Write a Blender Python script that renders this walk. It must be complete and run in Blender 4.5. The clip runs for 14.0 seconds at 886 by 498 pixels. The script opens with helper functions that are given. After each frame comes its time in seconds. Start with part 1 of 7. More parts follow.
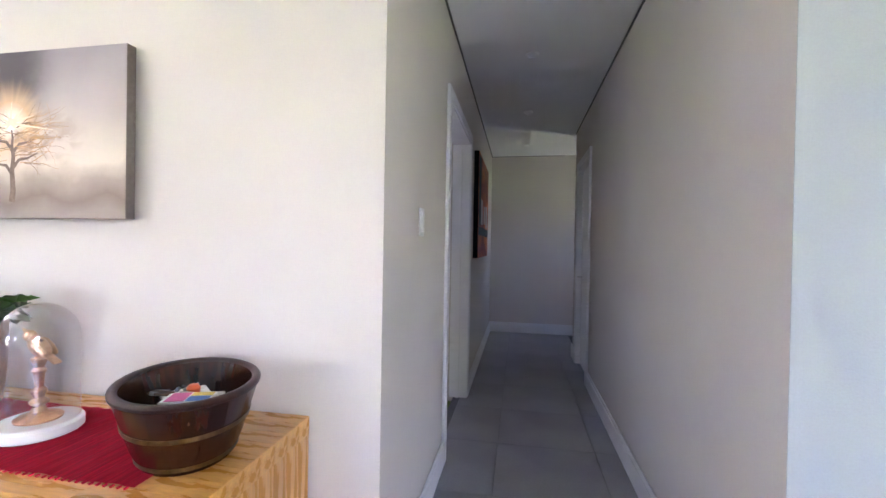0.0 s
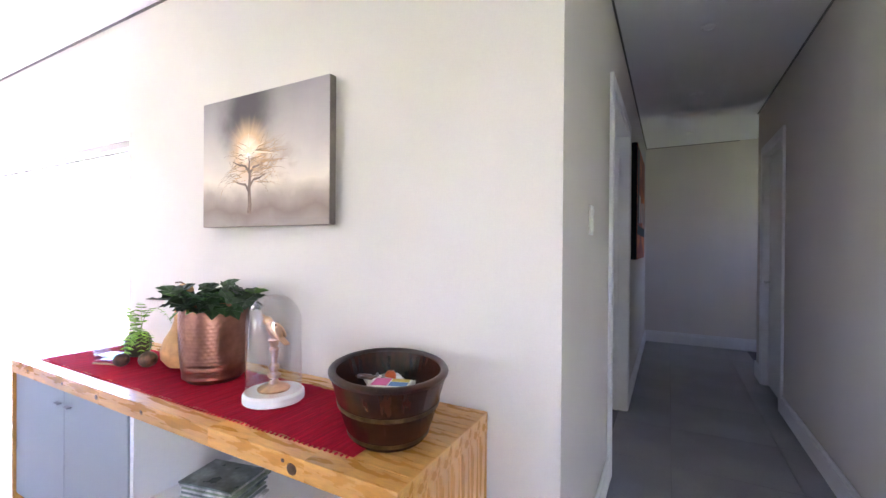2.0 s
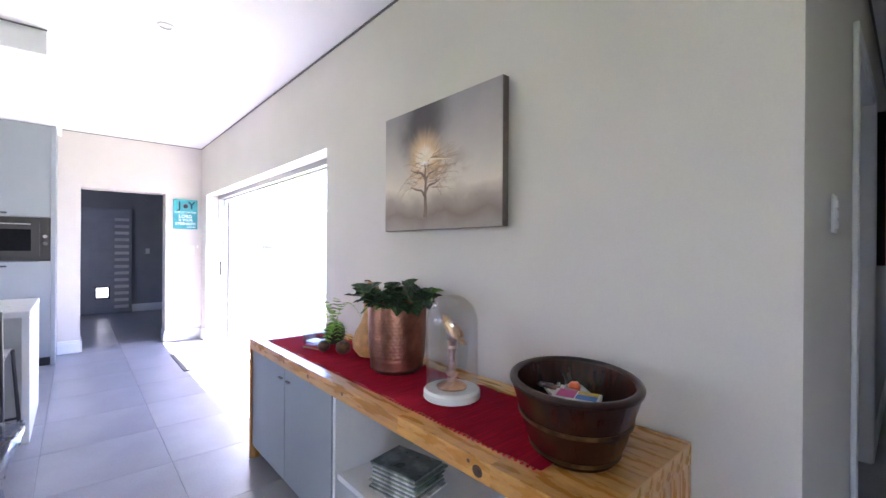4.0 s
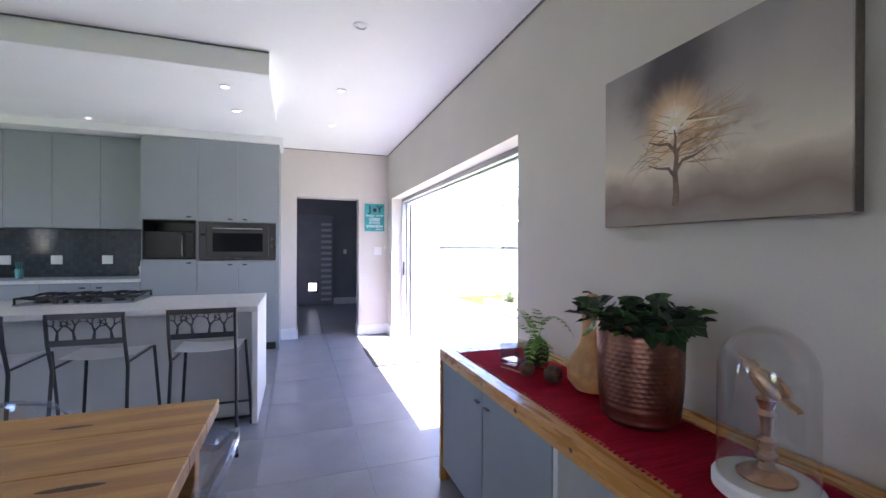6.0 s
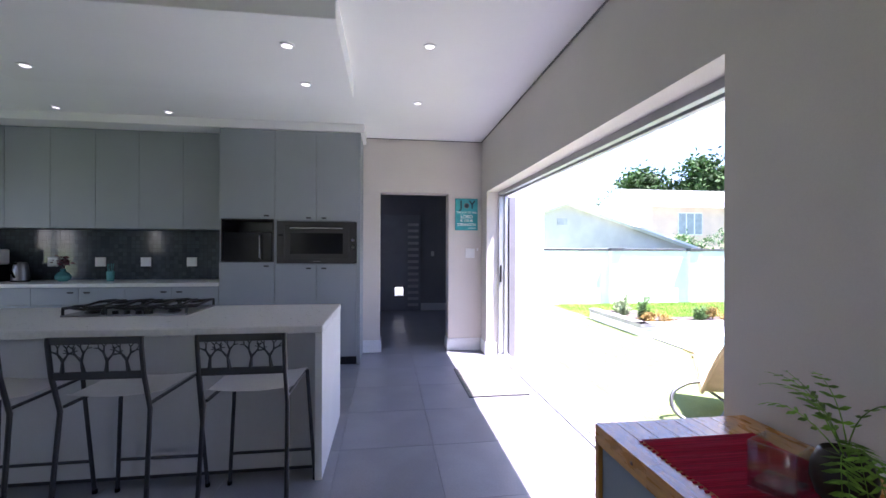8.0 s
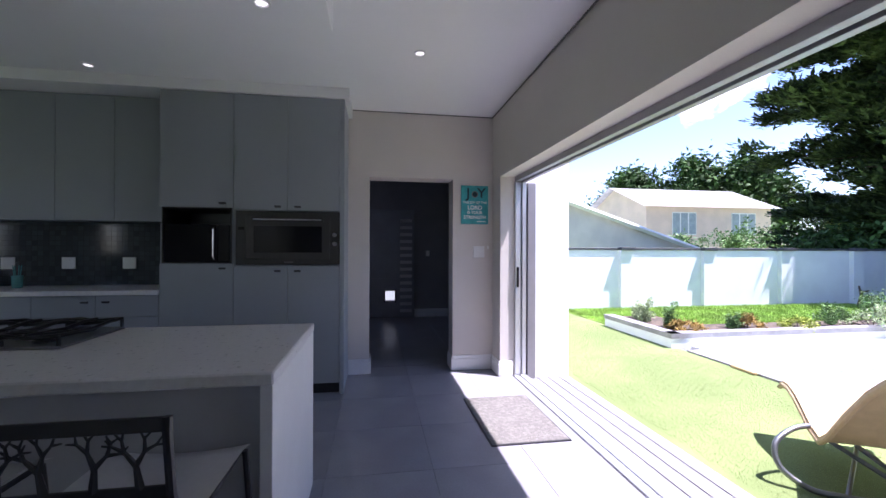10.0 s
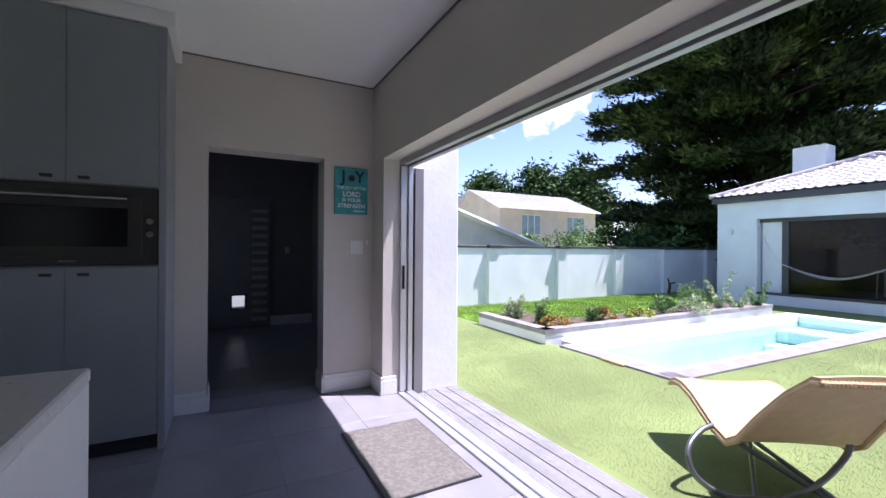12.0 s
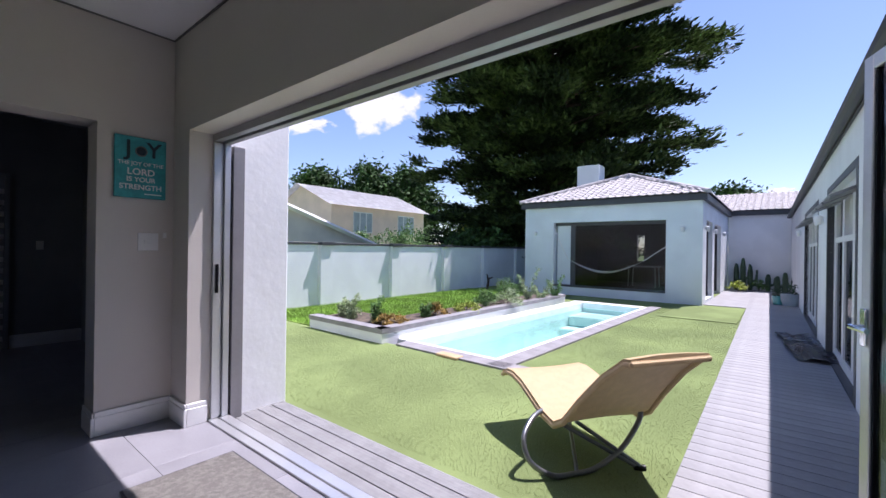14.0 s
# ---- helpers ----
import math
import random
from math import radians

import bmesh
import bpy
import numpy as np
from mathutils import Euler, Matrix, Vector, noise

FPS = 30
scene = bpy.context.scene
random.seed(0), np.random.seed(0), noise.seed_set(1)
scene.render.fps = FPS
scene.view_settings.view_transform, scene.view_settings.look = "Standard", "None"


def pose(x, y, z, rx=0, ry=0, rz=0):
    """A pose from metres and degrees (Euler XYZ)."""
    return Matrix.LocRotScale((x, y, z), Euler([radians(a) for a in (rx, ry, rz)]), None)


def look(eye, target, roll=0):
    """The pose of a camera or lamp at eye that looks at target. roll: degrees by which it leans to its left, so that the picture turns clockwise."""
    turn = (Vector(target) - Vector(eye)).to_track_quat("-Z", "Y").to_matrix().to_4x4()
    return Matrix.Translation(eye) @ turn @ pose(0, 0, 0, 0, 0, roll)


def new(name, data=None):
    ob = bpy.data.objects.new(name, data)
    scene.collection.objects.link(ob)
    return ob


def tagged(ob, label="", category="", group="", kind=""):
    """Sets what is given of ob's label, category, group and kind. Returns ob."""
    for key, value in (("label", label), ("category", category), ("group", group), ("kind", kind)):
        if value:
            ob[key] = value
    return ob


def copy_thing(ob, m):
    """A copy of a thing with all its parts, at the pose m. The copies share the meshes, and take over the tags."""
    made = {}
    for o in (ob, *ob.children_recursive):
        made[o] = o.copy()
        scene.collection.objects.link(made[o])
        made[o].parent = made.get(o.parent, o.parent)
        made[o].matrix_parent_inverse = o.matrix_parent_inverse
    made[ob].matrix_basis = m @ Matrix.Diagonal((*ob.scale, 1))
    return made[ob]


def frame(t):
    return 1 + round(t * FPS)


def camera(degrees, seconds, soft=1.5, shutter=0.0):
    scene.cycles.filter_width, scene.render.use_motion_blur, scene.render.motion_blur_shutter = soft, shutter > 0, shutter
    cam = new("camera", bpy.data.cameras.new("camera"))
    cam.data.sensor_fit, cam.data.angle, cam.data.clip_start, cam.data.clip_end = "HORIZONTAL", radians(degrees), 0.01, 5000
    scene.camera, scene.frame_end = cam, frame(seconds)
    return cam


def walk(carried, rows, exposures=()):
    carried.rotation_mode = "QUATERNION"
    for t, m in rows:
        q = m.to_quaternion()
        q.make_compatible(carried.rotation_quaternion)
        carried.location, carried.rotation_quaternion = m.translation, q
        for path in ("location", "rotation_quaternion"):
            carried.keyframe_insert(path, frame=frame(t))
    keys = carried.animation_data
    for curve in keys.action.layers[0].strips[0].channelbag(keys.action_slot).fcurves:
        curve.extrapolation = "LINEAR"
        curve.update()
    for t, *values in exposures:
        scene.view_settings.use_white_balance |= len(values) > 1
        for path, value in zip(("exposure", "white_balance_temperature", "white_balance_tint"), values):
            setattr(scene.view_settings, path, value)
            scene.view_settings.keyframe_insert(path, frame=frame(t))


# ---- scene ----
cam = camera(93.4, 14.0)
PATH = [
    (0, (0.56, 0.482, 1.36), (0.202, 2.449, 1.343), 1.0),
    (0.5, (0.525, 0.475, 1.352), (0.016, 2.409, 1.339), 0.8),
    (1, (0.481, 0.469, 1.343), (-0.174, 2.358, 1.334), 0.7),
    (1.5, (0.447, 0.46, 1.341), (-0.351, 2.294, 1.333), 0.6),
    (2, (0.416, 0.444, 1.344), (-0.536, 2.203, 1.334), 0.4),
    (2.2, (0.40, 0.447, 1.347), (-0.606, 2.175, 1.338), 0.4),
    (4.3, (0.285, 0.423, 1.337), (-1.296, 1.648, 1.334), 0.2),
    (4.5, (0.269, 0.426, 1.335), (-1.364, 1.582, 1.331), 0.1),
    (5, (0.153, 0.439, 1.332), (-1.585, 1.428, 1.328), 0.3),
    (5.5, (-0.026, 0.454, 1.348), (-1.851, 1.272, 1.344), 0.2),
    (6, (-0.212, 0.473, 1.344), (-2.099, 1.136, 1.339), 0.2),
    (6.5, (-0.438, 0.504, 1.335), (-2.368, 1.028, 1.333), 0.1),
    (7, (-0.678, 0.54, 1.34), (-2.639, 0.934, 1.34), 0.1),
    (7.5, (-0.917, 0.561, 1.334), (-2.894, 0.864, 1.333), 0.2),
    (8, (-1.188, 0.567, 1.341), (-3.17, 0.833, 1.344), 0.2),
    (8.2, (-1.288, 0.567, 1.335), (-3.271, 0.83, 1.339), 0.3),
    (10.3, (-2.331, 0.533, 1.312), (-4.298, 0.891, 1.319), 0.1),
    (10.5, (-2.411, 0.545, 1.319), (-4.368, 0.96, 1.32), 0.4),
    (11, (-2.617, 0.539, 1.306), (-4.535, 1.108, 1.306), 0.4),
    (11.5, (-2.78, 0.553, 1.316), (-4.637, 1.296, 1.314), 0.5),
    (12, (-2.925, 0.562, 1.287), (-4.689, 1.506, 1.288), 0.4),
    (12.5, (-3.051, 0.587, 1.284), (-4.703, 1.715, 1.282), 0.3),
    (13, (-3.143, 0.624, 1.293), (-4.677, 1.907, 1.287), 0.5),
    (13.5, (-3.179, 0.663, 1.276), (-4.578, 2.092, 1.276), 0.7),
    (14, (-3.182, 0.678, 1.273), (-4.439, 2.233, 1.273), 0.8),
]
EXPOSURES = [(0.0, 5.65, 6030, 39), (2.0, 5.5, 6030, 39), (4.3, 4.3, 5830, 34), (5.5, 3.72, 5800, 33), (6.5, 3.33, 5800, 33), (7.5, 2.9, 5780, 33), (8.2, 2.6, 5780, 33),
             (10.3, 1.6, 5760, 31), (11.5, 1.32, 5790, 30), (12.5, 1.0, 5910, 29), (14.0, 0.7, 5930, 27)]
walk(cam, [(t, look(eye, target, roll)) for t, eye, target, roll in PATH], EXPOSURES)

# ---- daylight ----
SUN_FROM = Vector((0.17, 0.37, 1.0)).normalized()
world = bpy.data.worlds.new("sky")
scene.world = world
world.use_nodes = True
wn = world.node_tree
sky = wn.nodes.new("ShaderNodeTexSky")
sky.sky_type, sky.sun_disc = "NISHITA", False
sky.sun_elevation = math.asin(SUN_FROM.z)
sky.sun_rotation = math.atan2(SUN_FROM.x, SUN_FROM.y)
sky.air_density, sky.dust_density, sky.ozone_density = 1.0, 0.4, 1.5
wn.links.new(sky.outputs[0], wn.nodes["Background"].inputs[0])
wn.nodes["Background"].inputs[1].default_value = 0.108
sun = new("sun", bpy.data.lights.new("sun", "SUN"))
sun.data.energy, sun.data.angle, sun.data.color = 5.0, radians(0.53), (1.0, 0.95, 0.88)
sun.matrix_world = look(SUN_FROM * 60, (0, 0, 0))


def window_light(name, x, y, z, w, h, target, watts):
    """Sky light standing in the opening of a window."""
    lamp = new(name, bpy.data.lights.new(name, "AREA"))
    lamp.data.shape, lamp.data.size, lamp.data.size_y, lamp.data.energy = "RECTANGLE", w, h, watts
    lamp.data.color = (0.90, 0.95, 1.0)
    lamp.matrix_world = look((x, y, z), target)


# The south openings are out of view; both lamps are added room fill.
window_light("added_fill_south", -4.7, -4.66, 1.3, 1.0, 2.1, (-4.2, 0, 1.2), 0.7)
window_light("added_fill_south_middle", -1.8, -4.66, 1.78, 0.8, 1.1, (-1.8, 0, 1.5), 0.04)
window_light("window_light_east", 4.06, -3.2, 1.3, 1.8, 2.1, (0, -3.2, 1.2), 0.5)
window_light("window_light_passage", 2.95, 6.6, 1.8, 0.3, 0.5, (0, 6.6, 1.2), 0.01)
# No scullery window is known; this lamp is added to brighten the door.
window_light("added_fill_scullery", -8.9, -0.43, 1.6, 0.9, 0.8, (-9.9, 1.2, 0.9), 0.22)
window_light("window_light_bedroom", -2.36, 3.8, 1.15, 2.0, 2.0, (0, 3.8, 1.1), 0.11)


# ---- materials ----
def material(name, color, rough=0.6, metal=0.0, vary=0.12, scale=3.0, fine=60.0, bump=0.0, bump_scale=None, stretch=(1, 1, 1), island=0.0, spec=0.5, rough_vary=0.08, coat=0.0, second=None, edge=(0.42, 0.62)):
    """Principled paint with variation at two scales, fine relief and optional random tint for each piece."""
    m = bpy.data.materials.new(name)
    m.use_nodes = True
    t, p = m.node_tree, m.node_tree.nodes["Principled BSDF"]
    N, L = t.nodes.new, t.links.new
    co = N("ShaderNodeTexCoord")
    mp = N("ShaderNodeMapping")
    mp.inputs["Scale"].default_value = stretch
    L(co.outputs["Object"], mp.inputs["Vector"])
    big, small = N("ShaderNodeTexNoise"), N("ShaderNodeTexNoise")
    for n, s, d in ((big, scale, 4.0), (small, fine, 3.0)):
        n.inputs["Scale"].default_value, n.inputs["Detail"].default_value = s, d
        L(mp.outputs[0], n.inputs["Vector"])
    mix = N("ShaderNodeMix")
    mix.data_type = "RGBA"
    ramp = N("ShaderNodeMapRange")
    ramp.inputs[1].default_value, ramp.inputs[2].default_value = edge
    L(big.outputs[0], ramp.inputs[0])
    L(ramp.outputs[0], mix.inputs[0])
    c = Vector(color)
    mix.inputs[6].default_value = (*(c * (1 - vary)), 1)
    mix.inputs[7].default_value = (*(Vector(second) if second else c * (1 + vary)), 1)
    mul = N("ShaderNodeMix")
    mul.data_type, mul.blend_type = "RGBA", "MULTIPLY"
    grain = N("ShaderNodeMapRange")
    grain.inputs[1].default_value, grain.inputs[2].default_value = 0.3, 0.7
    grain.inputs[3].default_value, grain.inputs[4].default_value = 1 - vary, 1 + vary * 0.5
    L(small.outputs[0], grain.inputs[0])
    mul.inputs[0].default_value = 1
    L(mix.outputs[2], mul.inputs[6])
    L(grain.outputs[0], mul.inputs[7])
    out = mul.outputs[2]
    if island:
        geo, info = N("ShaderNodeNewGeometry"), N("ShaderNodeObjectInfo")
        add = N("ShaderNodeMath")
        add.operation = "ADD"
        L(geo.outputs["Random Per Island"], add.inputs[0])
        L(info.outputs["Random"], add.inputs[1])
        fr = N("ShaderNodeMath")
        fr.operation = "FRACT"
        L(add.outputs[0], fr.inputs[0])
        rg = N("ShaderNodeMapRange")
        rg.inputs[3].default_value, rg.inputs[4].default_value = 1 - island, 1 + island
        L(fr.outputs[0], rg.inputs[0])
        tint = N("ShaderNodeMix")
        tint.data_type, tint.blend_type = "RGBA", "MULTIPLY"
        tint.inputs[0].default_value = 1
        L(out, tint.inputs[6])
        L(rg.outputs[0], tint.inputs[7])
        out = tint.outputs[2]
    L(out, p.inputs["Base Color"])
    rr = N("ShaderNodeMapRange")
    rr.inputs[3].default_value, rr.inputs[4].default_value = max(rough - rough_vary, 0.02), min(rough + rough_vary, 1)
    L(big.outputs[0], rr.inputs[0])
    L(rr.outputs[0], p.inputs["Roughness"])
    p.inputs["Metallic"].default_value = metal
    p.inputs["Specular IOR Level"].default_value = spec
    p.inputs["Coat Weight"].default_value = coat
    if bump:
        b = N("ShaderNodeBump")
        b.inputs["Distance"].default_value, b.inputs["Strength"].default_value = bump, 0.6
        src = small
        if bump_scale:
            src = N("ShaderNodeTexNoise")
            src.inputs["Scale"].default_value, src.inputs["Detail"].default_value = bump_scale, 3
            L(mp.outputs[0], src.inputs["Vector"])
        L(src.outputs[0], b.inputs["Height"])
        L(b.outputs[0], p.inputs["Normal"])
    return m


def glass(name, tint=(1, 1, 1), gloss=0.02, ior=1.45, level=1.0):
    """Thin clear pane: see-through with a mirror sheen that grows towards grazing."""
    m = bpy.data.materials.new(name)
    m.use_nodes = True
    t = m.node_tree
    N, L = t.nodes.new, t.links.new
    t.nodes.remove(t.nodes["Principled BSDF"])
    a, g, f, x = N("ShaderNodeBsdfTransparent"), N("ShaderNodeBsdfGlossy"), N("ShaderNodeLayerWeight"), N("ShaderNodeMixShader")
    a.inputs[0].default_value, g.inputs["Roughness"].default_value, f.inputs[0].default_value = (*tint, 1), gloss, 0.5
    g.inputs[0].default_value = (level, level, level, 1)
    power, scaled = N("ShaderNodeMath"), N("ShaderNodeMath")
    power.operation, power.inputs[1].default_value = "POWER", 5.0
    base = ((ior - 1) / (ior + 1)) ** 2
    scaled.operation, scaled.inputs[1].default_value, scaled.inputs[2].default_value = "MULTIPLY_ADD", 1 - base, base
    L(f.outputs["Facing"], power.inputs[0]), L(power.outputs[0], scaled.inputs[0])
    L(scaled.outputs[0], x.inputs[0]), L(a.outputs[0], x.inputs[1]), L(g.outputs[0], x.inputs[2])
    L(x.outputs[0], t.nodes["Material Output"].inputs[0])
    return m


def glow(name, color, strength):
    m = bpy.data.materials.new(name)
    m.use_nodes = True
    p = m.node_tree.nodes["Principled BSDF"]
    p.inputs["Emission Color"].default_value, p.inputs["Emission Strength"].default_value = (*color, 1), strength
    p.inputs["Base Color"].default_value = (*color, 1)
    return m


M_WALL = material("greige_wall_paint", (0.65, 0.605, 0.56), 0.75, vary=0.025, scale=1.2, fine=160, bump=0.0012)
M_CEIL = material("white_ceiling_paint", (0.86, 0.86, 0.86), 0.8, vary=0.015, scale=0.8, fine=180, bump=0.001)
M_TRIM = material("white_gloss_trim", (0.80, 0.80, 0.80), 0.4, vary=0.02, scale=3)
# Shade of the ceiling gap as a colour; small dark marks use it too.
M_GAP = material("gap_shade_and_dark_marks", (0.20, 0.195, 0.19), 0.9, vary=0.05)
M_TILE = material("charcoal_porcelain_tile", (0.27, 0.268, 0.29), 0.30, vary=0.08, scale=2.2, fine=90, bump=0.0004, island=0.05, spec=0.45, rough_vary=0.06)
M_TRACK = material("grey_aluminium_track", (0.36, 0.36, 0.375), 0.45, 0.5, vary=0.03)
M_GROUT = material("dark_grout", (0.19, 0.19, 0.205), 0.9)
M_CAB = material("blue_grey_cabinet_lacquer", (0.285, 0.312, 0.335), 0.42, vary=0.02, scale=2, fine=120, bump=0.0002)
M_CABW = material("white_cabinet_board", (0.78, 0.78, 0.77), 0.45, vary=0.02)
M_QUARTZ = material("pale_quartz_worktop", (0.72, 0.71, 0.70), 0.3, vary=0.03, scale=40, fine=220)
M_ISL = material("pale_grey_island_panel", (0.56, 0.555, 0.55), 0.5, vary=0.02)
M_STEEL = material("brushed_steel", (0.30, 0.30, 0.31), 0.36, 0.95, vary=0.05, scale=4, fine=120, stretch=(1, 20, 1))
M_OVEN = material("dark_brushed_steel", (0.048, 0.046, 0.045), 0.45, 0.35, vary=0.05, scale=4, fine=120, stretch=(1, 20, 1))
M_CHROME = material("chrome", (0.75, 0.75, 0.76), 0.12, 1.0, vary=0.02)
M_DKSTEEL = material("dark_grey_powder_coat", (0.030, 0.030, 0.035), 0.38, 0.0, vary=0.06)
M_BLACK = material("black_gloss", (0.010, 0.010, 0.012), 0.16, vary=0.1, spec=0.07)
M_IRON = material("black_cast_iron", (0.009, 0.009, 0.010), 0.42, 0.0, vary=0.2, fine=120, bump=0.0006)
M_ALU = material("brushed_aluminium_frame", (0.62, 0.63, 0.65), 0.38, 0.7, vary=0.03)
M_PINE = material("varnished_pine", (0.66, 0.30, 0.06), 0.28, vary=0.10, scale=2.0, fine=9, stretch=(1.2, 14, 14), bump=0.0003, island=0.09, coat=0.25, second=(0.74, 0.37, 0.085))
M_TABLE = material("oiled_wooden_planks", (0.52, 0.255, 0.075), 0.42, vary=0.12, scale=1.6, fine=8, stretch=(12, 1.1, 12), bump=0.0005, island=0.10, second=(0.62, 0.33, 0.105))
M_KNOT = material("wood_knot", (0.10, 0.035, 0.012), 0.4, vary=0.3, scale=40)
M_SEAT = material("pale_grey_stool_seat", (0.76, 0.75, 0.74), 0.4, vary=0.03)
M_RED = material("crimson_ribbed_cloth", (0.66, 0.024, 0.055), 0.9, vary=0.22, scale=6, fine=14, stretch=(60, 1, 1), bump=0.002, spec=0.15)
M_COPPER = material("hammered_copper", (0.30, 0.14, 0.095), 0.36, 1.0, vary=0.12, scale=8, fine=40, rough_vary=0.12)
M_BRONZE = material("rose_gold_metal", (0.66, 0.42, 0.26), 0.3, 1.0, vary=0.1, scale=30)
M_BOWL = material("dark_varnished_barrel_wood", (0.030, 0.008, 0.004), 0.24, vary=0.14, scale=4, fine=14, stretch=(9, 9, 1), bump=0.0002, island=0.10, spec=0.4, second=(0.046, 0.011, 0.005))
M_BAND = material("aged_brass_band", (0.20, 0.13, 0.05), 0.4, 0.9, vary=0.3, scale=20)
M_GOURD = material("dried_gourd_skin", (0.50, 0.26, 0.09), 0.5, vary=0.16, scale=9, fine=40, bump=0.0006)
M_NUT = material("dry_seed_pod", (0.10, 0.045, 0.02), 0.55, vary=0.4, scale=30, bump=0.001)
M_IVY = material("dark_ivy_leaf", (0.030, 0.068, 0.022), 0.45, vary=0.3, scale=20, island=0.6)
M_FERN = material("fresh_fern_leaf", (0.21, 0.42, 0.055), 0.5, vary=0.25, scale=20, island=0.4)
M_POT = material("dark_brown_pot", (0.03, 0.018, 0.012), 0.35, vary=0.2)
M_WHITE = material("white_plastic", (0.80, 0.80, 0.79), 0.35, vary=0.02)
M_PAPER = material("printed_paper", (0.55, 0.55, 0.53), 0.5, vary=0.25, scale=25, island=0.5)
M_TEAL = material("turquoise_painted_board", (0.045, 0.36, 0.39), 0.6, vary=0.12, scale=9)
M_INK = material("dark_navy_ink", (0.012, 0.03, 0.045), 0.6)
M_SOCKET = M_WHITE
M_MAT = material("grey_coir_doormat", (0.34, 0.325, 0.30), 0.95, vary=0.12, scale=40, fine=220, bump=0.006, spec=0.1)
M_RENDER = material("white_textured_render", (0.83, 0.84, 0.85), 0.85, vary=0.03, scale=2, fine=60, bump=0.004, bump_scale=14)
M_RENDER2 = material("pale_blue_white_render", (0.74, 0.78, 0.79), 0.85, vary=0.04, scale=1.3, fine=60, bump=0.004, bump_scale=30)
M_RENDER3 = material("white_render", (0.82, 0.82, 0.83), 0.85, vary=0.04, scale=1.3, fine=60, bump=0.004, bump_scale=30)
M_CACTUS = material("dark_cactus_skin", (0.045, 0.09, 0.045), 0.55, vary=0.3, scale=14, fine=60)
M_FASCIA = material("charcoal_fascia", (0.055, 0.057, 0.062), 0.5, vary=0.08)
M_ROOF = material("grey_concrete_roof_tile", (0.46, 0.44, 0.43), 0.8, vary=0.14, scale=5, fine=70, island=0.14, bump=0.002)
M_TURF = material("artificial_turf", (0.19, 0.245, 0.095), 0.9, vary=0.16, scale=0.9, fine=190, bump=0.002, bump_scale=170, spec=0.1)
M_LAWN = material("mown_lawn", (0.19, 0.31, 0.055), 0.9, vary=0.3, scale=2.5, fine=120, bump=0.02, spec=0.1)
M_DECK = material("grey_composite_decking", (0.295, 0.295, 0.30), 0.7, vary=0.08, scale=3, fine=30, stretch=(1, 1, 1), bump=0.0008, island=0.06)
# Near-black bed carries the shade between deck boards in its colour.
M_GROOVE = material("deck_gap_painted_shadow", (0.06, 0.06, 0.06), 0.9)
M_COPING = material("grey_pool_coping", (0.27, 0.26, 0.265), 0.75, vary=0.12, scale=5, bump=0.002)
M_POOL = material("white_pool_shell", (0.80, 0.95, 0.92), 0.55, vary=0.05, scale=2)
M_POOLW = material("white_pool_edge", (0.78, 0.80, 0.79), 0.6, vary=0.04)
M_SOIL = material("bark_mulch", (0.11, 0.085, 0.06), 0.95, vary=0.4, scale=12, fine=60, bump=0.004)
M_WICKER = material("woven_tan_resin", (0.52, 0.375, 0.205), 0.6, vary=0.05, scale=18, fine=300, bump=0.004)
M_TUBE = material("grey_steel_tube", (0.25, 0.26, 0.27), 0.35, 0.85, vary=0.05)
M_BARK = material("conifer_bark", (0.075, 0.05, 0.035), 0.9, vary=0.35, scale=3, fine=20, stretch=(4, 4, 1), bump=0.03)
# The second tone paints sunlit yellow-green shoots into noise patches.
M_CONIFER = material("dark_conifer_foliage", (0.030, 0.058, 0.020), 0.7, vary=0.4, scale=0.6, fine=8, island=0.55, spec=0.2, second=(0.095, 0.145, 0.042))
M_TREE = material("broadleaf_foliage", (0.05, 0.105, 0.025), 0.65, vary=0.4, scale=0.5, fine=6, island=0.5, spec=0.2)
M_SHRUB = material("shrub_leaf", (0.14, 0.25, 0.08), 0.6, vary=0.3, scale=6, island=0.45, spec=0.25)
M_SHRUBY = material("lime_shrub_leaf", (0.36, 0.43, 0.07), 0.6, vary=0.3, scale=6, island=0.4, spec=0.25)
M_SHRUBR = material("rust_shrub_leaf", (0.33, 0.22, 0.06), 0.65, vary=0.3, scale=6, island=0.45, spec=0.25)
M_SAGE = material("sage_leaf", (0.35, 0.43, 0.23), 0.6, vary=0.25, scale=6, island=0.35, spec=0.25)
M_PINK = material("peach_house_render", (0.80, 0.63, 0.52), 0.85, vary=0.05, scale=1, bump=0.004)
M_CREAM = material("cream_house_render", (0.70, 0.67, 0.60), 0.85, vary=0.06, scale=1)
M_HROOF = material("weathered_pale_roof_sheet", (0.54, 0.545, 0.55), 0.7, vary=0.12, scale=2, fine=12)
M_CURTAIN = material("pale_curtain", (0.62, 0.62, 0.62), 0.9, vary=0.1, scale=2, fine=14, stretch=(1, 12, 0.2))
# Near-black colour standing for the lack of light inside the garden room.
M_DARK = material("near_black_room_shade", (0.035, 0.032, 0.03), 0.85, vary=0.06)
# Scullery grey is kept dark to show how little light gets in.
M_SLATE = material("dark_grey_dim_room", (0.24, 0.245, 0.26), 0.7, vary=0.04)
M_GATE = material("grey_steel_door", (0.30, 0.32, 0.36), 0.45, 0.3, vary=0.05)
M_ROPE = material("cream_cotton_rope", (0.72, 0.71, 0.67), 0.9, vary=0.1, scale=40)
M_TARP = material("black_folded_plastic", (0.05, 0.055, 0.075), 0.28, vary=0.3, scale=5)
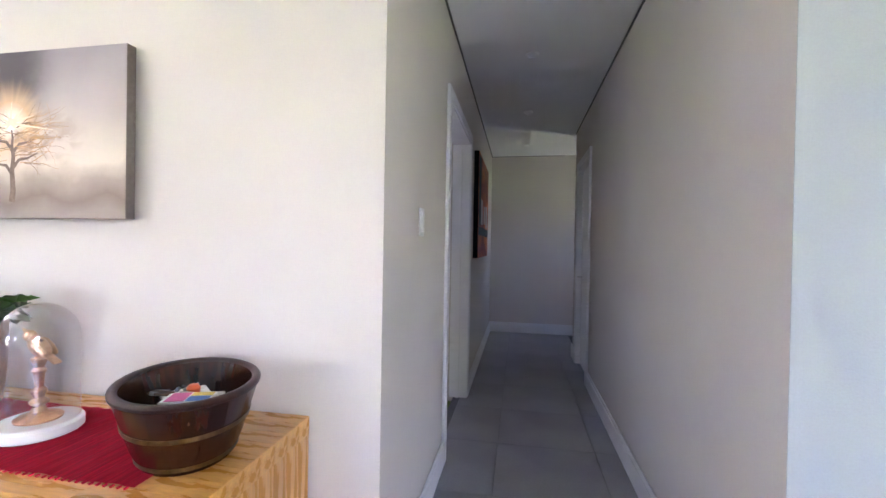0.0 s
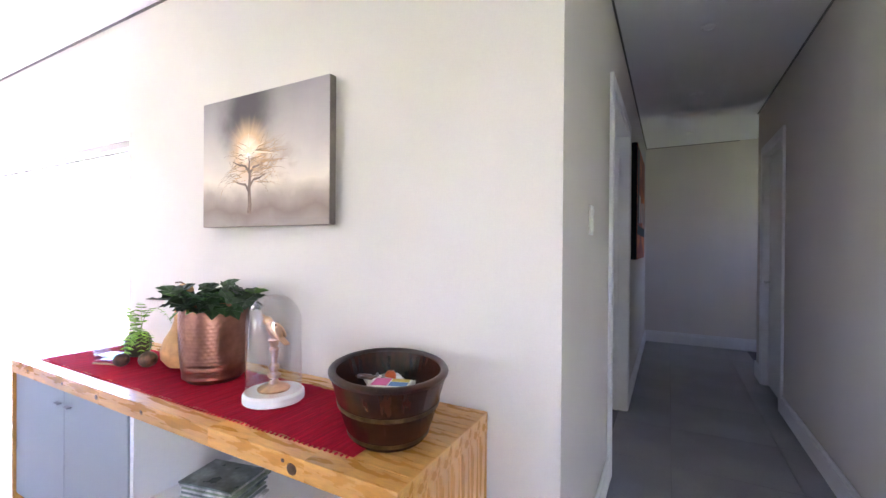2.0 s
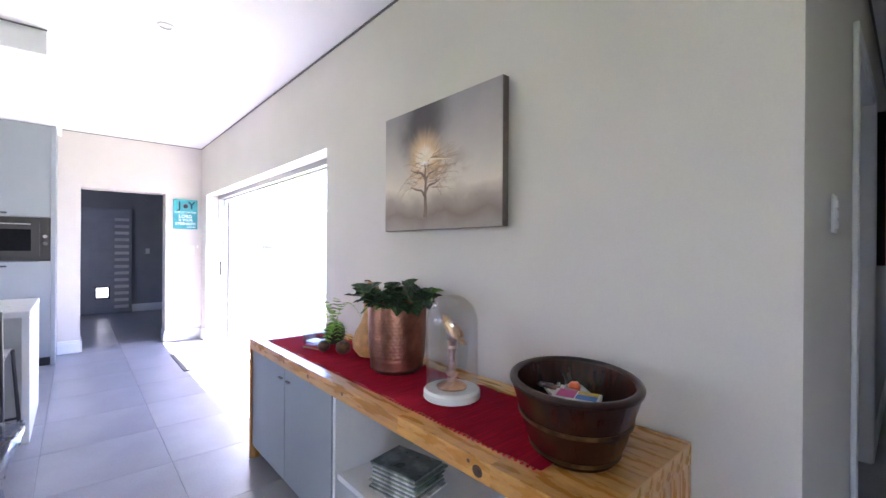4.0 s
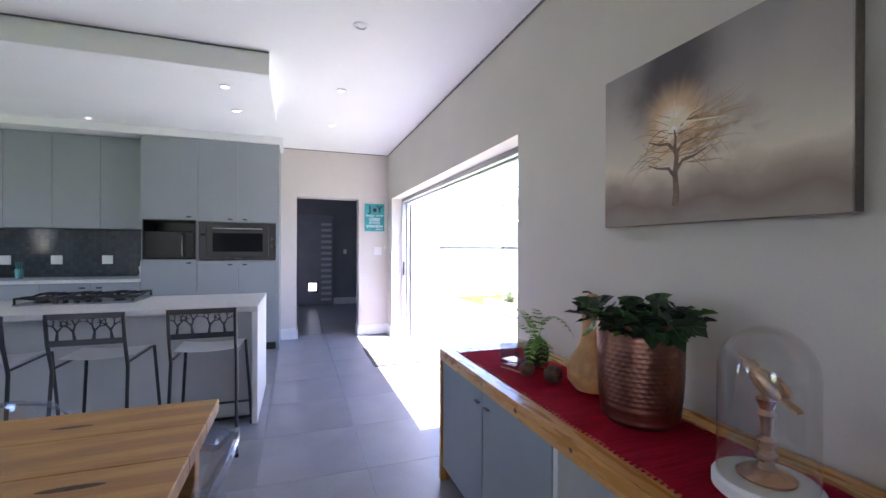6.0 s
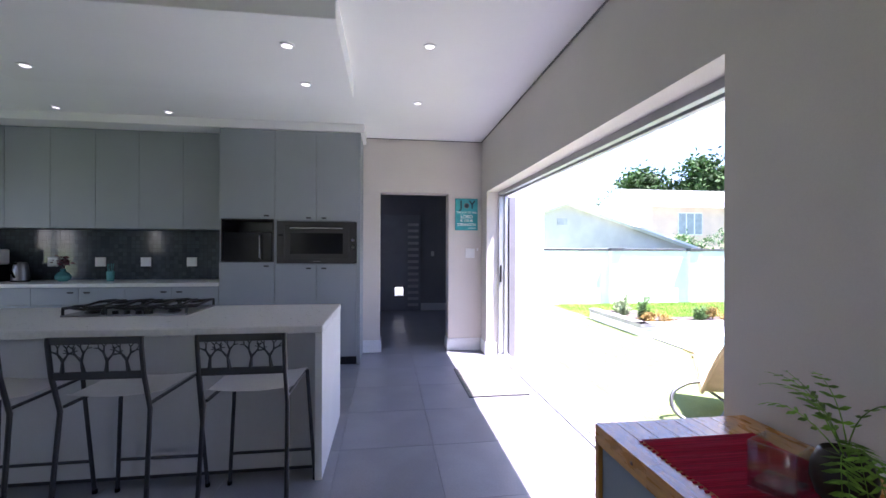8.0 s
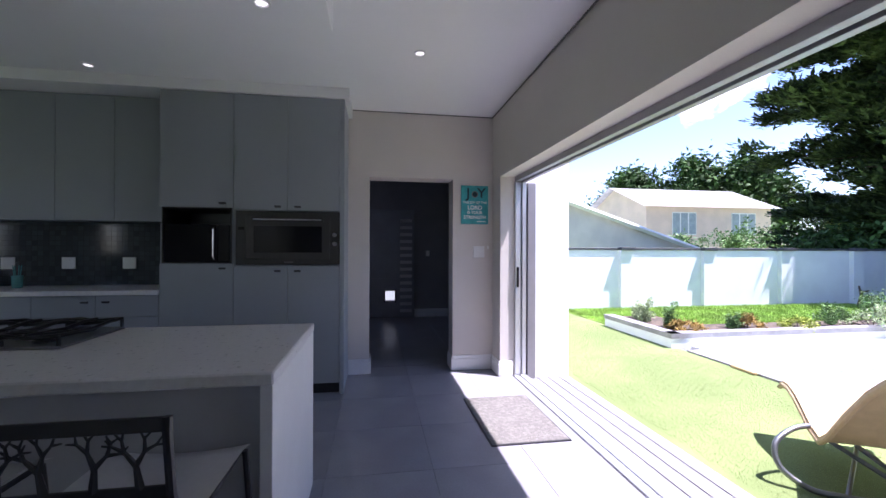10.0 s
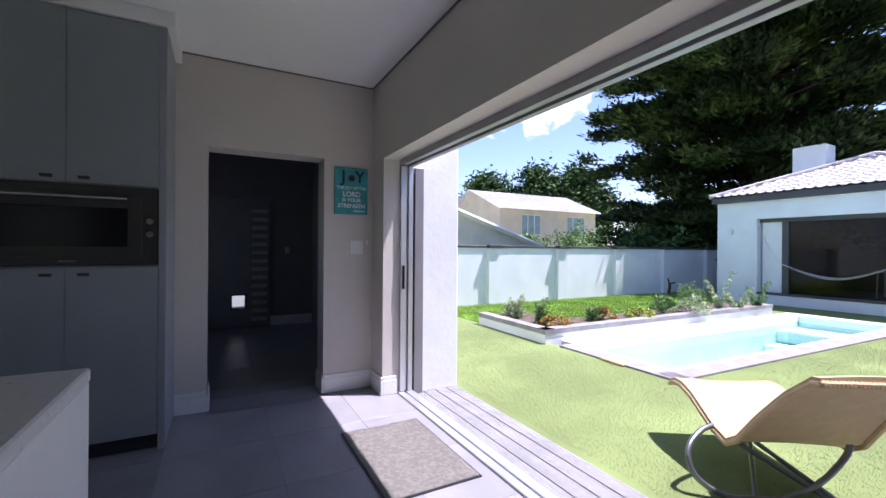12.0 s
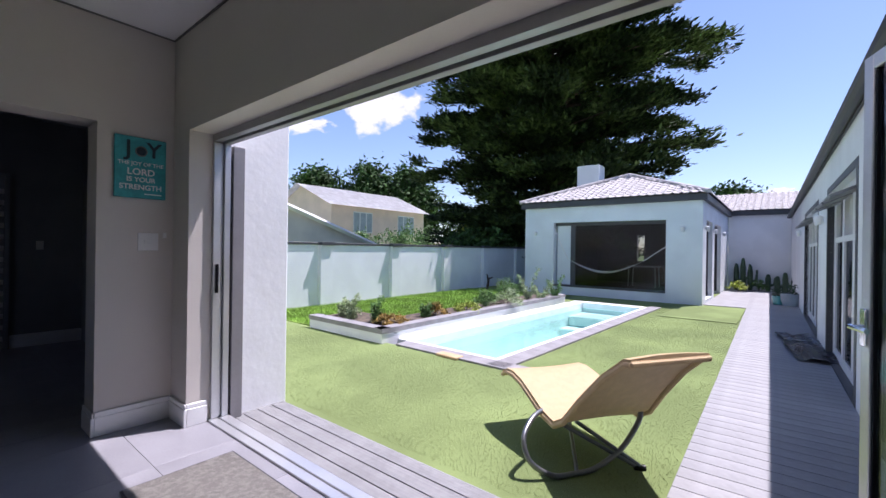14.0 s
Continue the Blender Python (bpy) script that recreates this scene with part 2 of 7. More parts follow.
M_GLAZE = material("turquoise_glazed_pot", (0.10, 0.34, 0.34), 0.25, vary=0.1)
M_GLAZE2 = material("pale_blue_grey_pot", (0.30, 0.36, 0.40), 0.35, vary=0.1)
M_BROWN = material("brown_wood_furniture", (0.17, 0.085, 0.04), 0.5, vary=0.2, scale=4)
G_CLEAR = glass("clear_glass", (0.90, 0.92, 0.93), ior=1.9)
G_DOOR = glass("door_glass", (0.80, 0.88, 0.86), level=0.9)
G_DARK = glass("tinted_window_glass", (0.62, 0.64, 0.64), level=0.35)
# Heavy tint added to keep the garden room behind it dark.
G_DIMMED = glass("darkening_window_glass", (0.22, 0.22, 0.22))
G_ACRYL = glass("clear_acrylic", (0.78, 0.82, 0.88), ior=2.5, gloss=0.05)
G_DOME = glass("dome_glass", (0.93, 0.94, 0.94), ior=1.9)
G_WATER = glass("pool_water", (0.70, 0.96, 0.91), ior=1.33, level=0.5)
E_LAMP = glow("lit_downlight", (1.0, 0.96, 0.9), 0.5)


# ---- mesh tools ----
def box(bm, x0, x1, y0, y1, z0, z1, bevel=0.0, seg=1):
    m = Matrix.Translation(((x0 + x1) / 2, (y0 + y1) / 2, (z0 + z1) / 2)) @ Matrix.Diagonal((abs(x1 - x0), abs(y1 - y0), abs(z1 - z0), 1))
    r = bmesh.ops.create_cube(bm, size=1, matrix=m)
    if bevel:
        e = list({e for v in r["verts"] for e in v.link_edges})
        bmesh.ops.bevel(bm, geom=e, offset=bevel, segments=seg, affect="EDGES", profile=0.5)
    return bm


def boxes(*rows, bevel=0.0):
    bm = bmesh.new()
    for r in rows:
        box(bm, *r, bevel=bevel)
    return bm


def lathe(bm, profile, seg=32, sx=1.0, sy=1.0, at=(0, 0, 0), closed=True):
    rings = []
    for r, z in profile:
        rings.append([bm.verts.new((at[0] + r * sx * math.cos(2 * math.pi * i / seg), at[1] + r * sy * math.sin(2 * math.pi * i / seg), at[2] + z)) for i in range(seg)])
    for a, b in zip(rings, rings[1:]):
        for i in range(seg):
            bm.faces.new((a[i], a[(i + 1) % seg], b[(i + 1) % seg], b[i]))
    if closed:
        bm.faces.new(rings[0][::-1])
        bm.faces.new(rings[-1])
    return bm


def tube(bm, pts, r, seg=8, taper=None):
    pts = [Vector(p) for p in pts]
    rings, side = [], None
    for i, p in enumerate(pts):
        d = (pts[min(i + 1, len(pts) - 1)] - pts[max(i - 1, 0)]).normalized()
        if side is None:
            side = d.cross(Vector((0, 0, 1)) if abs(d.z) < 0.9 else Vector((1, 0, 0))).normalized()
        side = (side - d * side.dot(d)).normalized()
        up = d.cross(side)
        rr = r if taper is None else r + (taper - r) * i / (len(pts) - 1)
        rings.append([bm.verts.new(p + (side * math.cos(2 * math.pi * k / seg) + up * math.sin(2 * math.pi * k / seg)) * rr) for k in range(seg)])
    for a, b in zip(rings, rings[1:]):
        for k in range(seg):
            bm.faces.new((a[k], a[(k + 1) % seg], b[(k + 1) % seg], b[k]))
    bm.faces.new(rings[0][::-1])
    bm.faces.new(rings[-1])
    return bm


def finish(name, bm, mat, smooth=False):
    """Turns a bmesh into a mesh with one material."""
    bmesh.ops.recalc_face_normals(bm, faces=bm.faces)
    me = bpy.data.meshes.new(name)
    bm.to_mesh(me)
    bm.free()
    me.materials.append(mat)
    if smooth:
        me.polygons.foreach_set("use_smooth", [True] * len(me.polygons))
        me.set_sharp_from_angle(angle=radians(38))
    return me


def part(name, bm, mat, parent=None, label="", smooth=False):
    ob = new(name, finish(name, bm, mat, smooth))
    ob.parent = parent
    return tagged(ob, label)


def thing(name, at, label, category, group="", rz=0.0):
    ob = new(name)
    ob.empty_display_size = 0.1
    ob.matrix_world = pose(*at, 0, 0, rz)
    return tagged(ob, label, category, group)


def structure(name, bm, mat, label, category, smooth=False):
    return tagged(new(name, finish(name, bm, mat, smooth)), label, category, kind="structure")


def pieces(name, mesh, spots, parent):
    """Alike pieces that share one mesh."""
    for p in spots:
        o = new(name, mesh)
        o.parent = parent
        o.matrix_basis = p if isinstance(p, Matrix) else Matrix.Translation(p)


def leaf_mesh(name, centres, mat, size, per, spread, rng, flat=0.5, aspect=2.2, tri=False):
    """Many small leaves round the given centres, in one mesh. flat: how level the leaves lie."""
    c = np.repeat(np.asarray(centres, float), per, axis=0)
    n = len(c)
    c = c + rng.normal(size=(n, 3)) * np.asarray(spread)
    d = rng.normal(size=(n, 3)) * (1, 1, 1 - flat)
    d /= np.linalg.norm(d, axis=1, keepdims=True) + 1e-9
    s = np.cross(d, rng.normal(size=(n, 3)) * (1 - flat, 1 - flat, 1) + (0, 0, 0.6 * flat))
    s /= np.linalg.norm(s, axis=1, keepdims=True) + 1e-9
    k = size * rng.uniform(0.6, 1.4, (n, 1))
    a, b = d * k, s * k / aspect
    if tri:
        v = np.stack([c - b * 0.5, c + b * 0.5, c + a], 1)
    else:
        v = np.stack([c, c + a * 0.45 + b * 0.5, c + a, c + a * 0.45 - b * 0.5], 1)
    k = v.shape[1]
    me = bpy.data.meshes.new(name)
    me.from_pydata(v.reshape(-1, 3).tolist(), [], np.arange(n * k).reshape(n, k).tolist())
    me.materials.append(mat)
    return me

# ---- the house: walls, floor, ceiling ----
CEIL, N, W = 2.79, 1.83, -6.70     # ceiling height, inner face of the garden wall side, inner face of the kitchen end
OPEN_L, OPEN_R, OPEN_T = -6.41, -2.61, 2.085
structure("wall_north", boxes((OPEN_R, 0.11, N, 2.11, -0.1, 2.95), (OPEN_L, OPEN_R, N, 2.11, OPEN_T, 2.95), (-6.95, OPEN_L, N, 2.11, -0.1, 2.95)),
          M_WALL, "warm grey painted wall with the wide garden opening", "wall")
structure("wall_kitchen_end", boxes((-6.95, W, -4.8, 0.478, -0.1, 2.95), (-6.95, W, 0.478, 1.38, 2.09, 2.95), (-6.95, W, 1.38, N, -0.1, 2.95)),
          M_WALL, "warm grey painted wall with a plain doorway", "wall")
structure("wall_corridor_left", boxes((-0.05, 0.11, 2.11, 3.08, -0.1, 2.95), (-0.05, 0.11, 3.08, 4.2, 2.28, 2.95), (-0.05, 0.11, 4.2, 7.2, -0.1, 2.95)),
          M_WALL, "warm grey corridor wall with a door opening", "wall")
structure("wall_corridor_right", boxes((1.245, 1.34, 1.69, 4.82, -0.1, 2.95), (1.245, 1.34, 4.82, 5.6, 2.28, 2.95), (1.245, 1.34, 5.6, 5.95, -0.1, 2.95)),
          M_WALL, "warm grey corridor wall with a door opening", "wall")
structure("wall_feature_skin", boxes((1.245, 4.0, 1.6865, 1.6895, -0.1, 2.79)), material("pale_blue_grey_wall_paint", (0.43, 0.475, 0.49), 0.75, vary=0.03, scale=1.2, fine=160, bump=0.0012), "pale blue-grey painted wall face beside the corridor", "wall")
structure("wall_corridor_end", boxes((-0.05, 3.0, 7.2, 7.35, -0.1, 2.95)), M_WALL, "warm grey wall closing the corridor", "wall")
structure("wall_side_passage", boxes((1.342, 2.85, 5.82, 5.95, -0.1, 2.95), (2.85, 3.0, 5.951, 6.45, -0.1, 2.95), (2.85, 3.0, 6.75, 7.198, -0.1, 2.95), (2.85, 3.0, 6.45, 6.75, -0.1, 1.5), (2.85, 3.0, 6.45, 6.75, 2.1, 2.95), (1.342, 2.9, 3.6, 3.74, -0.1, 2.95), (2.9, 3.0, 3.6, 5.818, -0.1, 2.95)), M_WALL, "plain walls beyond the corridor", "wall")
structure("wall_east", boxes((1.34, 4.0, 1.69, N, -0.1, 2.95), (4.0, 4.15, -4.8, -4.1, -0.1, 2.95), (4.0, 4.15, -2.3, N, -0.1, 2.95), (4.0, 4.15, -4.1, -2.3, 2.35, 2.95), (4.0, 4.15, -4.1, -2.3, -0.1, 0.25)),
          M_WALL, "warm grey painted wall with a tall window", "wall")
structure("wall_south", boxes((-6.95, -5.2, -4.8, -4.6, -0.1, 2.95), (-4.2, -2.2, -4.8, -4.6, -0.1, 2.95), (-1.4, 4.0, -4.8, -4.6, -0.1, 2.95), (-5.2, -4.2, -4.8, -4.6, 2.35, 2.95), (-2.2, -1.4, -4.8, -4.6, 2.35, 2.95),
                             (-5.2, -4.2, -4.8, -4.6, -0.1, 0.25), (-2.2, -1.4, -4.8, -4.6, -0.1, 1.2)), M_WALL, "warm grey wall with two added unseen windows", "wall")
structure("ceiling", boxes((-6.95, 4.15, -4.8, 2.108, CEIL, 2.948), (-0.048, 3.0, 2.112, 7.3, CEIL, 2.948), (-2.455, -0.052, 2.114, 19.0, 2.62, 2.9)), M_CEIL, "smooth white painted ceiling", "ceiling")
structure("roof_slab", boxes((-7.0, 4.2, -4.9, 2.1, 2.96, 3.1), (-2.5, 3.1, 2.12, 7.4, 2.96, 3.1), (-10.7, -7.02, -0.6, 2.4, 2.96, 3.1)), M_FASCIA, "flat grey roof", "roof")
# lowered panel above the island and the boxed strip above the cabinets
structure("ceiling_bulkhead", boxes((-4.78, -3.565, -2.24, 0.28, 2.62, CEIL - 0.002), bevel=0.004), M_CEIL, "lowered white ceiling panel above the kitchen island", "ceiling")
structure("cabinet_bulkhead", boxes((W + 0.002, -6.10, -4.598, 0.30, 2.695, CEIL - 0.002)), M_CEIL, "white boxed strip above the kitchen cabinets", "ceiling")
# dark strip painted as the shadow line between wall and ceiling
structure("trim_painted_shadow_line", boxes((W, 0.11, N - 0.012, N - 0.001, CEIL - 0.010, CEIL - 0.001), (W + 0.001, W + 0.012, 0.302, N - 0.013, CEIL - 0.010, CEIL - 0.001),
          (0.111, 0.122, N, 7.2, CEIL - 0.010, CEIL - 0.001), (1.233, 1.244, 1.70, 5.95, CEIL - 0.010, CEIL - 0.001), (0.124, 1.231, 7.188, 7.199, CEIL - 0.010, CEIL - 0.001),
          (-3.563, -3.552, -2.24, 0.28, CEIL - 0.010, CEIL - 0.003)), M_GAP, "dark strip standing in for the shadow gap under the ceiling", "trim")


def skirting(name, runs, label="white painted skirting board"):
    """Stepped skirting: runs of (x0, x1, y0, y1)."""
    bm = bmesh.new()
    for x0, x1, y0, y1 in runs:
        box(bm, x0, x1, y0, y1, 0.001, 0.125, 0.003)
        cx, cy = (x1 - x0) < (y1 - y0), (y1 - y0) <= (x1 - x0)
        box(bm, x0 + (0.004 if cx else 0), x1 - (0.004 if cx else 0), y0 + (0.004 if cy else 0), y1 - (0.004 if cy else 0), 0.1255, 0.16, 0.004)
    structure(name, bm, M_TRIM, label, "baseboard")


skirting("baseboard_kitchen", [(W + 0.001, W + 0.02, 0.262, 0.478), (W + 0.001, W + 0.02, 1.38, N - 0.001), (W - 0.235, W + 0.02, 1.361, 1.3795), (W - 0.235, W + 0.02, 0.4785, 0.497),
                               (W + 0.0205, OPEN_L + 0.019, N - 0.02, N - 0.001), (OPEN_L + 0.0005, OPEN_L + 0.019, N, 1.965)])
skirting("baseboard_corridor", [(0.1115, 0.13, N - 0.02, 3.0), (0.1115, 0.13, 4.285, 7.199), (0.131, 2.8, 7.18, 7.199), (1.225, 1.2435, 1.70, 4.74), (1.225, 1.2435, 5.69, 5.95), (-0.13, 0.1105, N - 0.02, N - 0.001), (1.245, 4.0, 1.667, 1.686)])

# floor: a grout bed with separate tiles
floor = structure("floor", boxes((-10.4, 4.0, -4.6, 2.09, -0.14, -0.004), (0.0, 3.0, 2.09, 7.3, -0.14, -0.004), (-2.46, -0.052, 2.09, 19.0, -0.14, -0.004)), M_GROUT, "charcoal tiled floor with thin dark joints", "floor")
AREAS = [(-6.95, 4.0, -4.6, 1.965), (0.06, 1.33, 1.97, 7.25), (-10.38, -6.955, -0.4, 2.0)]
TX, TY = 0.64, 0.625
tile_cache = {}


def tile(w, d):
    key = (round(w, 3), round(d, 3))
    if key not in tile_cache:
        tile_cache[key] = finish("floor_tile", boxes((-w / 2, w / 2, -d / 2, d / 2, -0.009, 0), bevel=0.0012), M_TILE)
    return tile_cache[key]


def lay_tiles():
    for x0, x1, y0, y1 in AREAS:
        for i in range(-14, 14):
            for j in range(-10, 14):
                a, b = max(x0, -3.40 + i * TX), min(x1, -3.40 + (i + 1) * TX)
                c, d = max(y0, 0.26 + j * TY), min(y1, 0.26 + (j + 1) * TY)
                if b - a > 0.02 and d - c > 0.02:
                    pieces("floor_tile", tile(b - a - 0.002, d - c - 0.002), [((a + b) / 2, (c + d) / 2, 0)], floor)


# unseen windows behind the walk, the south two invented: frames and panes
def window(name, x0, x1, y0, y1, z0, z1, bars, label):
    w = thing(name, ((x0 + x1) / 2, (y0 + y1) / 2, z0), label, "window")
    w["kind"] = "structure"
    lx, ly, h = (x1 - x0) / 2, (y1 - y0) / 2, z1 - z0
    along_x = lx > ly
    bm = bmesh.new()
    t = 0.05
    if along_x:
        box(bm, -lx, lx, -0.03, 0.03, 0, t), box(bm, -lx, lx, -0.03, 0.03, h - t, h)
        for k in range(bars + 1):
            c = -lx + t / 2 + (2 * lx - t) * k / bars
            box(bm, c - t / 2, c + t / 2, -0.03, 0.03, t, h - t)
    else:
        box(bm, -0.03, 0.03, -ly, ly, 0, t), box(bm, -0.03, 0.03, -ly, ly, h - t, h)
        for k in range(bars + 1):
            c = -ly + t / 2 + (2 * ly - t) * k / bars
            box(bm, -0.03, 0.03, c - t / 2, c + t / 2, t, h - t)
    part("window_frame", bm, M_ALU, w)
    return w


window("added_window_1", -5.2, -4.2, -4.78, -4.72, 0.25, 2.35, 2, "unseen tall aluminium framed window")
window("added_window_2", -2.2, -1.4, -4.78, -4.72, 1.2, 2.35, 1, "unseen tall aluminium framed window")
window("window_3", 4.09, 4.15, -4.1, -2.3, 0.25, 2.35, 2, "unseen tall aluminium framed window")

# garden opening: aluminium frame, track and sill
fr = thing("door_1", (0, 0, 0), "aluminium folding door frame round the open garden opening", "door frame")
fr["kind"] = "structure"
part("head_track", boxes((OPEN_L, OPEN_R, 1.985, 2.035, OPEN_T - 0.05, OPEN_T - 0.001), (OPEN_L, OPEN_R, 2.037, 2.055, OPEN_T - 0.035, OPEN_T - 0.001), (OPEN_L, OPEN_R, 2.057, 2.10, OPEN_T - 0.058, OPEN_T - 0.001), bevel=0.002), M_TRACK, fr)
part("sill", boxes((OPEN_L, OPEN_R, 1.97, 2.02, -0.02, 0.012), (OPEN_L, OPEN_R, 2.022, 2.04, -0.02, 0.004), (OPEN_L, OPEN_R, 2.042, 2.11, -0.02, 0.014), bevel=0.002), M_ALU, fr)
part("jamb_frame", boxes((OPEN_L + 0.001, OPEN_L + 0.03, 1.985, 2.035, 0.016, OPEN_T - 0.06), (OPEN_L + 0.001, OPEN_L + 0.016, 2.037, 2.055, 0.016, OPEN_T - 0.06), (OPEN_L + 0.001, OPEN_L + 0.04, 2.057, 2.10, 0.016, OPEN_T - 0.06), bevel=0.002), M_ALU, fr)
part("jamb_frame", boxes((OPEN_R - 0.045, OPEN_R - 0.001, 1.985, 2.10, 0.016, OPEN_T - 0.06), bevel=0.003), M_ALU, fr)


def glass_leaf(at, rz, w, h, label, handle=True):
    d = thing("glass_door_leaf", at, label, "door", "folding garden doors", rz)
    part("leaf_frame", boxes((0, 0.055, -0.02, 0.02, 0, h), (w - 0.055, w, -0.02, 0.02, 0, h), (0.0555, w - 0.0555, -0.02, 0.02, 0, 0.075), (0.0555, w - 0.0555, -0.02, 0.02, h - 0.055, h), bevel=0.003), M_ALU, d)
    part("gasket", boxes((0.056, 0.066, -0.012, 0.012, 0.076, h - 0.056), (w - 0.066, w - 0.056, -0.012, 0.012, 0.076, h - 0.056)), M_BLACK, d, "black rubber seal")
    g = part("pane", boxes((0.067, w - 0.067, -0.003, 0.003, 0.078, h - 0.057)), G_DOOR, d, "clear glass pane")
    g.visible_shadow = False
    if handle:
        hb = bmesh.new()
        box(hb, w - 0.045, w - 0.012, 0.02, 0.03, 0.93, 1.07, 0.003)
        tube(hb, [(w - 0.03, 0.03, 1.0), (w - 0.03, 0.06, 1.0), (w - 0.03, 0.065, 1.0)], 0.009)
        tube(hb, [(w - 0.025, 0.065, 1.0), (w - 0.09, 0.068, 1.0), (w - 0.13, 0.066, 0.998)], 0.010)
        part("handle", hb, M_CHROME, d, "satin lever handle", True)
    return d


a = math.degrees(math.atan2(0.815, -0.295))
glass_leaf((-2.625, 2.12, 0.0), a, 0.87, 2.02, "open aluminium framed glass door leaf folded outwards")
# leaf parked flat against the white end wall
pk_ = thing("parked_door_leaf", (-6.40, 2.125, -0.02), "grey door leaf folded back against the white wall", "door")
part("leaf_edge", boxes((-0.018, 0.04, -0.012, 0.075, 0.0, 2.04), bevel=0.004), material("warm_grey_door_edge", (0.27, 0.26, 0.275), 0.5, 0.2, vary=0.05), pk_)
lb = bmesh.new()
box(lb, OPEN_L + 0.03, OPEN_L + 0.042, 2.0, 2.02, 0.93, 1.14, 0.002)
part("latch_plate", lb, M_BLACK, fr, "black latch plate")

structure("end_wall", boxes((-6.78, -6.42, 2.112, 2.60, -0.1, 3.2), bevel=0.012), M_RENDER, "rough white rendered end wall beside the opening", "wall")
structure("outer_wall_south_face", boxes((-10.6, -6.785, 2.115, 2.34, -0.1, 2.95)), M_RENDER, "white rendered outer wall", "wall")

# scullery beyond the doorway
# The high south opening is made up to hold the added scullery lamp.
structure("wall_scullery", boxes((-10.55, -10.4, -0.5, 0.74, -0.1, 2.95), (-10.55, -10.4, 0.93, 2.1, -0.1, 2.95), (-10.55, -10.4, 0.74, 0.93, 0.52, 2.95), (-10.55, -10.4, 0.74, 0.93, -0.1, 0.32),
          (-10.4, -6.952, 1.98, 2.11, -0.1, 2.95), (-10.4, -9.35, -0.5, -0.4, -0.1, 2.95), (-8.45, -6.952, -0.5, -0.4, -0.1, 2.95), (-9.35, -8.45, -0.5, -0.4, -0.1, 1.2), (-9.35, -8.45, -0.5, -0.4, 2.0, 2.95)), M_SLATE, "scullery walls in dark grey for dimness", "wall")
structure("ceiling_scullery", boxes((-10.4, -6.952, -0.4, 1.98, 2.8, 2.95)), M_SLATE, "scullery ceiling in dark grey for dimness", "ceiling")
skirting("baseboard_scullery", [(-10.399, -10.38, 1.31, 1.979)])
gd = thing("slatted_door", (-10.38, 0.40, 0.0), "grey louvred steel door with a square pet flap", "door")
part("door_frame", boxes((0, 0.03, -0.03, 0.012, 0, 2.1), (0, 0.03, 0.858, 0.90, 0, 2.1), (0, 0.03, 0.0125, 0.8575, 2.06, 2.1)), M_GATE, gd)
part("door_panel", boxes((0, 0.012, 0.0125, 0.34, 0.01, 2.058), (0, 0.012, 0.53, 0.62, 0.01, 2.058), (0, 0.012, 0.3405, 0.5295, 0.522, 2.058), (0, 0.012, 0.3405, 0.5295, 0.01, 0.318), (0, 0.004, 0.6205, 0.8575, 0.01, 2.058)), M_GATE, gd)
part("pet_flap", boxes((-0.012, 0.028, 0.322, 0.34, 0.30, 0.54), (-0.012, 0.028, 0.53, 0.548, 0.30, 0.54), (-0.012, 0.028, 0.3405, 0.5295, 0.522, 0.54), (-0.012, 0.028, 0.3405, 0.5295, 0.30, 0.318)), M_BLACK, gd, "black pet flap frame letting daylight in")
slat = finish("slat", boxes((0.005, 0.02, 0.0, 0.232, 0, 0.06), bevel=0.003), M_ALU)
pieces("slat", slat, [(0.006, 0.622, 0.10 + k * 0.135) for k in range(14)], gd)
rail = finish("rail", boxes((0.0125, 0.022, 0.02, 0.61, 0, 0.012)), M_GATE)
pieces("rail", rail, [(0, 0, 0.75 + k * 0.14) for k in range(9)], gd)
sw = thing("light_switch", (-10.398, 1.57, 1.25), "small white light switch on the scullery wall", "switch")
part("plate", boxes((0, 0.008, -0.035, 0.035, -0.055, 0.055), bevel=0.002), M_WHITE, sw)


# corridor doors
def casing(name, x, side, y0, y1, top, label):
    d = thing(name, (x, (y0 + y1) / 2, 0), label, "door frame")
    d["kind"] = "structure"
    h, c, s = (y1 - y0) / 2, 0.075, side
    bm = bmesh.new()
    for a, b in ((-h - c, -h), (h, h + c)):
        box(bm, min(0.001 * s, 0.022 * s), max(0.001 * s, 0.022 * s), a, b, 0.001, top + c, 0.004)
    box(bm, min(0.001 * s, 0.022 * s), max(0.001 * s, 0.022 * s), -h, h, top, top + c, 0.004)
    part("architrave", bm, M_TRIM, d)
    bm = bmesh.new()
    for a, b in ((-h, -h + 0.02), (h - 0.02, h)):
        box(bm, min(-0.145 * s, 0.012 * s), max(-0.145 * s, 0.012 * s), a, b, 0.001, top - 0.02)
        q = (a + 0.02, a + 0.032) if a < 0 else (b - 0.032, b - 0.02)
        box(bm, min(-0.09 * s, -0.06 * s), max(-0.09 * s, -0.06 * s), q[0], q[1], 0.001, top - 0.02)
    box(bm, min(-0.145 * s, 0.012 * s), max(-0.145 * s, 0.012 * s), -h, h, top - 0.0195, top)
    part("door_lining", bm, M_TRIM, d)
    return d


casing("door_2", 0.11, 1, 3.08, 4.2, 2.28, "white door frame in the corridor wall")
casing("door_3", 1.245, -1, 4.82, 5.6, 2.28, "white door frame in the corridor wall")
lf = thing("corridor_door", (1.285, 5.21, 0.005), "closed plain white door in the corridor", "door")
part("leaf", boxes((0.0, 0.04, -0.366, 0.366, 0, 2.25), bevel=0.003), M_TRIM, lf)
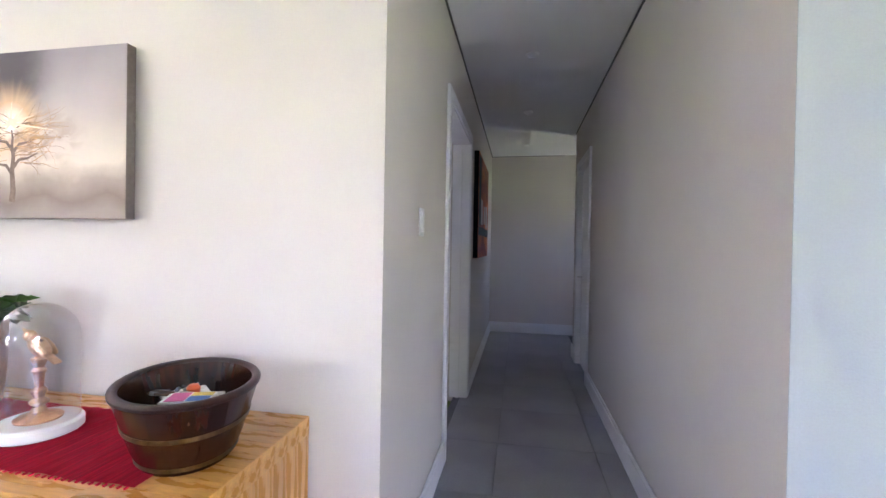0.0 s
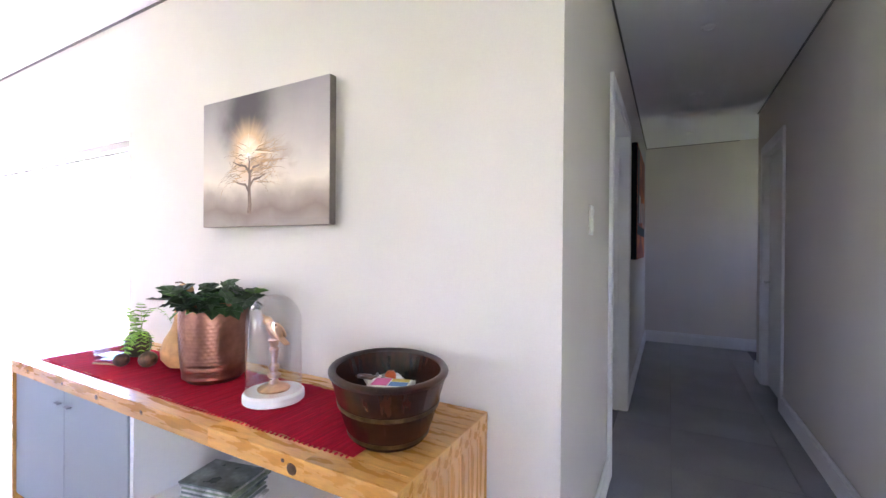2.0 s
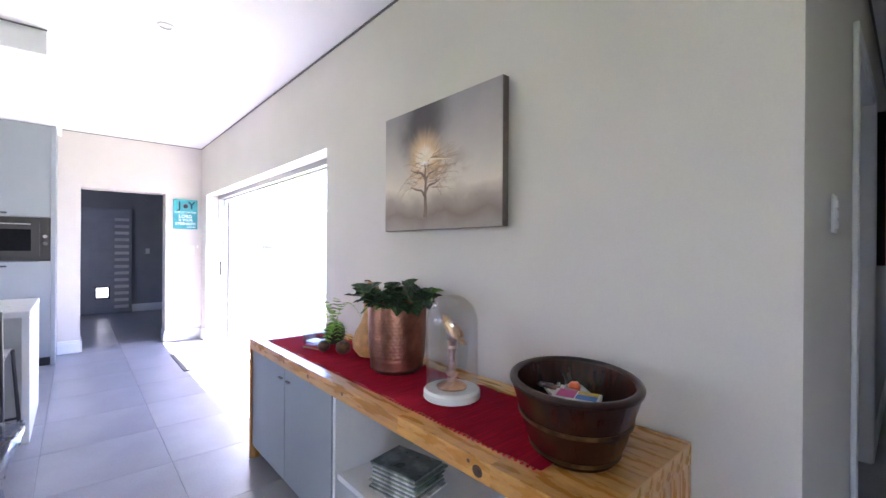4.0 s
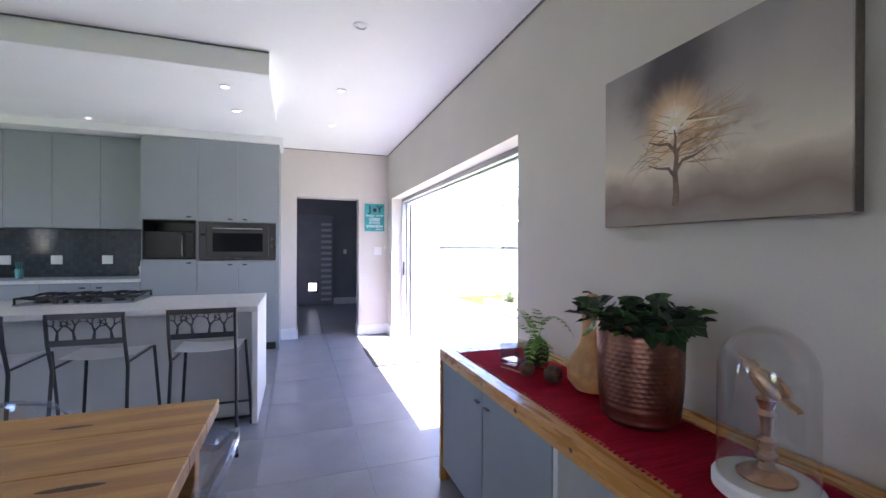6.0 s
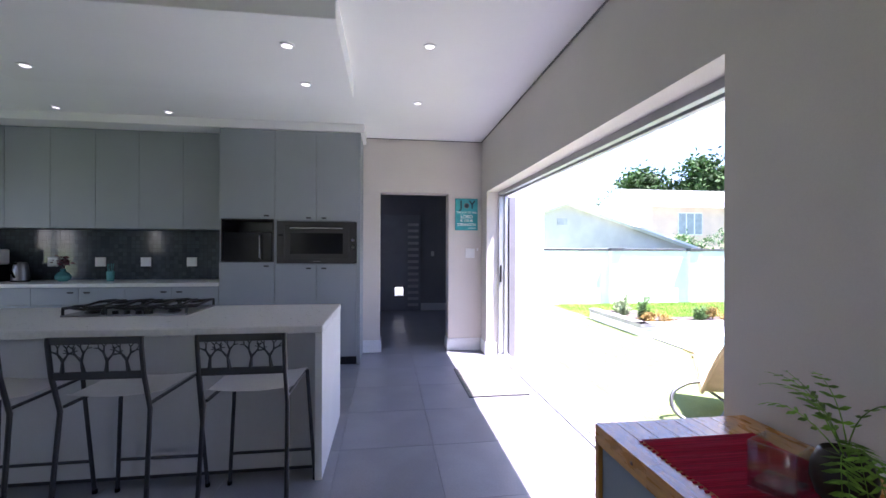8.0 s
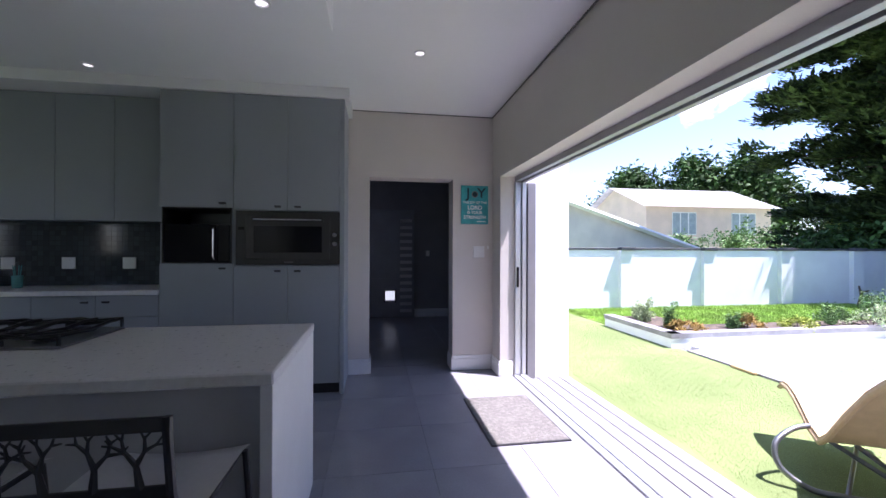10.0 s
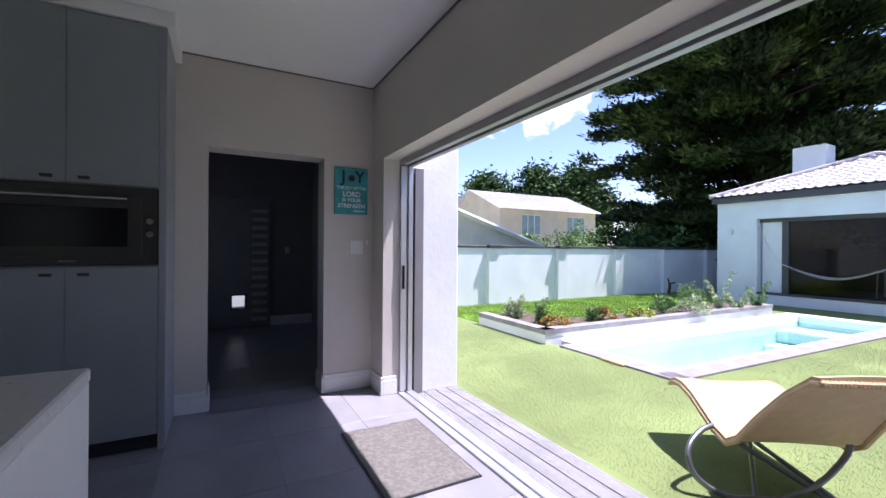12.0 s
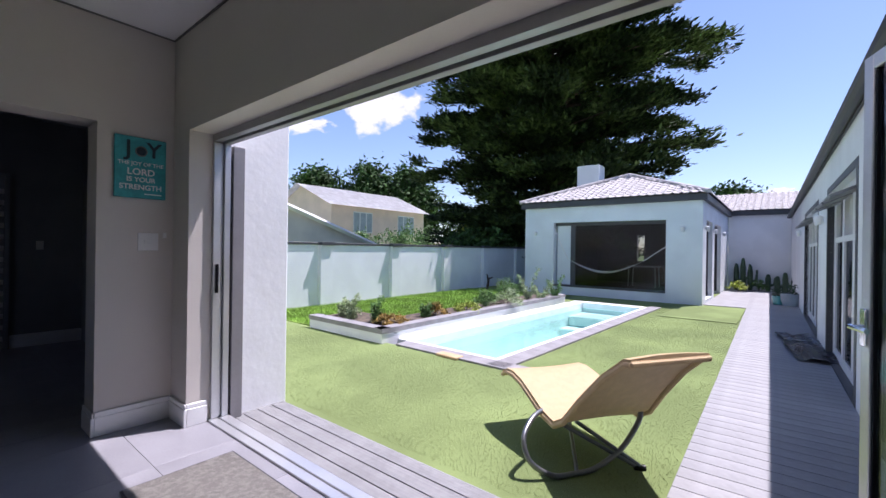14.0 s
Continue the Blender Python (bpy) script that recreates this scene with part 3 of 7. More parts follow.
hg = finish("hinge", boxes((-0.010, -0.001, -0.364, -0.35, -0.05, 0.05), bevel=0.002), M_STEEL)
pieces("hinge", hg, [(0, 0, 0.25), (0, 0, 1.98)], lf)
part("handle", tube(bmesh.new(), [(-0.001, 0.31, 1.02), (-0.045, 0.31, 1.02), (-0.05, 0.29, 1.02), (-0.05, 0.20, 1.02)], 0.008, 8), M_CHROME, lf, "satin lever handle", True)


def switch(at, rz, w, h, rockers, label):
    s = thing("light_switch", at, label, "switch", "", rz)
    part("plate", boxes((-w / 2, w / 2, -0.009, 0, -h / 2, h / 2), bevel=0.003), M_WHITE, s)
    for k in range(rockers):
        z = (k - (rockers - 1) / 2) * h * 0.27
        part("rocker", boxes((-w * 0.22, w * 0.22, -0.015, -0.0095, z - h * 0.1, z + h * 0.1), bevel=0.002), M_WHITE, s)
    return s


switch((0.111, 2.36, 1.465), 90, 0.075, 0.13, 3, "white three-gang light switch on the corridor wall")
switch((W + 0.001, 1.672, 1.295), 90, 0.125, 0.125, 1, "square white light switch beside the doorway")
switch((W + 0.001, 1.775, 1.345), 90, 0.022, 0.04, 0, "tiny grey wall button")


# downlights
def downlight(x, y, z, lit, group):
    d = thing("downlight", (x, y, z), "small round recessed white downlight" + (", switched on" if lit else ""), "ceiling light", group)
    part("ring", lathe(bmesh.new(), [(0.032, -0.002), (0.048, -0.002), (0.048, -0.008), (0.034, -0.011), (0.032, -0.004)], 20, closed=False), M_WHITE, d, smooth=True)
    part("lens", lathe(bmesh.new(), [(0.001, -0.0035), (0.031, -0.0035), (0.031, -0.003)], 16, closed=False), E_LAMP if lit else M_WHITE, d)


for x in (-1.77, -2.956, -4.146, -5.31):
    downlight(x, 0.865, CEIL, x < -3.5, "ceiling downlights")
for x, y in ((-3.91, -0.06), (-4.53, -0.06), (-3.91, -1.94), (-4.46, -1.94)):
    downlight(x, y, 2.62, True, "island downlights")
for y in (-2.8, -1.73, -3.87):
    downlight(-5.95, y, CEIL, True, "cabinet downlights")
for y in (3.66, 5.02, 6.51):
    downlight(0.63, y, CEIL, False, "corridor downlights")

# ---- kitchen ----
def handle(parent, x, y, z, w=0.055):
    part("handle", boxes((x, x + 0.018, y - w / 2, y + w / 2, z - 0.006, z + 0.006), (x, x + 0.008, y - w / 2, y + w / 2, z - 0.012, z - 0.0065), bevel=0.002), M_DKSTEEL, parent, "small dark steel tab handle")


def door_panel(parent, x, y0, y1, z0, z1, mat=None, hy=None, hz=None):
    d = part("door", boxes((x - 0.019, x, y0 + 0.0015, y1 - 0.0015, z0 + 0.0015, z1 - 0.0015), bevel=0.0015), mat or M_CAB, parent)
    if hy is not None:
        handle(d, x + 0.0005, hy, hz)
    return d


FX = -6.12                       # face of the tall units
# tall microwave unit
mu = thing("tall_cabinet", (0, 0, 0), "tall blue-grey cabinet with a built-in microwave niche", "cabinet", "tall kitchen cabinets")
part("body", boxes((W + 0.002, FX - 0.02, -1.285, -1.268, 0.1, 2.69), (W + 0.002, FX - 0.02, -0.706, -0.692, 0.1, 2.69), (W + 0.002, FX - 0.02, -1.2675, -0.7065, 1.68, 2.69), (W + 0.002, FX - 0.02, -1.2675, -0.7065, 0.1, 1.19), (W + 0.002, W + 0.02, -1.2675, -0.7065, 1.1905, 1.6795)), M_CAB, mu)
part("plinth", boxes((W + 0.002, FX - 0.05, -1.285, -0.692, 0, 0.0995)), M_DKSTEEL, mu)
door_panel(mu, FX, -1.285, -0.692, 1.68, 2.69, hy=-0.78, hz=1.72)
door_panel(mu, FX, -1.285, -0.692, 0.1, 1.19, hy=-0.78, hz=1.15)
part("niche_lining", boxes((W + 0.03, FX, -1.2665, -0.7075, 1.1915, 1.2), (W + 0.03, FX, -1.2665, -0.7075, 1.672, 1.6795), (W + 0.03, FX, -1.2665, -1.259, 1.2005, 1.6715), (W + 0.03, FX, -0.715, -0.7075, 1.2005, 1.6715)), M_OVEN, mu, "brushed steel niche edging")
mw = thing("microwave", (FX, -0.987, 1.2005), "black glass fronted microwave standing in a cabinet niche", "microwave")
part("body", boxes((-0.42, -0.02, -0.262, 0.262, 0, 0.335), bevel=0.006), M_DKSTEEL, mw)
part("door", boxes((-0.0195, 0.0, -0.262, 0.165, 0.005, 0.33), bevel=0.004), M_BLACK, mw, "black glass door")
part("control_panel", boxes((-0.0195, -0.001, 0.168, 0.262, 0.005, 0.33), bevel=0.004), M_BLACK, mw)
part("handle", tube(bmesh.new(), [(0.0, 0.14, 0.03), (0.022, 0.14, 0.045), (0.022, 0.14, 0.29), (0.0, 0.14, 0.305)], 0.008), M_CHROME, mw, "bright vertical bar handle", True)
# tall oven unit
ou = thing("tall_cabinet", (0, 0, 0), "tall blue-grey cabinet holding a steel oven", "cabinet", "tall kitchen cabinets")
part("body", boxes((W + 0.002, FX - 0.02, -0.69, -0.674, 0.1, 2.69), (W + 0.002, FX - 0.02, -0.6735, 0.2195, 1.66, 2.69), (W + 0.002, FX - 0.02, -0.6735, 0.2195, 0.1, 1.175), (W + 0.002, W + 0.02, -0.6735, 0.2195, 1.1755, 1.6595)), M_CAB, ou)
part("side_panel", boxes((W + 0.002, FX + 0.004, 0.2205, 0.26, 0.0, 2.692), bevel=0.002), M_CAB, ou)
part("plinth", boxes((W + 0.002, FX - 0.05, -0.69, 0.2195, 0, 0.0995)), M_DKSTEEL, ou)
for y0, y1, hy in ((-0.69, -0.235, -0.32), (-0.235, 0.22, -0.15)):
    door_panel(ou, FX, y0, y1, 1.665, 2.69, hy=hy, hz=1.70)
    door_panel(ou, FX, y0, y1, 0.1, 1.165, hy=hy, hz=1.125)
ov = thing("oven", (FX, -0.227, 1.178), "wide brushed steel built-in oven with a dark window", "oven")
part("body", boxes((-0.5, -0.02, -0.44, 0.44, 0, 0.478)), M_DKSTEEL, ov)
part("front", boxes((-0.0195, 0.0, -0.445, 0.445, 0.0, 0.478), bevel=0.004), M_OVEN, ov)
part("door", boxes((0.0005, 0.018, -0.36, 0.36, 0.05, 0.43), bevel=0.004), M_OVEN, ov)
part("window_pane", boxes((0.0185, 0.021, -0.29, 0.29, 0.11, 0.345), bevel=0.001), M_BLACK, ov, "dark glass oven window")
part("handle", tube(bmesh.new(), [(0.018, -0.30, 0.43 - 0.03), (0.045, -0.29, 0.40), (0.045, 0.29, 0.40), (0.018, 0.30, 0.40)], 0.009), M_CHROME, ov, "chrome bar handle", True)
knob = finish("knob", lathe(bmesh.new(), [(0.022, 0), (0.022, 0.018), (0.019, 0.022), (0.001, 0.0225)], 16), M_CHROME, True)
pieces("knob", knob, [Matrix.Translation((0.0005, 0.402, z)) @ Matrix.Rotation(radians(90), 4, "Y") for z in (0.19, 0.27)], ov)
part("clock_display", boxes((0.0005, 0.003, -0.425, -0.375, 0.31, 0.335)), M_BLACK, ov)
bars = boxes((0.0005, 0.0015, -0.04, 0.04, 0.018, 0.028))
part("lettering", bars, M_GAP, ov)

# wall cabinets and base run
EDGES = [-4.5, -4.06, -3.60, -3.15, -2.69, -2.24, -1.77, -1.288]
for k, (a, b) in enumerate(zip(EDGES, EDGES[1:])):
    wc = thing("wall_cabinet", (0, 0, 0), "plain handleless blue-grey wall cabinet above the splashback", "cabinet", "kitchen wall cabinets")
    part("body", boxes((W + 0.002, -6.39, a + 0.001, b - 0.001, 1.572, 2.69)), M_CAB, wc)
    door_panel(wc, -6.37, a, b, 1.565, 2.69)
for k, (a, b) in enumerate(zip(EDGES, EDGES[1:])):
    bc = thing("base_cabinet", (0, 0, 0), "blue-grey base cabinet under the back worktop", "cabinet", "kitchen base cabinets")
    part("body", boxes((W + 0.002, FX - 0.02, a + 0.001, b - 0.001, 0.1, 0.925)), M_CAB, bc)
    part("plinth", boxes((W + 0.002, FX - 0.06, a + 0.001, b - 0.001, 0.0, 0.0995)), M_DKSTEEL, bc)
    door_panel(bc, FX, a, b, 0.1, 0.74)
    door_panel(bc, FX, a, b, 0.742, 0.922, hy=(b - 0.08 if k % 2 else a + 0.08), hz=0.87)
wt = thing("worktop", (0, 0, 0), "long pale stone worktop under the splashback", "worktop")
part("slab", boxes((W + 0.002, FX + 0.03, -4.5, -1.288, 0.926, 0.966), bevel=0.004), M_QUARTZ, wt)


def mosaic():
    m = material("dark_glass_mosaic", (0.045, 0.056, 0.066), 0.08, vary=0.1)
    t, p = m.node_tree, m.node_tree.nodes["Principled BSDF"]
    Nn, L = t.nodes.new, t.links.new
    co, br, bp, sp, cb = Nn("ShaderNodeTexCoord"), Nn("ShaderNodeTexBrick"), Nn("ShaderNodeBump"), Nn("ShaderNodeSeparateXYZ"), Nn("ShaderNodeCombineXYZ")
    L(co.outputs["Object"], sp.inputs[0]), L(sp.outputs[1], cb.inputs[0]), L(sp.outputs[2], cb.inputs[1]), L(cb.outputs[0], br.inputs["Vector"])
    br.offset = 0.0
    for k, v in (("Scale", 1.0), ("Brick Width", 0.048), ("Row Height", 0.048), ("Mortar Size", 0.0022), ("Mortar Smooth", 0.3)):
        br.inputs[k].default_value = v
    br.inputs["Color1"].default_value, br.inputs["Color2"].default_value = (0.036, 0.046, 0.055, 1), (0.062, 0.075, 0.086, 1)
    br.inputs["Mortar"].default_value = (0.04, 0.045, 0.05, 1)
    L(br.outputs["Color"], p.inputs["Base Color"])
    bp.invert, bp.inputs["Distance"].default_value = True, 0.0009
    L(br.outputs["Fac"], bp.inputs["Height"]), L(bp.outputs[0], p.inputs["Normal"])
    return m


structure("splashback", boxes((W + 0.001, W + 0.009, -4.5, -1.288, 0.967, 1.571)), mosaic(), "glossy dark grey glass mosaic splashback", "splashback")
for y in (-3.34, -2.83, -2.33, -1.81):
    s = thing("wall_socket", (W + 0.0095, y, 1.18), "square white double wall socket on the splashback", "socket", "splashback sockets")
    part("plate", boxes((0, 0.009, -0.058, 0.058, -0.055, 0.055), bevel=0.003), M_WHITE, s)
    part("switch_rocker", boxes((0.0095, 0.012, -0.012, 0.012, 0.02, 0.04), bevel=0.001), M_WHITE, s)

ZW = 0.9665
kt = thing("kettle", (-6.45, -3.50, ZW), "brushed steel electric kettle on the back worktop", "kettle")
part("body", lathe(bmesh.new(), [(0.075, 0), (0.078, 0.02), (0.074, 0.12), (0.062, 0.2), (0.05, 0.215), (0.001, 0.22)], 28), M_STEEL, kt, smooth=True)
part("handle", tube(bmesh.new(), [(0.05, 0, 0.205), (0.11, 0, 0.2), (0.125, 0, 0.13), (0.078, 0, 0.05)], 0.011), M_BLACK, kt, smooth=True)
part("base", lathe(bmesh.new(), [(0.082, 0), (0.082, 0.012), (0.076, 0.014)], 24), M_BLACK, kt)
cm = thing("coffee_machine", (-6.42, -3.80, ZW), "black coffee machine with a white top", "coffee machine")
part("body", boxes((-0.17, 0.16, -0.13, 0.13, 0, 0.19), bevel=0.012), M_BLACK, cm, smooth=True)
part("top", boxes((-0.16, 0.10, -0.12, 0.10, 0.1905, 0.36), bevel=0.015), M_WHITE, cm, smooth=True)
for y in (-0.07, -0.02, 0.03):
    part("button", boxes((0.1005, 0.104, y - 0.01, y + 0.01, 0.26, 0.28)), M_GAP, cm)
vs = thing("bud_vase", (-6.45, -3.07, ZW), "round turquoise glass vase with dark red flowers", "vase")
part("vase", lathe(bmesh.new(), [(0.04, 0), (0.072, 0.03), (0.075, 0.06), (0.05, 0.095), (0.022, 0.115), (0.026, 0.14)], 24), M_GLAZE, vs, smooth=True)
rg = np.random.default_rng(3)
fl = new("flowers", leaf_mesh("flowers", [(0, 0, 0.2), (0.02, 0.03, 0.24), (-0.02, -0.02, 0.22)], material("dark_red_petal", (0.12, 0.015, 0.03), 0.6, island=0.4), 0.05, 26, 0.025, rg))
fl.parent = vs
gl = thing("tumbler", (-6.45, -2.58, ZW), "slim turquoise tumbler holding brushes", "tumbler")
part("cup", lathe(bmesh.new(), [(0.035, 0), (0.04, 0.11), (0.036, 0.11), (0.032, 0.008)], 20, closed=False), M_GLAZE, gl, smooth=True)
bb = bmesh.new()
for k in range(4):
    tube(bb, [(0.012 * math.cos(k * 1.7), 0.012 * math.sin(k * 1.7), 0.01), (0.03 * math.cos(k * 1.7), 0.03 * math.sin(k * 1.7), 0.2)], 0.004, 6)
part("brush", bb, M_GLAZE, gl)
fg = thing("figurine", (-6.42, -1.36, ZW), "small white ornament at the end of the worktop", "ornament")
part("body", lathe(bmesh.new(), [(0.03, 0), (0.035, 0.02), (0.018, 0.05), (0.03, 0.09), (0.034, 0.12), (0.015, 0.15), (0.02, 0.18), (0.001, 0.2)], 16), M_WHITE, fg, smooth=True)

# island
IX0, IX1, IY0, IY1, IZ = -4.64, -3.68, -2.35, 0.20, 0.90
isl = thing("kitchen_island", (0, 0, 0), "kitchen island with grey panels and a white end panel", "kitchen island")
part("body", boxes((IX0 + 0.03, IX1 - 0.13, IY0 + 0.02, IY1 - 0.045, 0.03, IZ - 0.046)), M_ISL, isl)
part("plinth", boxes((IX0 + 0.06, IX1 - 0.15, IY0 + 0.05, IY1 - 0.05, 0.0, 0.0295)), M_DKSTEEL, isl)
part("end_panel", boxes((IX0 + 0.006, IX1 - 0.006, IY1 - 0.044, IY1 - 0.003, 0.0, IZ - 0.046), bevel=0.002), M_CABW, isl, "white end panel")
iw = thing("island_worktop", (0, 0, 0), "thick pale stone worktop on the kitchen island", "worktop")
bm = boxes((IX0, IX1, IY0, IY1, IZ - 0.045, IZ), bevel=0.006)
part("slab", bm, M_QUARTZ, iw)
hb = thing("gas_hob", (-4.38, -1.12, IZ), "five-burner steel gas hob with black iron grates", "hob")
part("tray", boxes((-0.23, 0.23, -0.38, 0.38, 0.0005, 0.012), bevel=0.003), M_STEEL, hb)
for k, (x, y, r) in enumerate([(-0.12, -0.25, 0.04), (0.12, -0.25, 0.05), (0, 0, 0.065), (-0.12, 0.25, 0.05), (0.12, 0.25, 0.04)]):
    part("burner", lathe(bmesh.new(), [(r, 0.0125), (r, 0.022), (r * 0.8, 0.024), (r * 0.8, 0.03), (0.001, 0.032)], 20, at=(x, y, 0)), M_IRON, hb, smooth=True)
for y in (-0.25, 0.0, 0.25):
    g = bmesh.new()
    for a, b in (((-0.22, -0.118), (0.22, -0.118)), ((-0.22, 0.118), (0.22, 0.118)), ((-0.22, -0.118), (-0.22, 0.118)), ((0.22, -0.118), (0.22, 0.118)), ((-0.13, -0.118), (-0.13, 0.118)), ((0.13, -0.118), (0.13, 0.118)), ((-0.22, 0), (0.22, 0))):
        tube(g, [(a[0], y + a[1], 0.055), (a[0] * 0.8 + b[0] * 0.2, y + a[1] * 0.8 + b[1] * 0.2, 0.058), ((a[0] + b[0]) / 2, y + (a[1] + b[1]) / 2, 0.046), (b[0], y + b[1], 0.055)], 0.009, 6)
    for sx in (-0.22, 0.22):
        for sy in (-0.118, 0.118):
            tube(g, [(sx, y + sy, 0.0125), (sx, y + sy, 0.055)], 0.009, 6)
    part("grate", g, M_IRON, hb, "black cast iron grate")
for k in range(5):
    part("knob", lathe(bmesh.new(), [(0.018, 0.0125), (0.016, 0.035), (0.001, 0.036)], 14, at=(0.205, -0.14 + k * 0.07, 0)), M_IRON, hb, smooth=True)


# bar stools with a cut-out tree back
def stool():
    s = thing("bar_stool", (-3.47, -0.08, 0), "bar stool with pale seat and dark tree-pattern metal back", "bar stool", "stools at the island")
    w = 0.185
    seat = bmesh.new()
    n, m = 10, 6
    grid = [[seat.verts.new((0.20 - 0.44 * i / n, -w * (1.04 + 0.06 * i / n) + 2 * w * (1.04 + 0.06 * i / n) * j / m, 0.655 + 0.016 * (2 * j / m - 1) ** 2 + (0.012 if i == 0 else 0) - 0.018 * max(0, i / n - 0.85) / 0.15)) for j in range(m + 1)] for i in range(n + 1)]
    for i in range(n):
        for j in range(m):
            seat.faces.new((grid[i][j], grid[i + 1][j], grid[i + 1][j + 1], grid[i][j + 1]))
    bmesh.ops.solidify(seat, geom=seat.faces[:], thickness=0.012)
    part("seat", seat, M_SEAT, s, "pale grey moulded seat", True)
    for y in (-1, 1):
        part("back_leg", tube(bmesh.new(), [(0.30, y * (w + 0.01), 0.0), (0.235, y * w, 0.62), (0.285, y * w, 0.79), (0.305, y * w, 0.93), (0.303, y * w, 0.96)], 0.0105, 8), M_DKSTEEL, s, smooth=True)
        part("front_leg", tube(bmesh.new(), [(-0.235, y * (w + 0.05), 0.0), (-0.20, y * (w + 0.01), 0.65)], 0.0105, 8), M_DKSTEEL, s, smooth=True)
    part("foot_rail", tube(bmesh.new(), [(-0.228, -w - 0.04, 0.18), (-0.228, w + 0.04, 0.18)], 0.009, 8), M_DKSTEEL, s, smooth=True)
    for y in (-w + 0.009, w - 0.009):
        part("seat_rail", boxes((-0.22, 0.225, y - 0.006, y + 0.006, 0.632, 0.644)), M_DKSTEEL, s)
    b = boxes((0.297, 0.307, -w, w, 0.928, 0.96), (0.279, 0.289, -w, w, 0.772, 0.806), bevel=0.002)
    part("back_frame", b, M_DKSTEEL, s)
    br = bmesh.new()
    r2 = random.Random(5)

    def twig(y, z, ang, length, width, depth):
        y2, z2 = y + math.sin(ang) * length, z + math.cos(ang) * length
        if z2 > 0.93:
            f = (0.93 - z) / (z2 - z)
            y2, z2 = y + (y2 - y) * f, 0.93
        y2 = max(-w + 0.004, min(w - 0.004, y2))
        tube(br, [(0.286 + 0.12 * (z - 0.8), y, z), (0.286 + 0.12 * ((z + z2) / 2 - 0.8), (y + y2) / 2, (z + z2) / 2), (0.286 + 0.12 * (z2 - 0.8), y2, z2)], width, 5, width * 0.6)
        if depth and z2 < 0.925:
            twig(y2, z2, ang - r2.uniform(0.35, 0.75), length * 0.72, width * 0.7, depth - 1)
            twig(y2, z2, ang + r2.uniform(0.35, 0.75), length * 0.72, width * 0.7, depth - 1)

    for y, lean in ((-0.14, 0.1), (-0.055, -0.12), (0.035, 0.12), (0.125, -0.1)):
        twig(y, 0.803, lean, 0.052, 0.0095, 3)
    part("back_tree", br, M_DKSTEEL, s, "cut-out branching tree pattern")
    for x, y in ((0.30, w + 0.01), (0.30, -w - 0.01), (-0.235, w + 0.05), (-0.235, -w - 0.05)):
        part("foot", lathe(bmesh.new(), [(0.013, 0.0005), (0.013, 0.02)], 10, at=(x, y, 0)), M_BLACK, s)
    return s


st = stool()
for y, turn in ((-0.67, -1), (-1.245, 1)):
    copy_thing(st, pose(-3.47, y, 0, 0, 0, turn))

# dining table and clear chairs
tb = thing("dining_table", (-1.1, -0.36, 0), "oiled wooden plank dining table with an overhanging top", "dining table")
plank = finish("plank", boxes((-0.117, 0.117, -0.553, 0.553, 0.712, 0.76), bevel=0.003), M_TABLE)
pieces("plank", plank, [(-0.80 + k * 0.236, 0, 0) for k in range(8)], tb)
part("apron", boxes((-0.86, 0.88, 0.46, 0.48, 0.61, 0.711), (-0.86, 0.88, -0.48, -0.46, 0.61, 0.711), (-0.86, -0.84, -0.459, 0.459, 0.61, 0.711), (0.86, 0.88, -0.459, 0.459, 0.61, 0.711)), M_TABLE, tb)
for x, y, a in ((-0.78, 0.15, 0.05), (-0.5, -0.1, 0.04), (-0.36, 0.32, 0.06), (-0.12, -0.2, 0.05), (-0.62, -0.35, 0.03), (0.2, 0.1, 0.05)):
    part("knot", lathe(bmesh.new(), [(0.10, 0.7602), (0.095, 0.7605), (0.001, 0.7606)], 14, sx=a * 2, sy=a * 12, at=(x, y, 0)), M_KNOT, tb, "dark grain streak")
for x in (-0.84, 0.86):
    for y in (-0.46, 0.46):
        part("leg", boxes((x - 0.035, x + 0.035, y - 0.035, y + 0.035, 0, 0.6095), bevel=0.004), M_TABLE, tb)


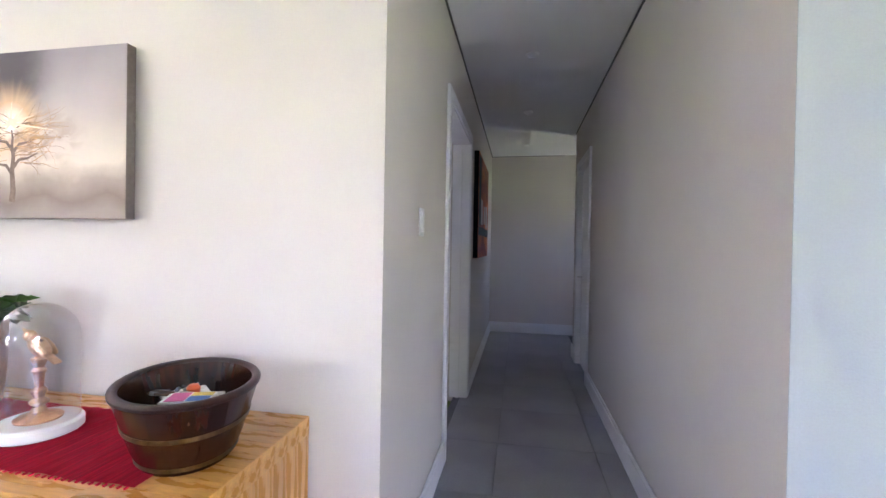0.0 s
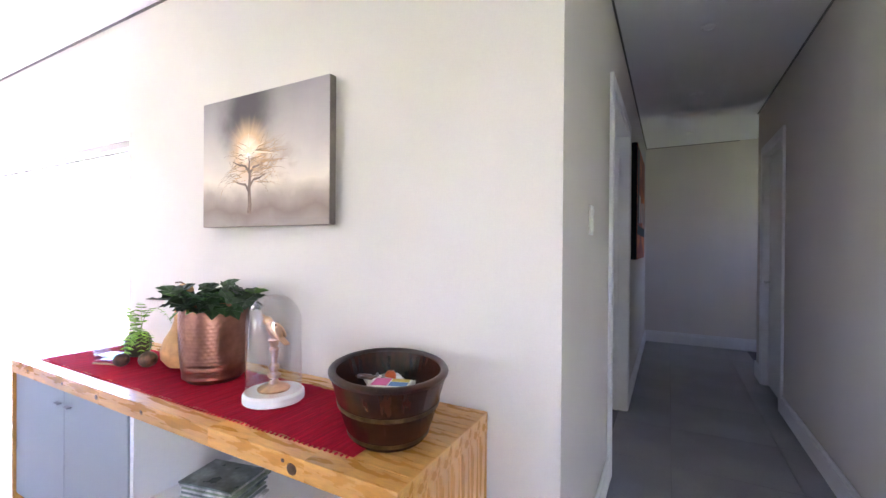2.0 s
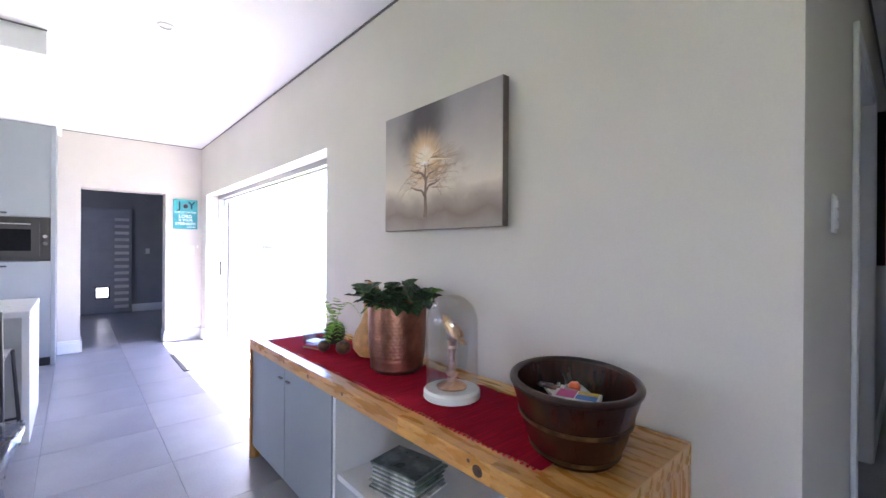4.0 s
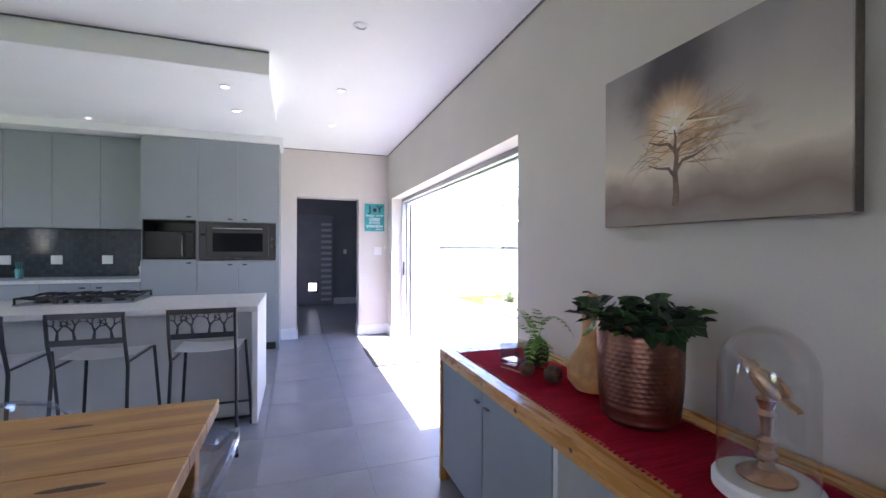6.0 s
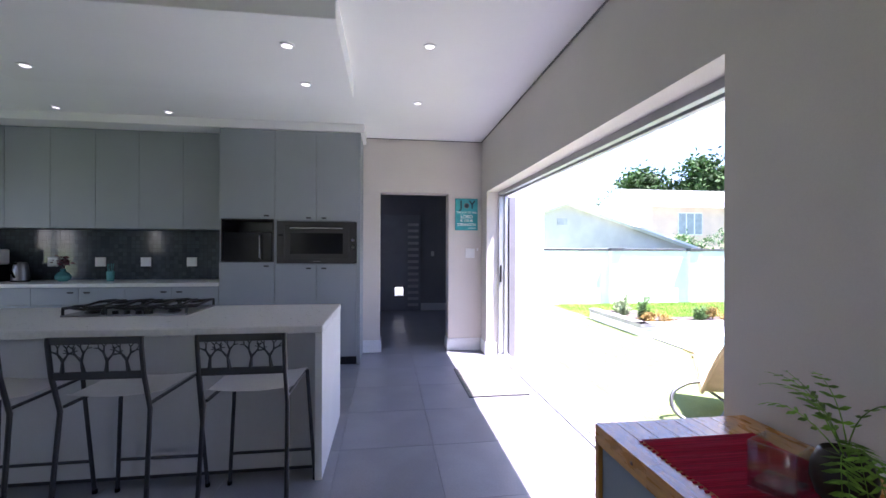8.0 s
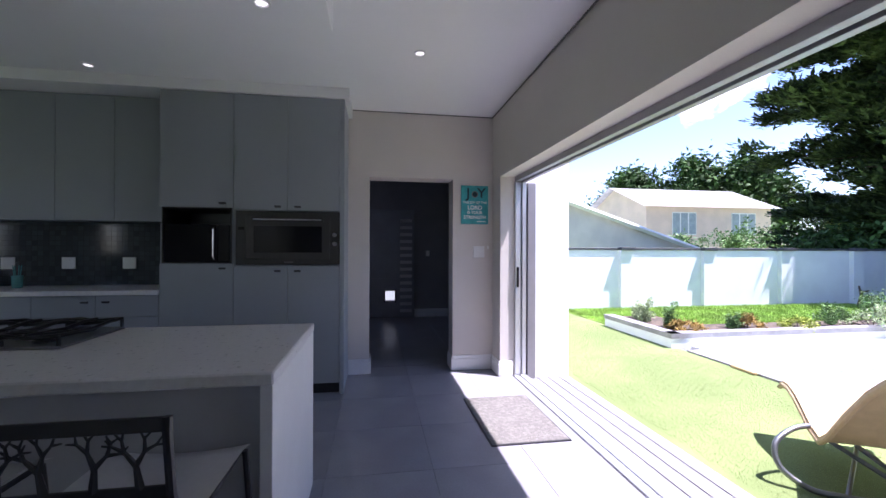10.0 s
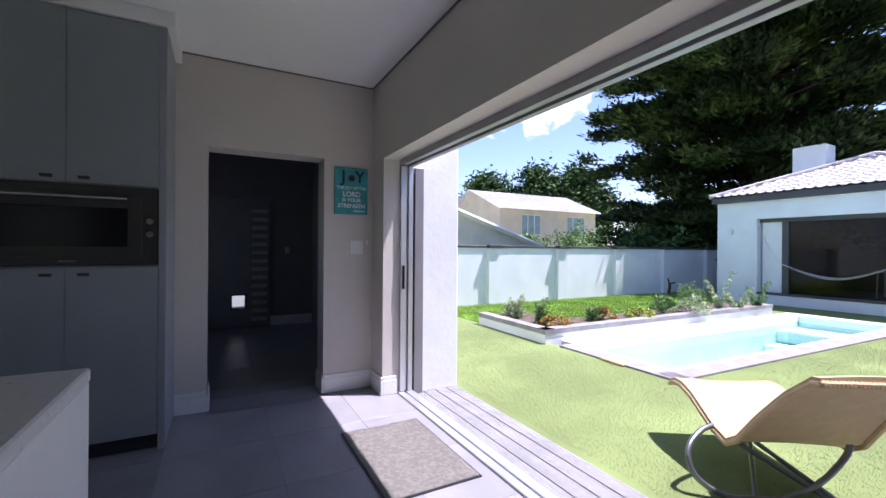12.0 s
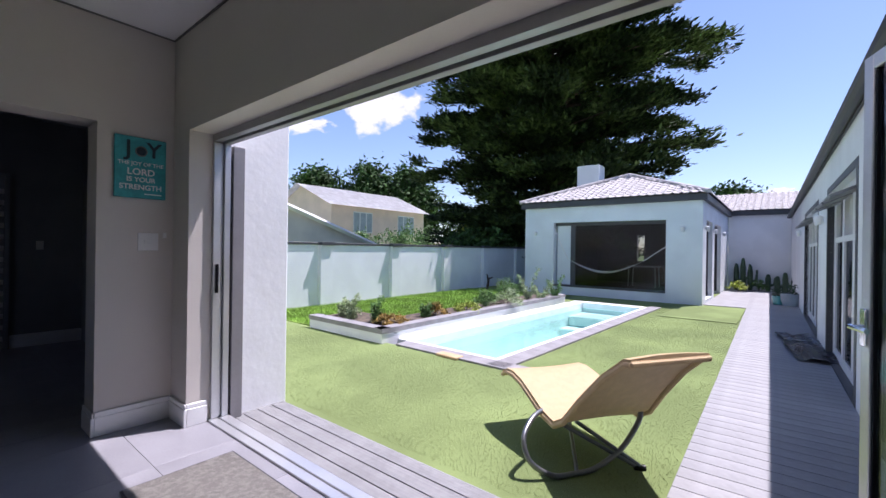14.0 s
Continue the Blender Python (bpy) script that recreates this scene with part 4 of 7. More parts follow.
def ghost_chair(at, rz):
    """Clear moulded armchair with an oval back; the back stands at +y."""
    c = thing("clear_armchair", at, "transparent moulded plastic armchair at the dining table", "chair", "clear chairs round the table", rz)
    bm = bmesh.new()
    box(bm, -0.22, 0.22, -0.24, 0.2, 0.44, 0.462, 0.008, 2)
    part("seat", bm, G_ACRYL, c, smooth=True)
    bk = bmesh.new()
    rows = []
    for i in range(9):
        v = i / 8
        z = 0.46 + 0.25 * v
        hw = 0.19 + 0.05 * math.sin(math.pi * min(1, 0.25 + v * 0.6)) if v < 0.7 else 0.24 - 0.10 * ((v - 0.7) / 0.3) ** 2
        rows.append([bk.verts.new((hw * math.sin(t * 1.15) / math.sin(1.15), 0.2 + 0.07 * v - 0.07 * (1 - math.cos(t * 1.15)) * 1.8, z)) for t in np.linspace(-1, 1, 11)])
    for a, b in zip(rows, rows[1:]):
        for j in range(10):
            bk.faces.new((a[j], a[j + 1], b[j + 1], b[j]))
    bmesh.ops.solidify(bk, geom=bk.faces[:], thickness=0.012)
    part("backrest", bk, G_ACRYL, c, smooth=True)
    for s in (-1, 1):
        part("armrest", tube(bmesh.new(), [(s * 0.225, 0.17, 0.60), (s * 0.26, 0.05, 0.61), (s * 0.265, -0.08, 0.60), (s * 0.245, -0.17, 0.57), (s * 0.225, -0.2, 0.45)], 0.014, 8), G_ACRYL, c, smooth=True)
        part("front_leg", tube(bmesh.new(), [(s * 0.2, -0.21, 0.44), (s * 0.215, -0.235, 0)], 0.02, 8, 0.014), G_ACRYL, c, smooth=True)
        part("back_leg", tube(bmesh.new(), [(s * 0.19, 0.19, 0.44), (s * 0.2, 0.27, 0)], 0.02, 8, 0.014), G_ACRYL, c, smooth=True)
    part("back_rim", tube(bmesh.new(), [(-0.225, 0.18, 0.60), (-0.20, 0.232, 0.66), (-0.12, 0.262, 0.70), (0, 0.27, 0.712), (0.12, 0.262, 0.70), (0.20, 0.232, 0.66), (0.225, 0.18, 0.60)], 0.010, 8), G_ACRYL, c, smooth=True)
    return c


ch = ghost_chair((-1.72, 0.02, 0), 0)
copy_thing(ch, pose(-0.98, 0.02, 0))
copy_thing(ch, pose(-2.10, -0.60, -0.0, 0, 0, 90))
copy_thing(ch, pose(-1.72, -0.78, 0, 0, 0, 180))
copy_thing(ch, pose(-0.98, -0.78, 0, 0, 0, 180))

# ---- sideboard and what stands on it ----
SX0, SX1, SY0, SY1, SZ = -2.51, -0.145, 1.262, 1.822, 0.76
sb = thing("sideboard", (0, 0, 0), "long pine-topped sideboard with blue-grey doors and open shelf", "sideboard")
strip = finish("top_stave", boxes((-0.5, 0.5, -0.0345, 0.0345, -0.062, 0), bevel=0.0006), M_PINE)
rs = random.Random(11)
for j in range(8):
    y, x = SY0 + 0.035 + j * 0.07, SX0
    cuts = [SX0] + sorted(SX0 + (SX1 - SX0) * (k + rs.uniform(0.2, 0.8)) / 4 for k in range(4)) + [SX1]
    for a, b in zip(cuts, cuts[1:]):
        pieces("top_stave", strip, [Matrix.Translation(((a + b) / 2, y, SZ)) @ Matrix.Diagonal((b - a, 1, 1, 1))], sb)
stave = finish("end_stave", boxes((-0.022, 0.022, -0.0345, 0.0345, 0.0, SZ - 0.0625), bevel=0.0006), material("varnished_pine_upright", (0.66, 0.30, 0.06), 0.28, vary=0.10, scale=2.0, fine=9, stretch=(14, 14, 1.2), island=0.09, coat=0.25, second=(0.74, 0.37, 0.085)))
pieces("end_stave", stave, [(SX1 - 0.023, SY0 + 0.035 + j * 0.07, 0.0) for j in range(8)], sb)
pieces("end_stave", stave, [Matrix.Translation((SX0 + 0.012, SY0 + 0.035 + j * 0.07, 0.0)) @ Matrix.Diagonal((0.5, 1, 1, 1)) for j in range(8)], sb)
part("cabinet_box", boxes((SX0 + 0.025, -1.40, SY0 + 0.05, SY1, 0.09, SZ - 0.063)), M_CABW, sb, "white board interior")
part("divider", boxes((-1.3995, -1.375, SY0 + 0.02, SY1, 0.09, SZ - 0.063)), M_CABW, sb)
part("back_panel", boxes((-1.3745, SX1 - 0.046, SY1 - 0.02, SY1, 0.09, SZ - 0.063)), M_CABW, sb)
part("bottom_panel", boxes((-1.3745, SX1 - 0.046, SY0 + 0.02, SY1 - 0.021, 0.09, 0.115)), M_CABW, sb)
part("shelf", boxes((-1.3745, SX1 - 0.046, SY0 + 0.03, SY1 - 0.021, 0.325, 0.35), bevel=0.001), M_CABW, sb, "white shelf")
part("plinth", boxes((SX0 + 0.03, SX1 - 0.05, SY0 + 0.08, SY1, 0.0, 0.0895)), M_DKSTEEL, sb)
for a, b, hx in ((SX0 + 0.026, -1.945, -1.985), (-1.943, -1.40, -1.885)):
    d = part("door", boxes((a + 0.001, b - 0.001, SY0 + 0.012, SY0 + 0.03, 0.085, SZ - 0.066), bevel=0.002), M_CAB, sb)
    part("handle", boxes((hx - 0.02, hx + 0.02, SY0 - 0.008, SY0 + 0.0115, 0.628, 0.636), bevel=0.002), M_STEEL, d, "small steel tab handle")
for x, z, r in ((-0.50, SZ - 0.036, 0.017), (-0.535, SZ - 0.02, 0.006), (-1.28, SZ - 0.03, 0.008), (-1.62, SZ - 0.035, 0.011), (-1.93, SZ - 0.03, 0.007), (-2.3, SZ - 0.028, 0.006)):
    for nm, k, h, m in (("knot", 1.0, 0.0009, M_KNOT), ("knot_heart", 0.62, 0.0016, M_NUT)):
        bm = lathe(bmesh.new(), [(r * k, 0), (r * k * 0.9, h), (0.0006, h + 0.0001)], 14, sx=1.15)
        bmesh.ops.transform(bm, matrix=Matrix.Translation((x, SY0 - 0.0003, z)) @ Matrix.Rotation(radians(90), 4, "X"), verts=bm.verts[:])
        part(nm, bm, m, sb, "dark pine knot")

rn = thing("table_runner", (0, 0, 0), "crimson ribbed cotton runner along the sideboard", "table runner")
bm = bmesh.new()
nx, ny = 120, 2
g = [[bm.verts.new((-2.37 + 2.03 * i / nx, 1.335 + 0.38 * j / ny + 0.004 * math.sin(i * 0.5 + j), SZ + 0.0035 + 0.0012 * math.sin(i * 1.9))) for j in range(ny + 1)] for i in range(nx + 1)]
for i in range(nx):
    for j in range(ny):
        bm.faces.new((g[i][j], g[i + 1][j], g[i + 1][j + 1], g[i][j + 1]))
bmesh.ops.solidify(bm, geom=bm.faces[:], thickness=0.0022)
part("cloth", bm, M_RED, rn)
fb = bmesh.new()
for k in range(100):
    x = -2.36 + 2.0 * k / 99
    box(fb, x - 0.003, x + 0.003, 1.326, 1.336, SZ + 0.0005, SZ + 0.004)
tagged(part("edge_stitch", fb, M_RED, rn), kind="stuff")
ZT = SZ + 0.0062

# barrel bowl: staves, bands and a pile of small things
bw = thing("barrel_bowl", (-0.365, 1.53, SZ + 0.0005), "oval dark wooden barrel bowl with dull brass bands", "bowl", rz=131)
n = 18


def stave_mesh():
    bm = bmesh.new()
    h = math.pi / n * 0.999
    prof = [(0.130, 0.0), (0.152, 0.05), (0.173, 0.12), (0.195, 0.195), (0.202, 0.214)]
    outer = [[bm.verts.new((r * math.cos(a), r * math.sin(a), z)) for a in (-h, -h / 3, h / 3, h)] for r, z in prof]
    inner = [[bm.verts.new(((r - 0.022) * math.cos(a), (r - 0.022) * math.sin(a), z + 0.001)) for a in (-h, -h / 3, h / 3, h)] for r, z in prof]
    for A, flip in ((outer, False), (inner, True)):
        for p, q in zip(A, A[1:]):
            for k in range(3):
                f = (p[k], p[k + 1], q[k + 1], q[k])
                bm.faces.new(f[::-1] if flip else f)
    for k in range(3):
        bm.faces.new((outer[-1][k], outer[-1][k + 1], inner[-1][k + 1], inner[-1][k]))
    for k in (0, 3):
        for i in range(len(prof) - 1):
            bm.faces.new((outer[i][k], outer[i + 1][k], inner[i + 1][k], inner[i][k]))
    return finish("stave", bm, M_BOWL, True)


bw.scale = (1.16, 0.92, 0.94)
pieces("stave", stave_mesh(), [Matrix.Rotation(2 * math.pi * k / n, 4, "Z") for k in range(n)], bw)
part("base", lathe(bmesh.new(), [(0.12, 0.0), (0.12, 0.02), (0.001, 0.021)], 32), M_BOWL, bw)
part("rim", lathe(bmesh.new(), [(0.179, 0.204), (0.178, 0.212), (0.181, 0.218), (0.187, 0.2215), (0.194, 0.222), (0.200, 0.219), (0.204, 0.213), (0.203, 0.205)], 40, closed=False), material("dark_turned_rim", (0.026, 0.009, 0.005), 0.30, vary=0.3, scale=12, spec=0.35), bw, smooth=True)
for r, z in ((0.1705, 0.108), (0.1375, 0.014)):
    part("band", lathe(bmesh.new(), [(r - 0.002, z), (r + 0.003, z), (r + 0.0055, z + 0.013), (r, z + 0.013)], 40, closed=False), M_BAND, bw, smooth=True)
bx = thing("small_carton", (-0.34, 1.50, SZ + 0.125), "small white carton with bright coloured print in the bowl", "box", rz=20)
part("carton", boxes((-0.062, 0.065, -0.04, 0.036, 0.015, 0.04), bevel=0.002), M_WHITE, bx)
part("print", boxes((-0.05, 0.0, -0.035, 0.03, 0.0405, 0.0415)), material("magenta_print", (0.6, 0.05, 0.25), 0.5), bx)
part("print", boxes((0.004, 0.06, -0.035, 0.0, 0.0405, 0.0415)), material("blue_print", (0.05, 0.2, 0.55), 0.5), bx)
part("print", boxes((0.004, 0.06, 0.005, 0.03, 0.0405, 0.0415)), material("yellow_print", (0.7, 0.5, 0.05), 0.5), bx)
tu = thing("white_bottle", (-0.39, 1.575, SZ + 0.022), "white squeeze bottle with an orange cap in the bowl", "bottle", rz=-30)
part("body", lathe(bmesh.new(), [(0.022, 0), (0.024, 0.02), (0.024, 0.10), (0.015, 0.122)], 18), M_WHITE, tu, smooth=True)
part("cap", lathe(bmesh.new(), [(0.017, 0.1222), (0.019, 0.14), (0.012, 0.15), (0.001, 0.152)], 16), material("orange_cap", (0.75, 0.13, 0.03), 0.35), tu, smooth=True)
kg = thing("key_bunch", (-0.425, 1.545, SZ + 0.155), "tangle of keys and leather tags in the bowl", "keys")
bm = bmesh.new()
for k in range(6):
    a = k * 1.05
    tube(bm, [(0.02 * math.cos(a), 0.02 * math.sin(a), 0), (0.07 * math.cos(a), 0.06 * math.sin(a), 0.012 * math.sin(k * 2.0))], 0.006, 6)
part("key", bm, M_STEEL, kg)
part("tag", boxes((-0.05, 0.02, -0.05, -0.02, 0.006, 0.012), bevel=0.003), M_NUT, kg)
pk = thing("packet_pile", (-0.375, 1.54, SZ + 0.0225), "pile of folded papers filling the bowl", "paper pile")
bm = bmesh.new()
for k in range(9):
    m0 = len(bm.verts)
    box(bm, -0.09, 0.09, -0.06, 0.06, 0.014 * k, 0.014 * k + 0.012)
    bm.verts.ensure_lookup_table()
    bmesh.ops.rotate(bm, verts=bm.verts[m0:], cent=(0, 0, 0), matrix=Matrix.Rotation(k * 0.7, 3, "Z"))
tagged(part("paper", bm, M_PAPER, pk), kind="stuff")

# glass dome with a gold bird on a pedestal
dm = thing("glass_dome", (-0.89, 1.525, ZT), "clear glass cloche on a round white base", "cloche")
part("base", lathe(bmesh.new(), [(0.106, 0.0), (0.110, 0.004), (0.110, 0.028), (0.103, 0.036), (0.001, 0.037)], 40), M_WHITE, dm, "white painted base", True)
pr = [(0.100, 0.0375), (0.100, 0.285)] + [(0.100 * math.cos(a), 0.285 + 0.112 * math.sin(a)) for a in np.linspace(0.15, 1.5, 10)] + [(0.002, 0.3972)]
gd2 = part("glass", lathe(bmesh.new(), pr, 40, closed=False), G_DOME, dm, "clear glass dome", True)
gd2.visible_shadow = False
bd = thing("bird_ornament", (-0.89, 1.525, ZT + 0.0375), "rose-gold bird perched on a turned pedestal", "ornament")
part("pedestal", lathe(bmesh.new(), [(0.058, 0), (0.06, 0.006), (0.05, 0.014), (0.022, 0.024), (0.014, 0.04), (0.024, 0.05), (0.024, 0.056), (0.012, 0.066), (0.02, 0.082), (0.02, 0.09), (0.011, 0.10), (0.014, 0.14), (0.02, 0.15), (0.012, 0.16), (0.02, 0.18), (0.022, 0.186), (0.001, 0.188)], 20), M_BRONZE, bd, smooth=True)
bm = bmesh.new()
tilt = Matrix.Rotation(radians(38), 4, "Y")
for at, size in (((0.0, 0.0, 0.222), (0.046, 0.023, 0.025)), ((-0.036, 0.0, 0.254), (0.020, 0.017, 0.018))):
    bmesh.ops.create_icosphere(bm, subdivisions=3, radius=1.0, matrix=Matrix.Translation(at) @ tilt @ Matrix.Diagonal((*size, 1)))
tube(bm, [(-0.046, 0, 0.262), (-0.060, 0, 0.272), (-0.070, 0, 0.276)], 0.008, 8, 0.001)
tube(bm, [(-0.008, 0, 0.188), (-0.004, 0, 0.205)], 0.006, 8)
box(bm, 0.02, 0.078, -0.012, 0.012, 0.196, 0.204, 0.002)
bm.verts.ensure_lookup_table()
bmesh.ops.rotate(bm, verts=bm.verts[-24:], cent=(0.03, 0, 0.2), matrix=Matrix.Rotation(radians(30), 3, "Y"))
for e in (-1, 1):
    bmesh.ops.create_icosphere(bm, subdivisions=2, radius=1.0, matrix=Matrix.Translation((0.012, e * 0.019, 0.222)) @ tilt @ Matrix.Diagonal((0.040, 0.007, 0.016, 1)))
part("bird", bm, M_BRONZE, bd, smooth=True)

# copper pot of ivy
cp = thing("copper_planter", (-1.325, 1.572, ZT), "hammered copper pot with trailing dark ivy", "plant pot")
bm = bmesh.new()
seg, rows = 144, 66
rings = []
for i in range(rows + 1):
    z = 0.34 * i / rows
    v = i / rows
    base = 0.121 + 0.014 * v + 0.006 * math.sin(v * math.pi)
    base -= 0.02 * max(0, 0.06 - v) / 0.06
    ring = []
    for k in range(seg):
        r = base
        if 0.22 < v < 0.93:
            r += 0.0009 * math.cos(k * math.pi / 2 + (i // 3 % 2) * math.pi) * abs(math.sin(i * math.pi / 3)) + 0.0014 * abs(math.sin(i * math.pi / 3))
        elif 0.16 < v <= 0.2 or 0.05 < v < 0.08:
            r += 0.0011
        ring.append(bm.verts.new((r * math.cos(2 * math.pi * k / seg), r * math.sin(2 * math.pi * k / seg), z)))
    rings.append(ring)
for a, b in zip(rings, rings[1:]):
    for k in range(seg):
        bm.faces.new((a[k], a[(k + 1) % seg], b[(k + 1) % seg], b[k]))
bm.faces.new(rings[0][::-1])
part("pot", bm, M_COPPER, cp, smooth=True)
part("soil", lathe(bmesh.new(), [(0.136, 0.315), (0.001, 0.32)], 24, closed=False), M_SOIL, cp)


def ivy_leaf(mat):
    bm = bmesh.new()
    pts = [(0, 0), (0.03, -0.012), (0.05, 0.012), (0.037, 0.028), (0.036, 0.052), (0.021, 0.056), (0, 0.082), (-0.021, 0.056), (-0.036, 0.052), (-0.037, 0.028), (-0.05, 0.012), (-0.03, -0.012)]
    c = bm.verts.new((0, 0.025, -0.004))
    vs = [bm.verts.new((x, y, 0.006 if i % 2 else -0.002)) for i, (x, y) in enumerate(pts)]
    for i in range(len(vs)):
        bm.faces.new((c, vs[i], vs[(i + 1) % len(vs)]))
    return finish("leaf", bm, mat)


lm, rr = ivy_leaf(M_IVY), random.Random(4)
spots = []
for k in range(70):
    a, q = rr.uniform(0, 2 * math.pi), rr.uniform(0.0, 1.0) ** 0.6
    rad = 0.165 * q
    z = 0.348 + rr.uniform(-0.015, 0.05) - 0.045 * max(0, q - 0.75) / 0.25
    y = rad * math.sin(a)
    spots.append(Matrix.Translation((rad * math.cos(a), min(y, 0.14), z)) @ Euler((rr.uniform(-0.9, 0.5), rr.uniform(-0.5, 0.5), a - math.pi / 2 + rr.uniform(-0.7, 0.7))).to_matrix().to_4x4() @ Matrix.Scale(rr.uniform(0.75, 1.25), 4))
pieces("leaf", lm, [m for k, m in enumerate(spots) if k % 9], cp)
pieces("leaf", ivy_leaf(material("young_ivy_leaf", (0.10, 0.22, 0.04), 0.45, vary=0.25, scale=20)), spots[::9], cp)
tagged(part("stem", tube(tube(bmesh.new(), [(0.02, 0, 0.29), (0.06, -0.03, 0.33), (0.13, -0.06, 0.33)], 0.003, 5), [(-0.02, 0, 0.29), (-0.08, -0.02, 0.34), (-0.15, -0.03, 0.32)], 0.003, 5), M_IVY, cp), kind="stuff")

gr = thing("gourd", (-1.60, 1.60, ZT), "dried tan bottle gourd with a slender neck", "gourd")
part("body", lathe(bmesh.new(), [(0.02, 0), (0.066, 0.012), (0.095, 0.05), (0.098, 0.09), (0.082, 0.14), (0.055, 0.185), (0.042, 0.225), (0.040, 0.29), (0.043, 0.34), (0.036, 0.378), (0.016, 0.394), (0.001, 0.396)], 32), M_GOURD, gr, smooth=True)
part("stalk", tube(bmesh.new(), [(0, 0, 0.393), (-0.01, -0.012, 0.403), (-0.022, -0.03, 0.401)], 0.004, 6), M_NUT, gr)

fp = thing("fern_pot", (-2.01, 1.60, ZT), "small fern trailing from a round dark pot", "potted plant")
part("pot", lathe(bmesh.new(), [(0.034, 0), (0.050, 0.015), (0.060, 0.05), (0.058, 0.085), (0.046, 0.115), (0.040, 0.12), (0.036, 0.11), (0.001, 0.106)], 28), M_POT, fp, smooth=True)


def fern_frond(a, b, c, d, w, n):
    """Rib bent along four points with pairs of tapering leaflets."""
    bm = bmesh.new()
    a, b, c, d = Vector(a), Vector(b), Vector(c), Vector(d)
    rib = [a * (1 - t) ** 3 + b * 3 * t * (1 - t) ** 2 + c * 3 * t * t * (1 - t) + d * t ** 3 for t in (k / n for k in range(n + 1))]
    w *= 1.25
    tube(bm, rib, 0.0016, 5, 0.0006)
    for k in range(max(2, n // 6), n + 1):
        t = (rib[k] - rib[k - 1]).normalized()
        side = t.cross(Vector((0.1, 0.1, 1))).normalized()
        size = w * (0.25 + 0.75 * math.sin(math.pi * (0.12 + 0.86 * k / n)))
        for e in (-1, 1):
            out = side * e * size + t * size * 0.35 + Vector((0, 0, -0.18 * size * rr.uniform(0.2, 1.6)))
            p, wide = rib[k], t * size * 0.17
            bm.faces.new([bm.verts.new(v) for v in (p - wide * 0.4, p + out * 0.45 - wide, p + out, p + out * 0.5 + wide, p + wide * 0.4)])
    return finish("frond", bm, M_FERN)


for a, b, c, d, w, n in (((0, 0, 0.11), (-0.03, 0, 0.19), (-0.07, -0.01, 0.26), (-0.17, -0.02, 0.25), 0.030, 9), ((0, 0, 0.11), (-0.05, 0.01, 0.20), (-0.13, 0.02, 0.25), (-0.25, 0.03, 0.19), 0.026, 11),
                         ((-0.01, 0, 0.11), (-0.05, -0.03, 0.18), (-0.10, -0.05, 0.21), (-0.16, -0.06, 0.17), 0.028, 8), ((0, 0.01, 0.11), (-0.02, 0.03, 0.2), (-0.08, 0.05, 0.27), (-0.13, 0.07, 0.26), 0.026, 8),
                         ((0, 0, 0.11), (-0.01, -0.01, 0.18), (-0.04, -0.02, 0.24), (-0.11, -0.03, 0.27), 0.024, 8), ((0.01, 0, 0.11), (0.04, -0.03, 0.20), (0.08, -0.06, 0.16), (0.12, -0.09, 0.07), 0.028, 11),
                         ((0.01, 0, 0.11), (0.05, -0.02, 0.19), (0.10, -0.03, 0.12), (0.13, -0.05, 0.03), 0.030, 11), ((0.01, -0.01, 0.11), (0.03, -0.05, 0.15), (0.06, -0.08, 0.10), (0.08, -0.10, 0.02), 0.028, 9),
                         ((0.02, 0, 0.11), (0.06, 0.01, 0.16), (0.11, 0.0, 0.10), (0.15, -0.02, 0.04), 0.026, 9), ((0, 0.01, 0.11), (0.0, 0.03, 0.28), (0.14, 0.03, 0.29), (0.25, 0.03, 0.19), 0.022, 13),
                         ((0.01, -0.01, 0.11), (0.05, -0.06, 0.14), (0.09, -0.09, 0.06), (0.10, -0.11, 0.01), 0.026, 8)):
    pieces("frond", fern_frond(a, b, c, d, w, n), [(0, 0, 0)], fp)
tm = thing("glass_vase", (-2.075, 1.505, ZT), "square clear glass vase with a thick base", "vase", rz=24)
t_ = part("glass", boxes((-0.05, 0.05, -0.05, -0.044, 0.0, 0.115), (-0.05, 0.05, 0.044, 0.05, 0.0, 0.115), (-0.05, -0.044, -0.0435, 0.0435, 0.0, 0.115), (0.044, 0.05, -0.0435, 0.0435, 0.0, 0.115), bevel=0.002), G_CLEAR, tm)
t_.visible_shadow = False
t_ = part("thick_base", boxes((-0.0435, 0.0435, -0.0435, 0.0435, 0.001, 0.022), bevel=0.004), glass("thick_glass", (0.72, 0.76, 0.80), ior=2.2), tm, "thick glass base catching the light")
t_.visible_shadow = False
for x, y, r, l in ((-1.865, 1.46, 0.034, "round brown seed pod"), (-1.745, 1.515, 0.040, "round speckled dry seed pod")):
    p = thing("seed_pod", (x, y, ZT + r * 0.92), l + " on the red runner", "seed pod", "dry seed pods")
    bm = bmesh.new()
    bmesh.ops.create_icosphere(bm, subdivisions=3, radius=r)
    for v in bm.verts:
        v.co *= 1 + 0.06 * noise.noise(v.co * 60)
        v.co.z *= 0.92
    part("pod", bm, M_NUT, p, smooth=True)
    part("tip", tube(bmesh.new(), [(-r * 0.9, 0, 0), (-r * 1.6, -0.01, -r * 0.3)], 0.006, 6, 0.002), M_NUT, p)
tw = thing("dry_twig", (-1.95, 1.43, ZT + 0.005), "pale dry twig lying on the red runner", "twig", rz=12)
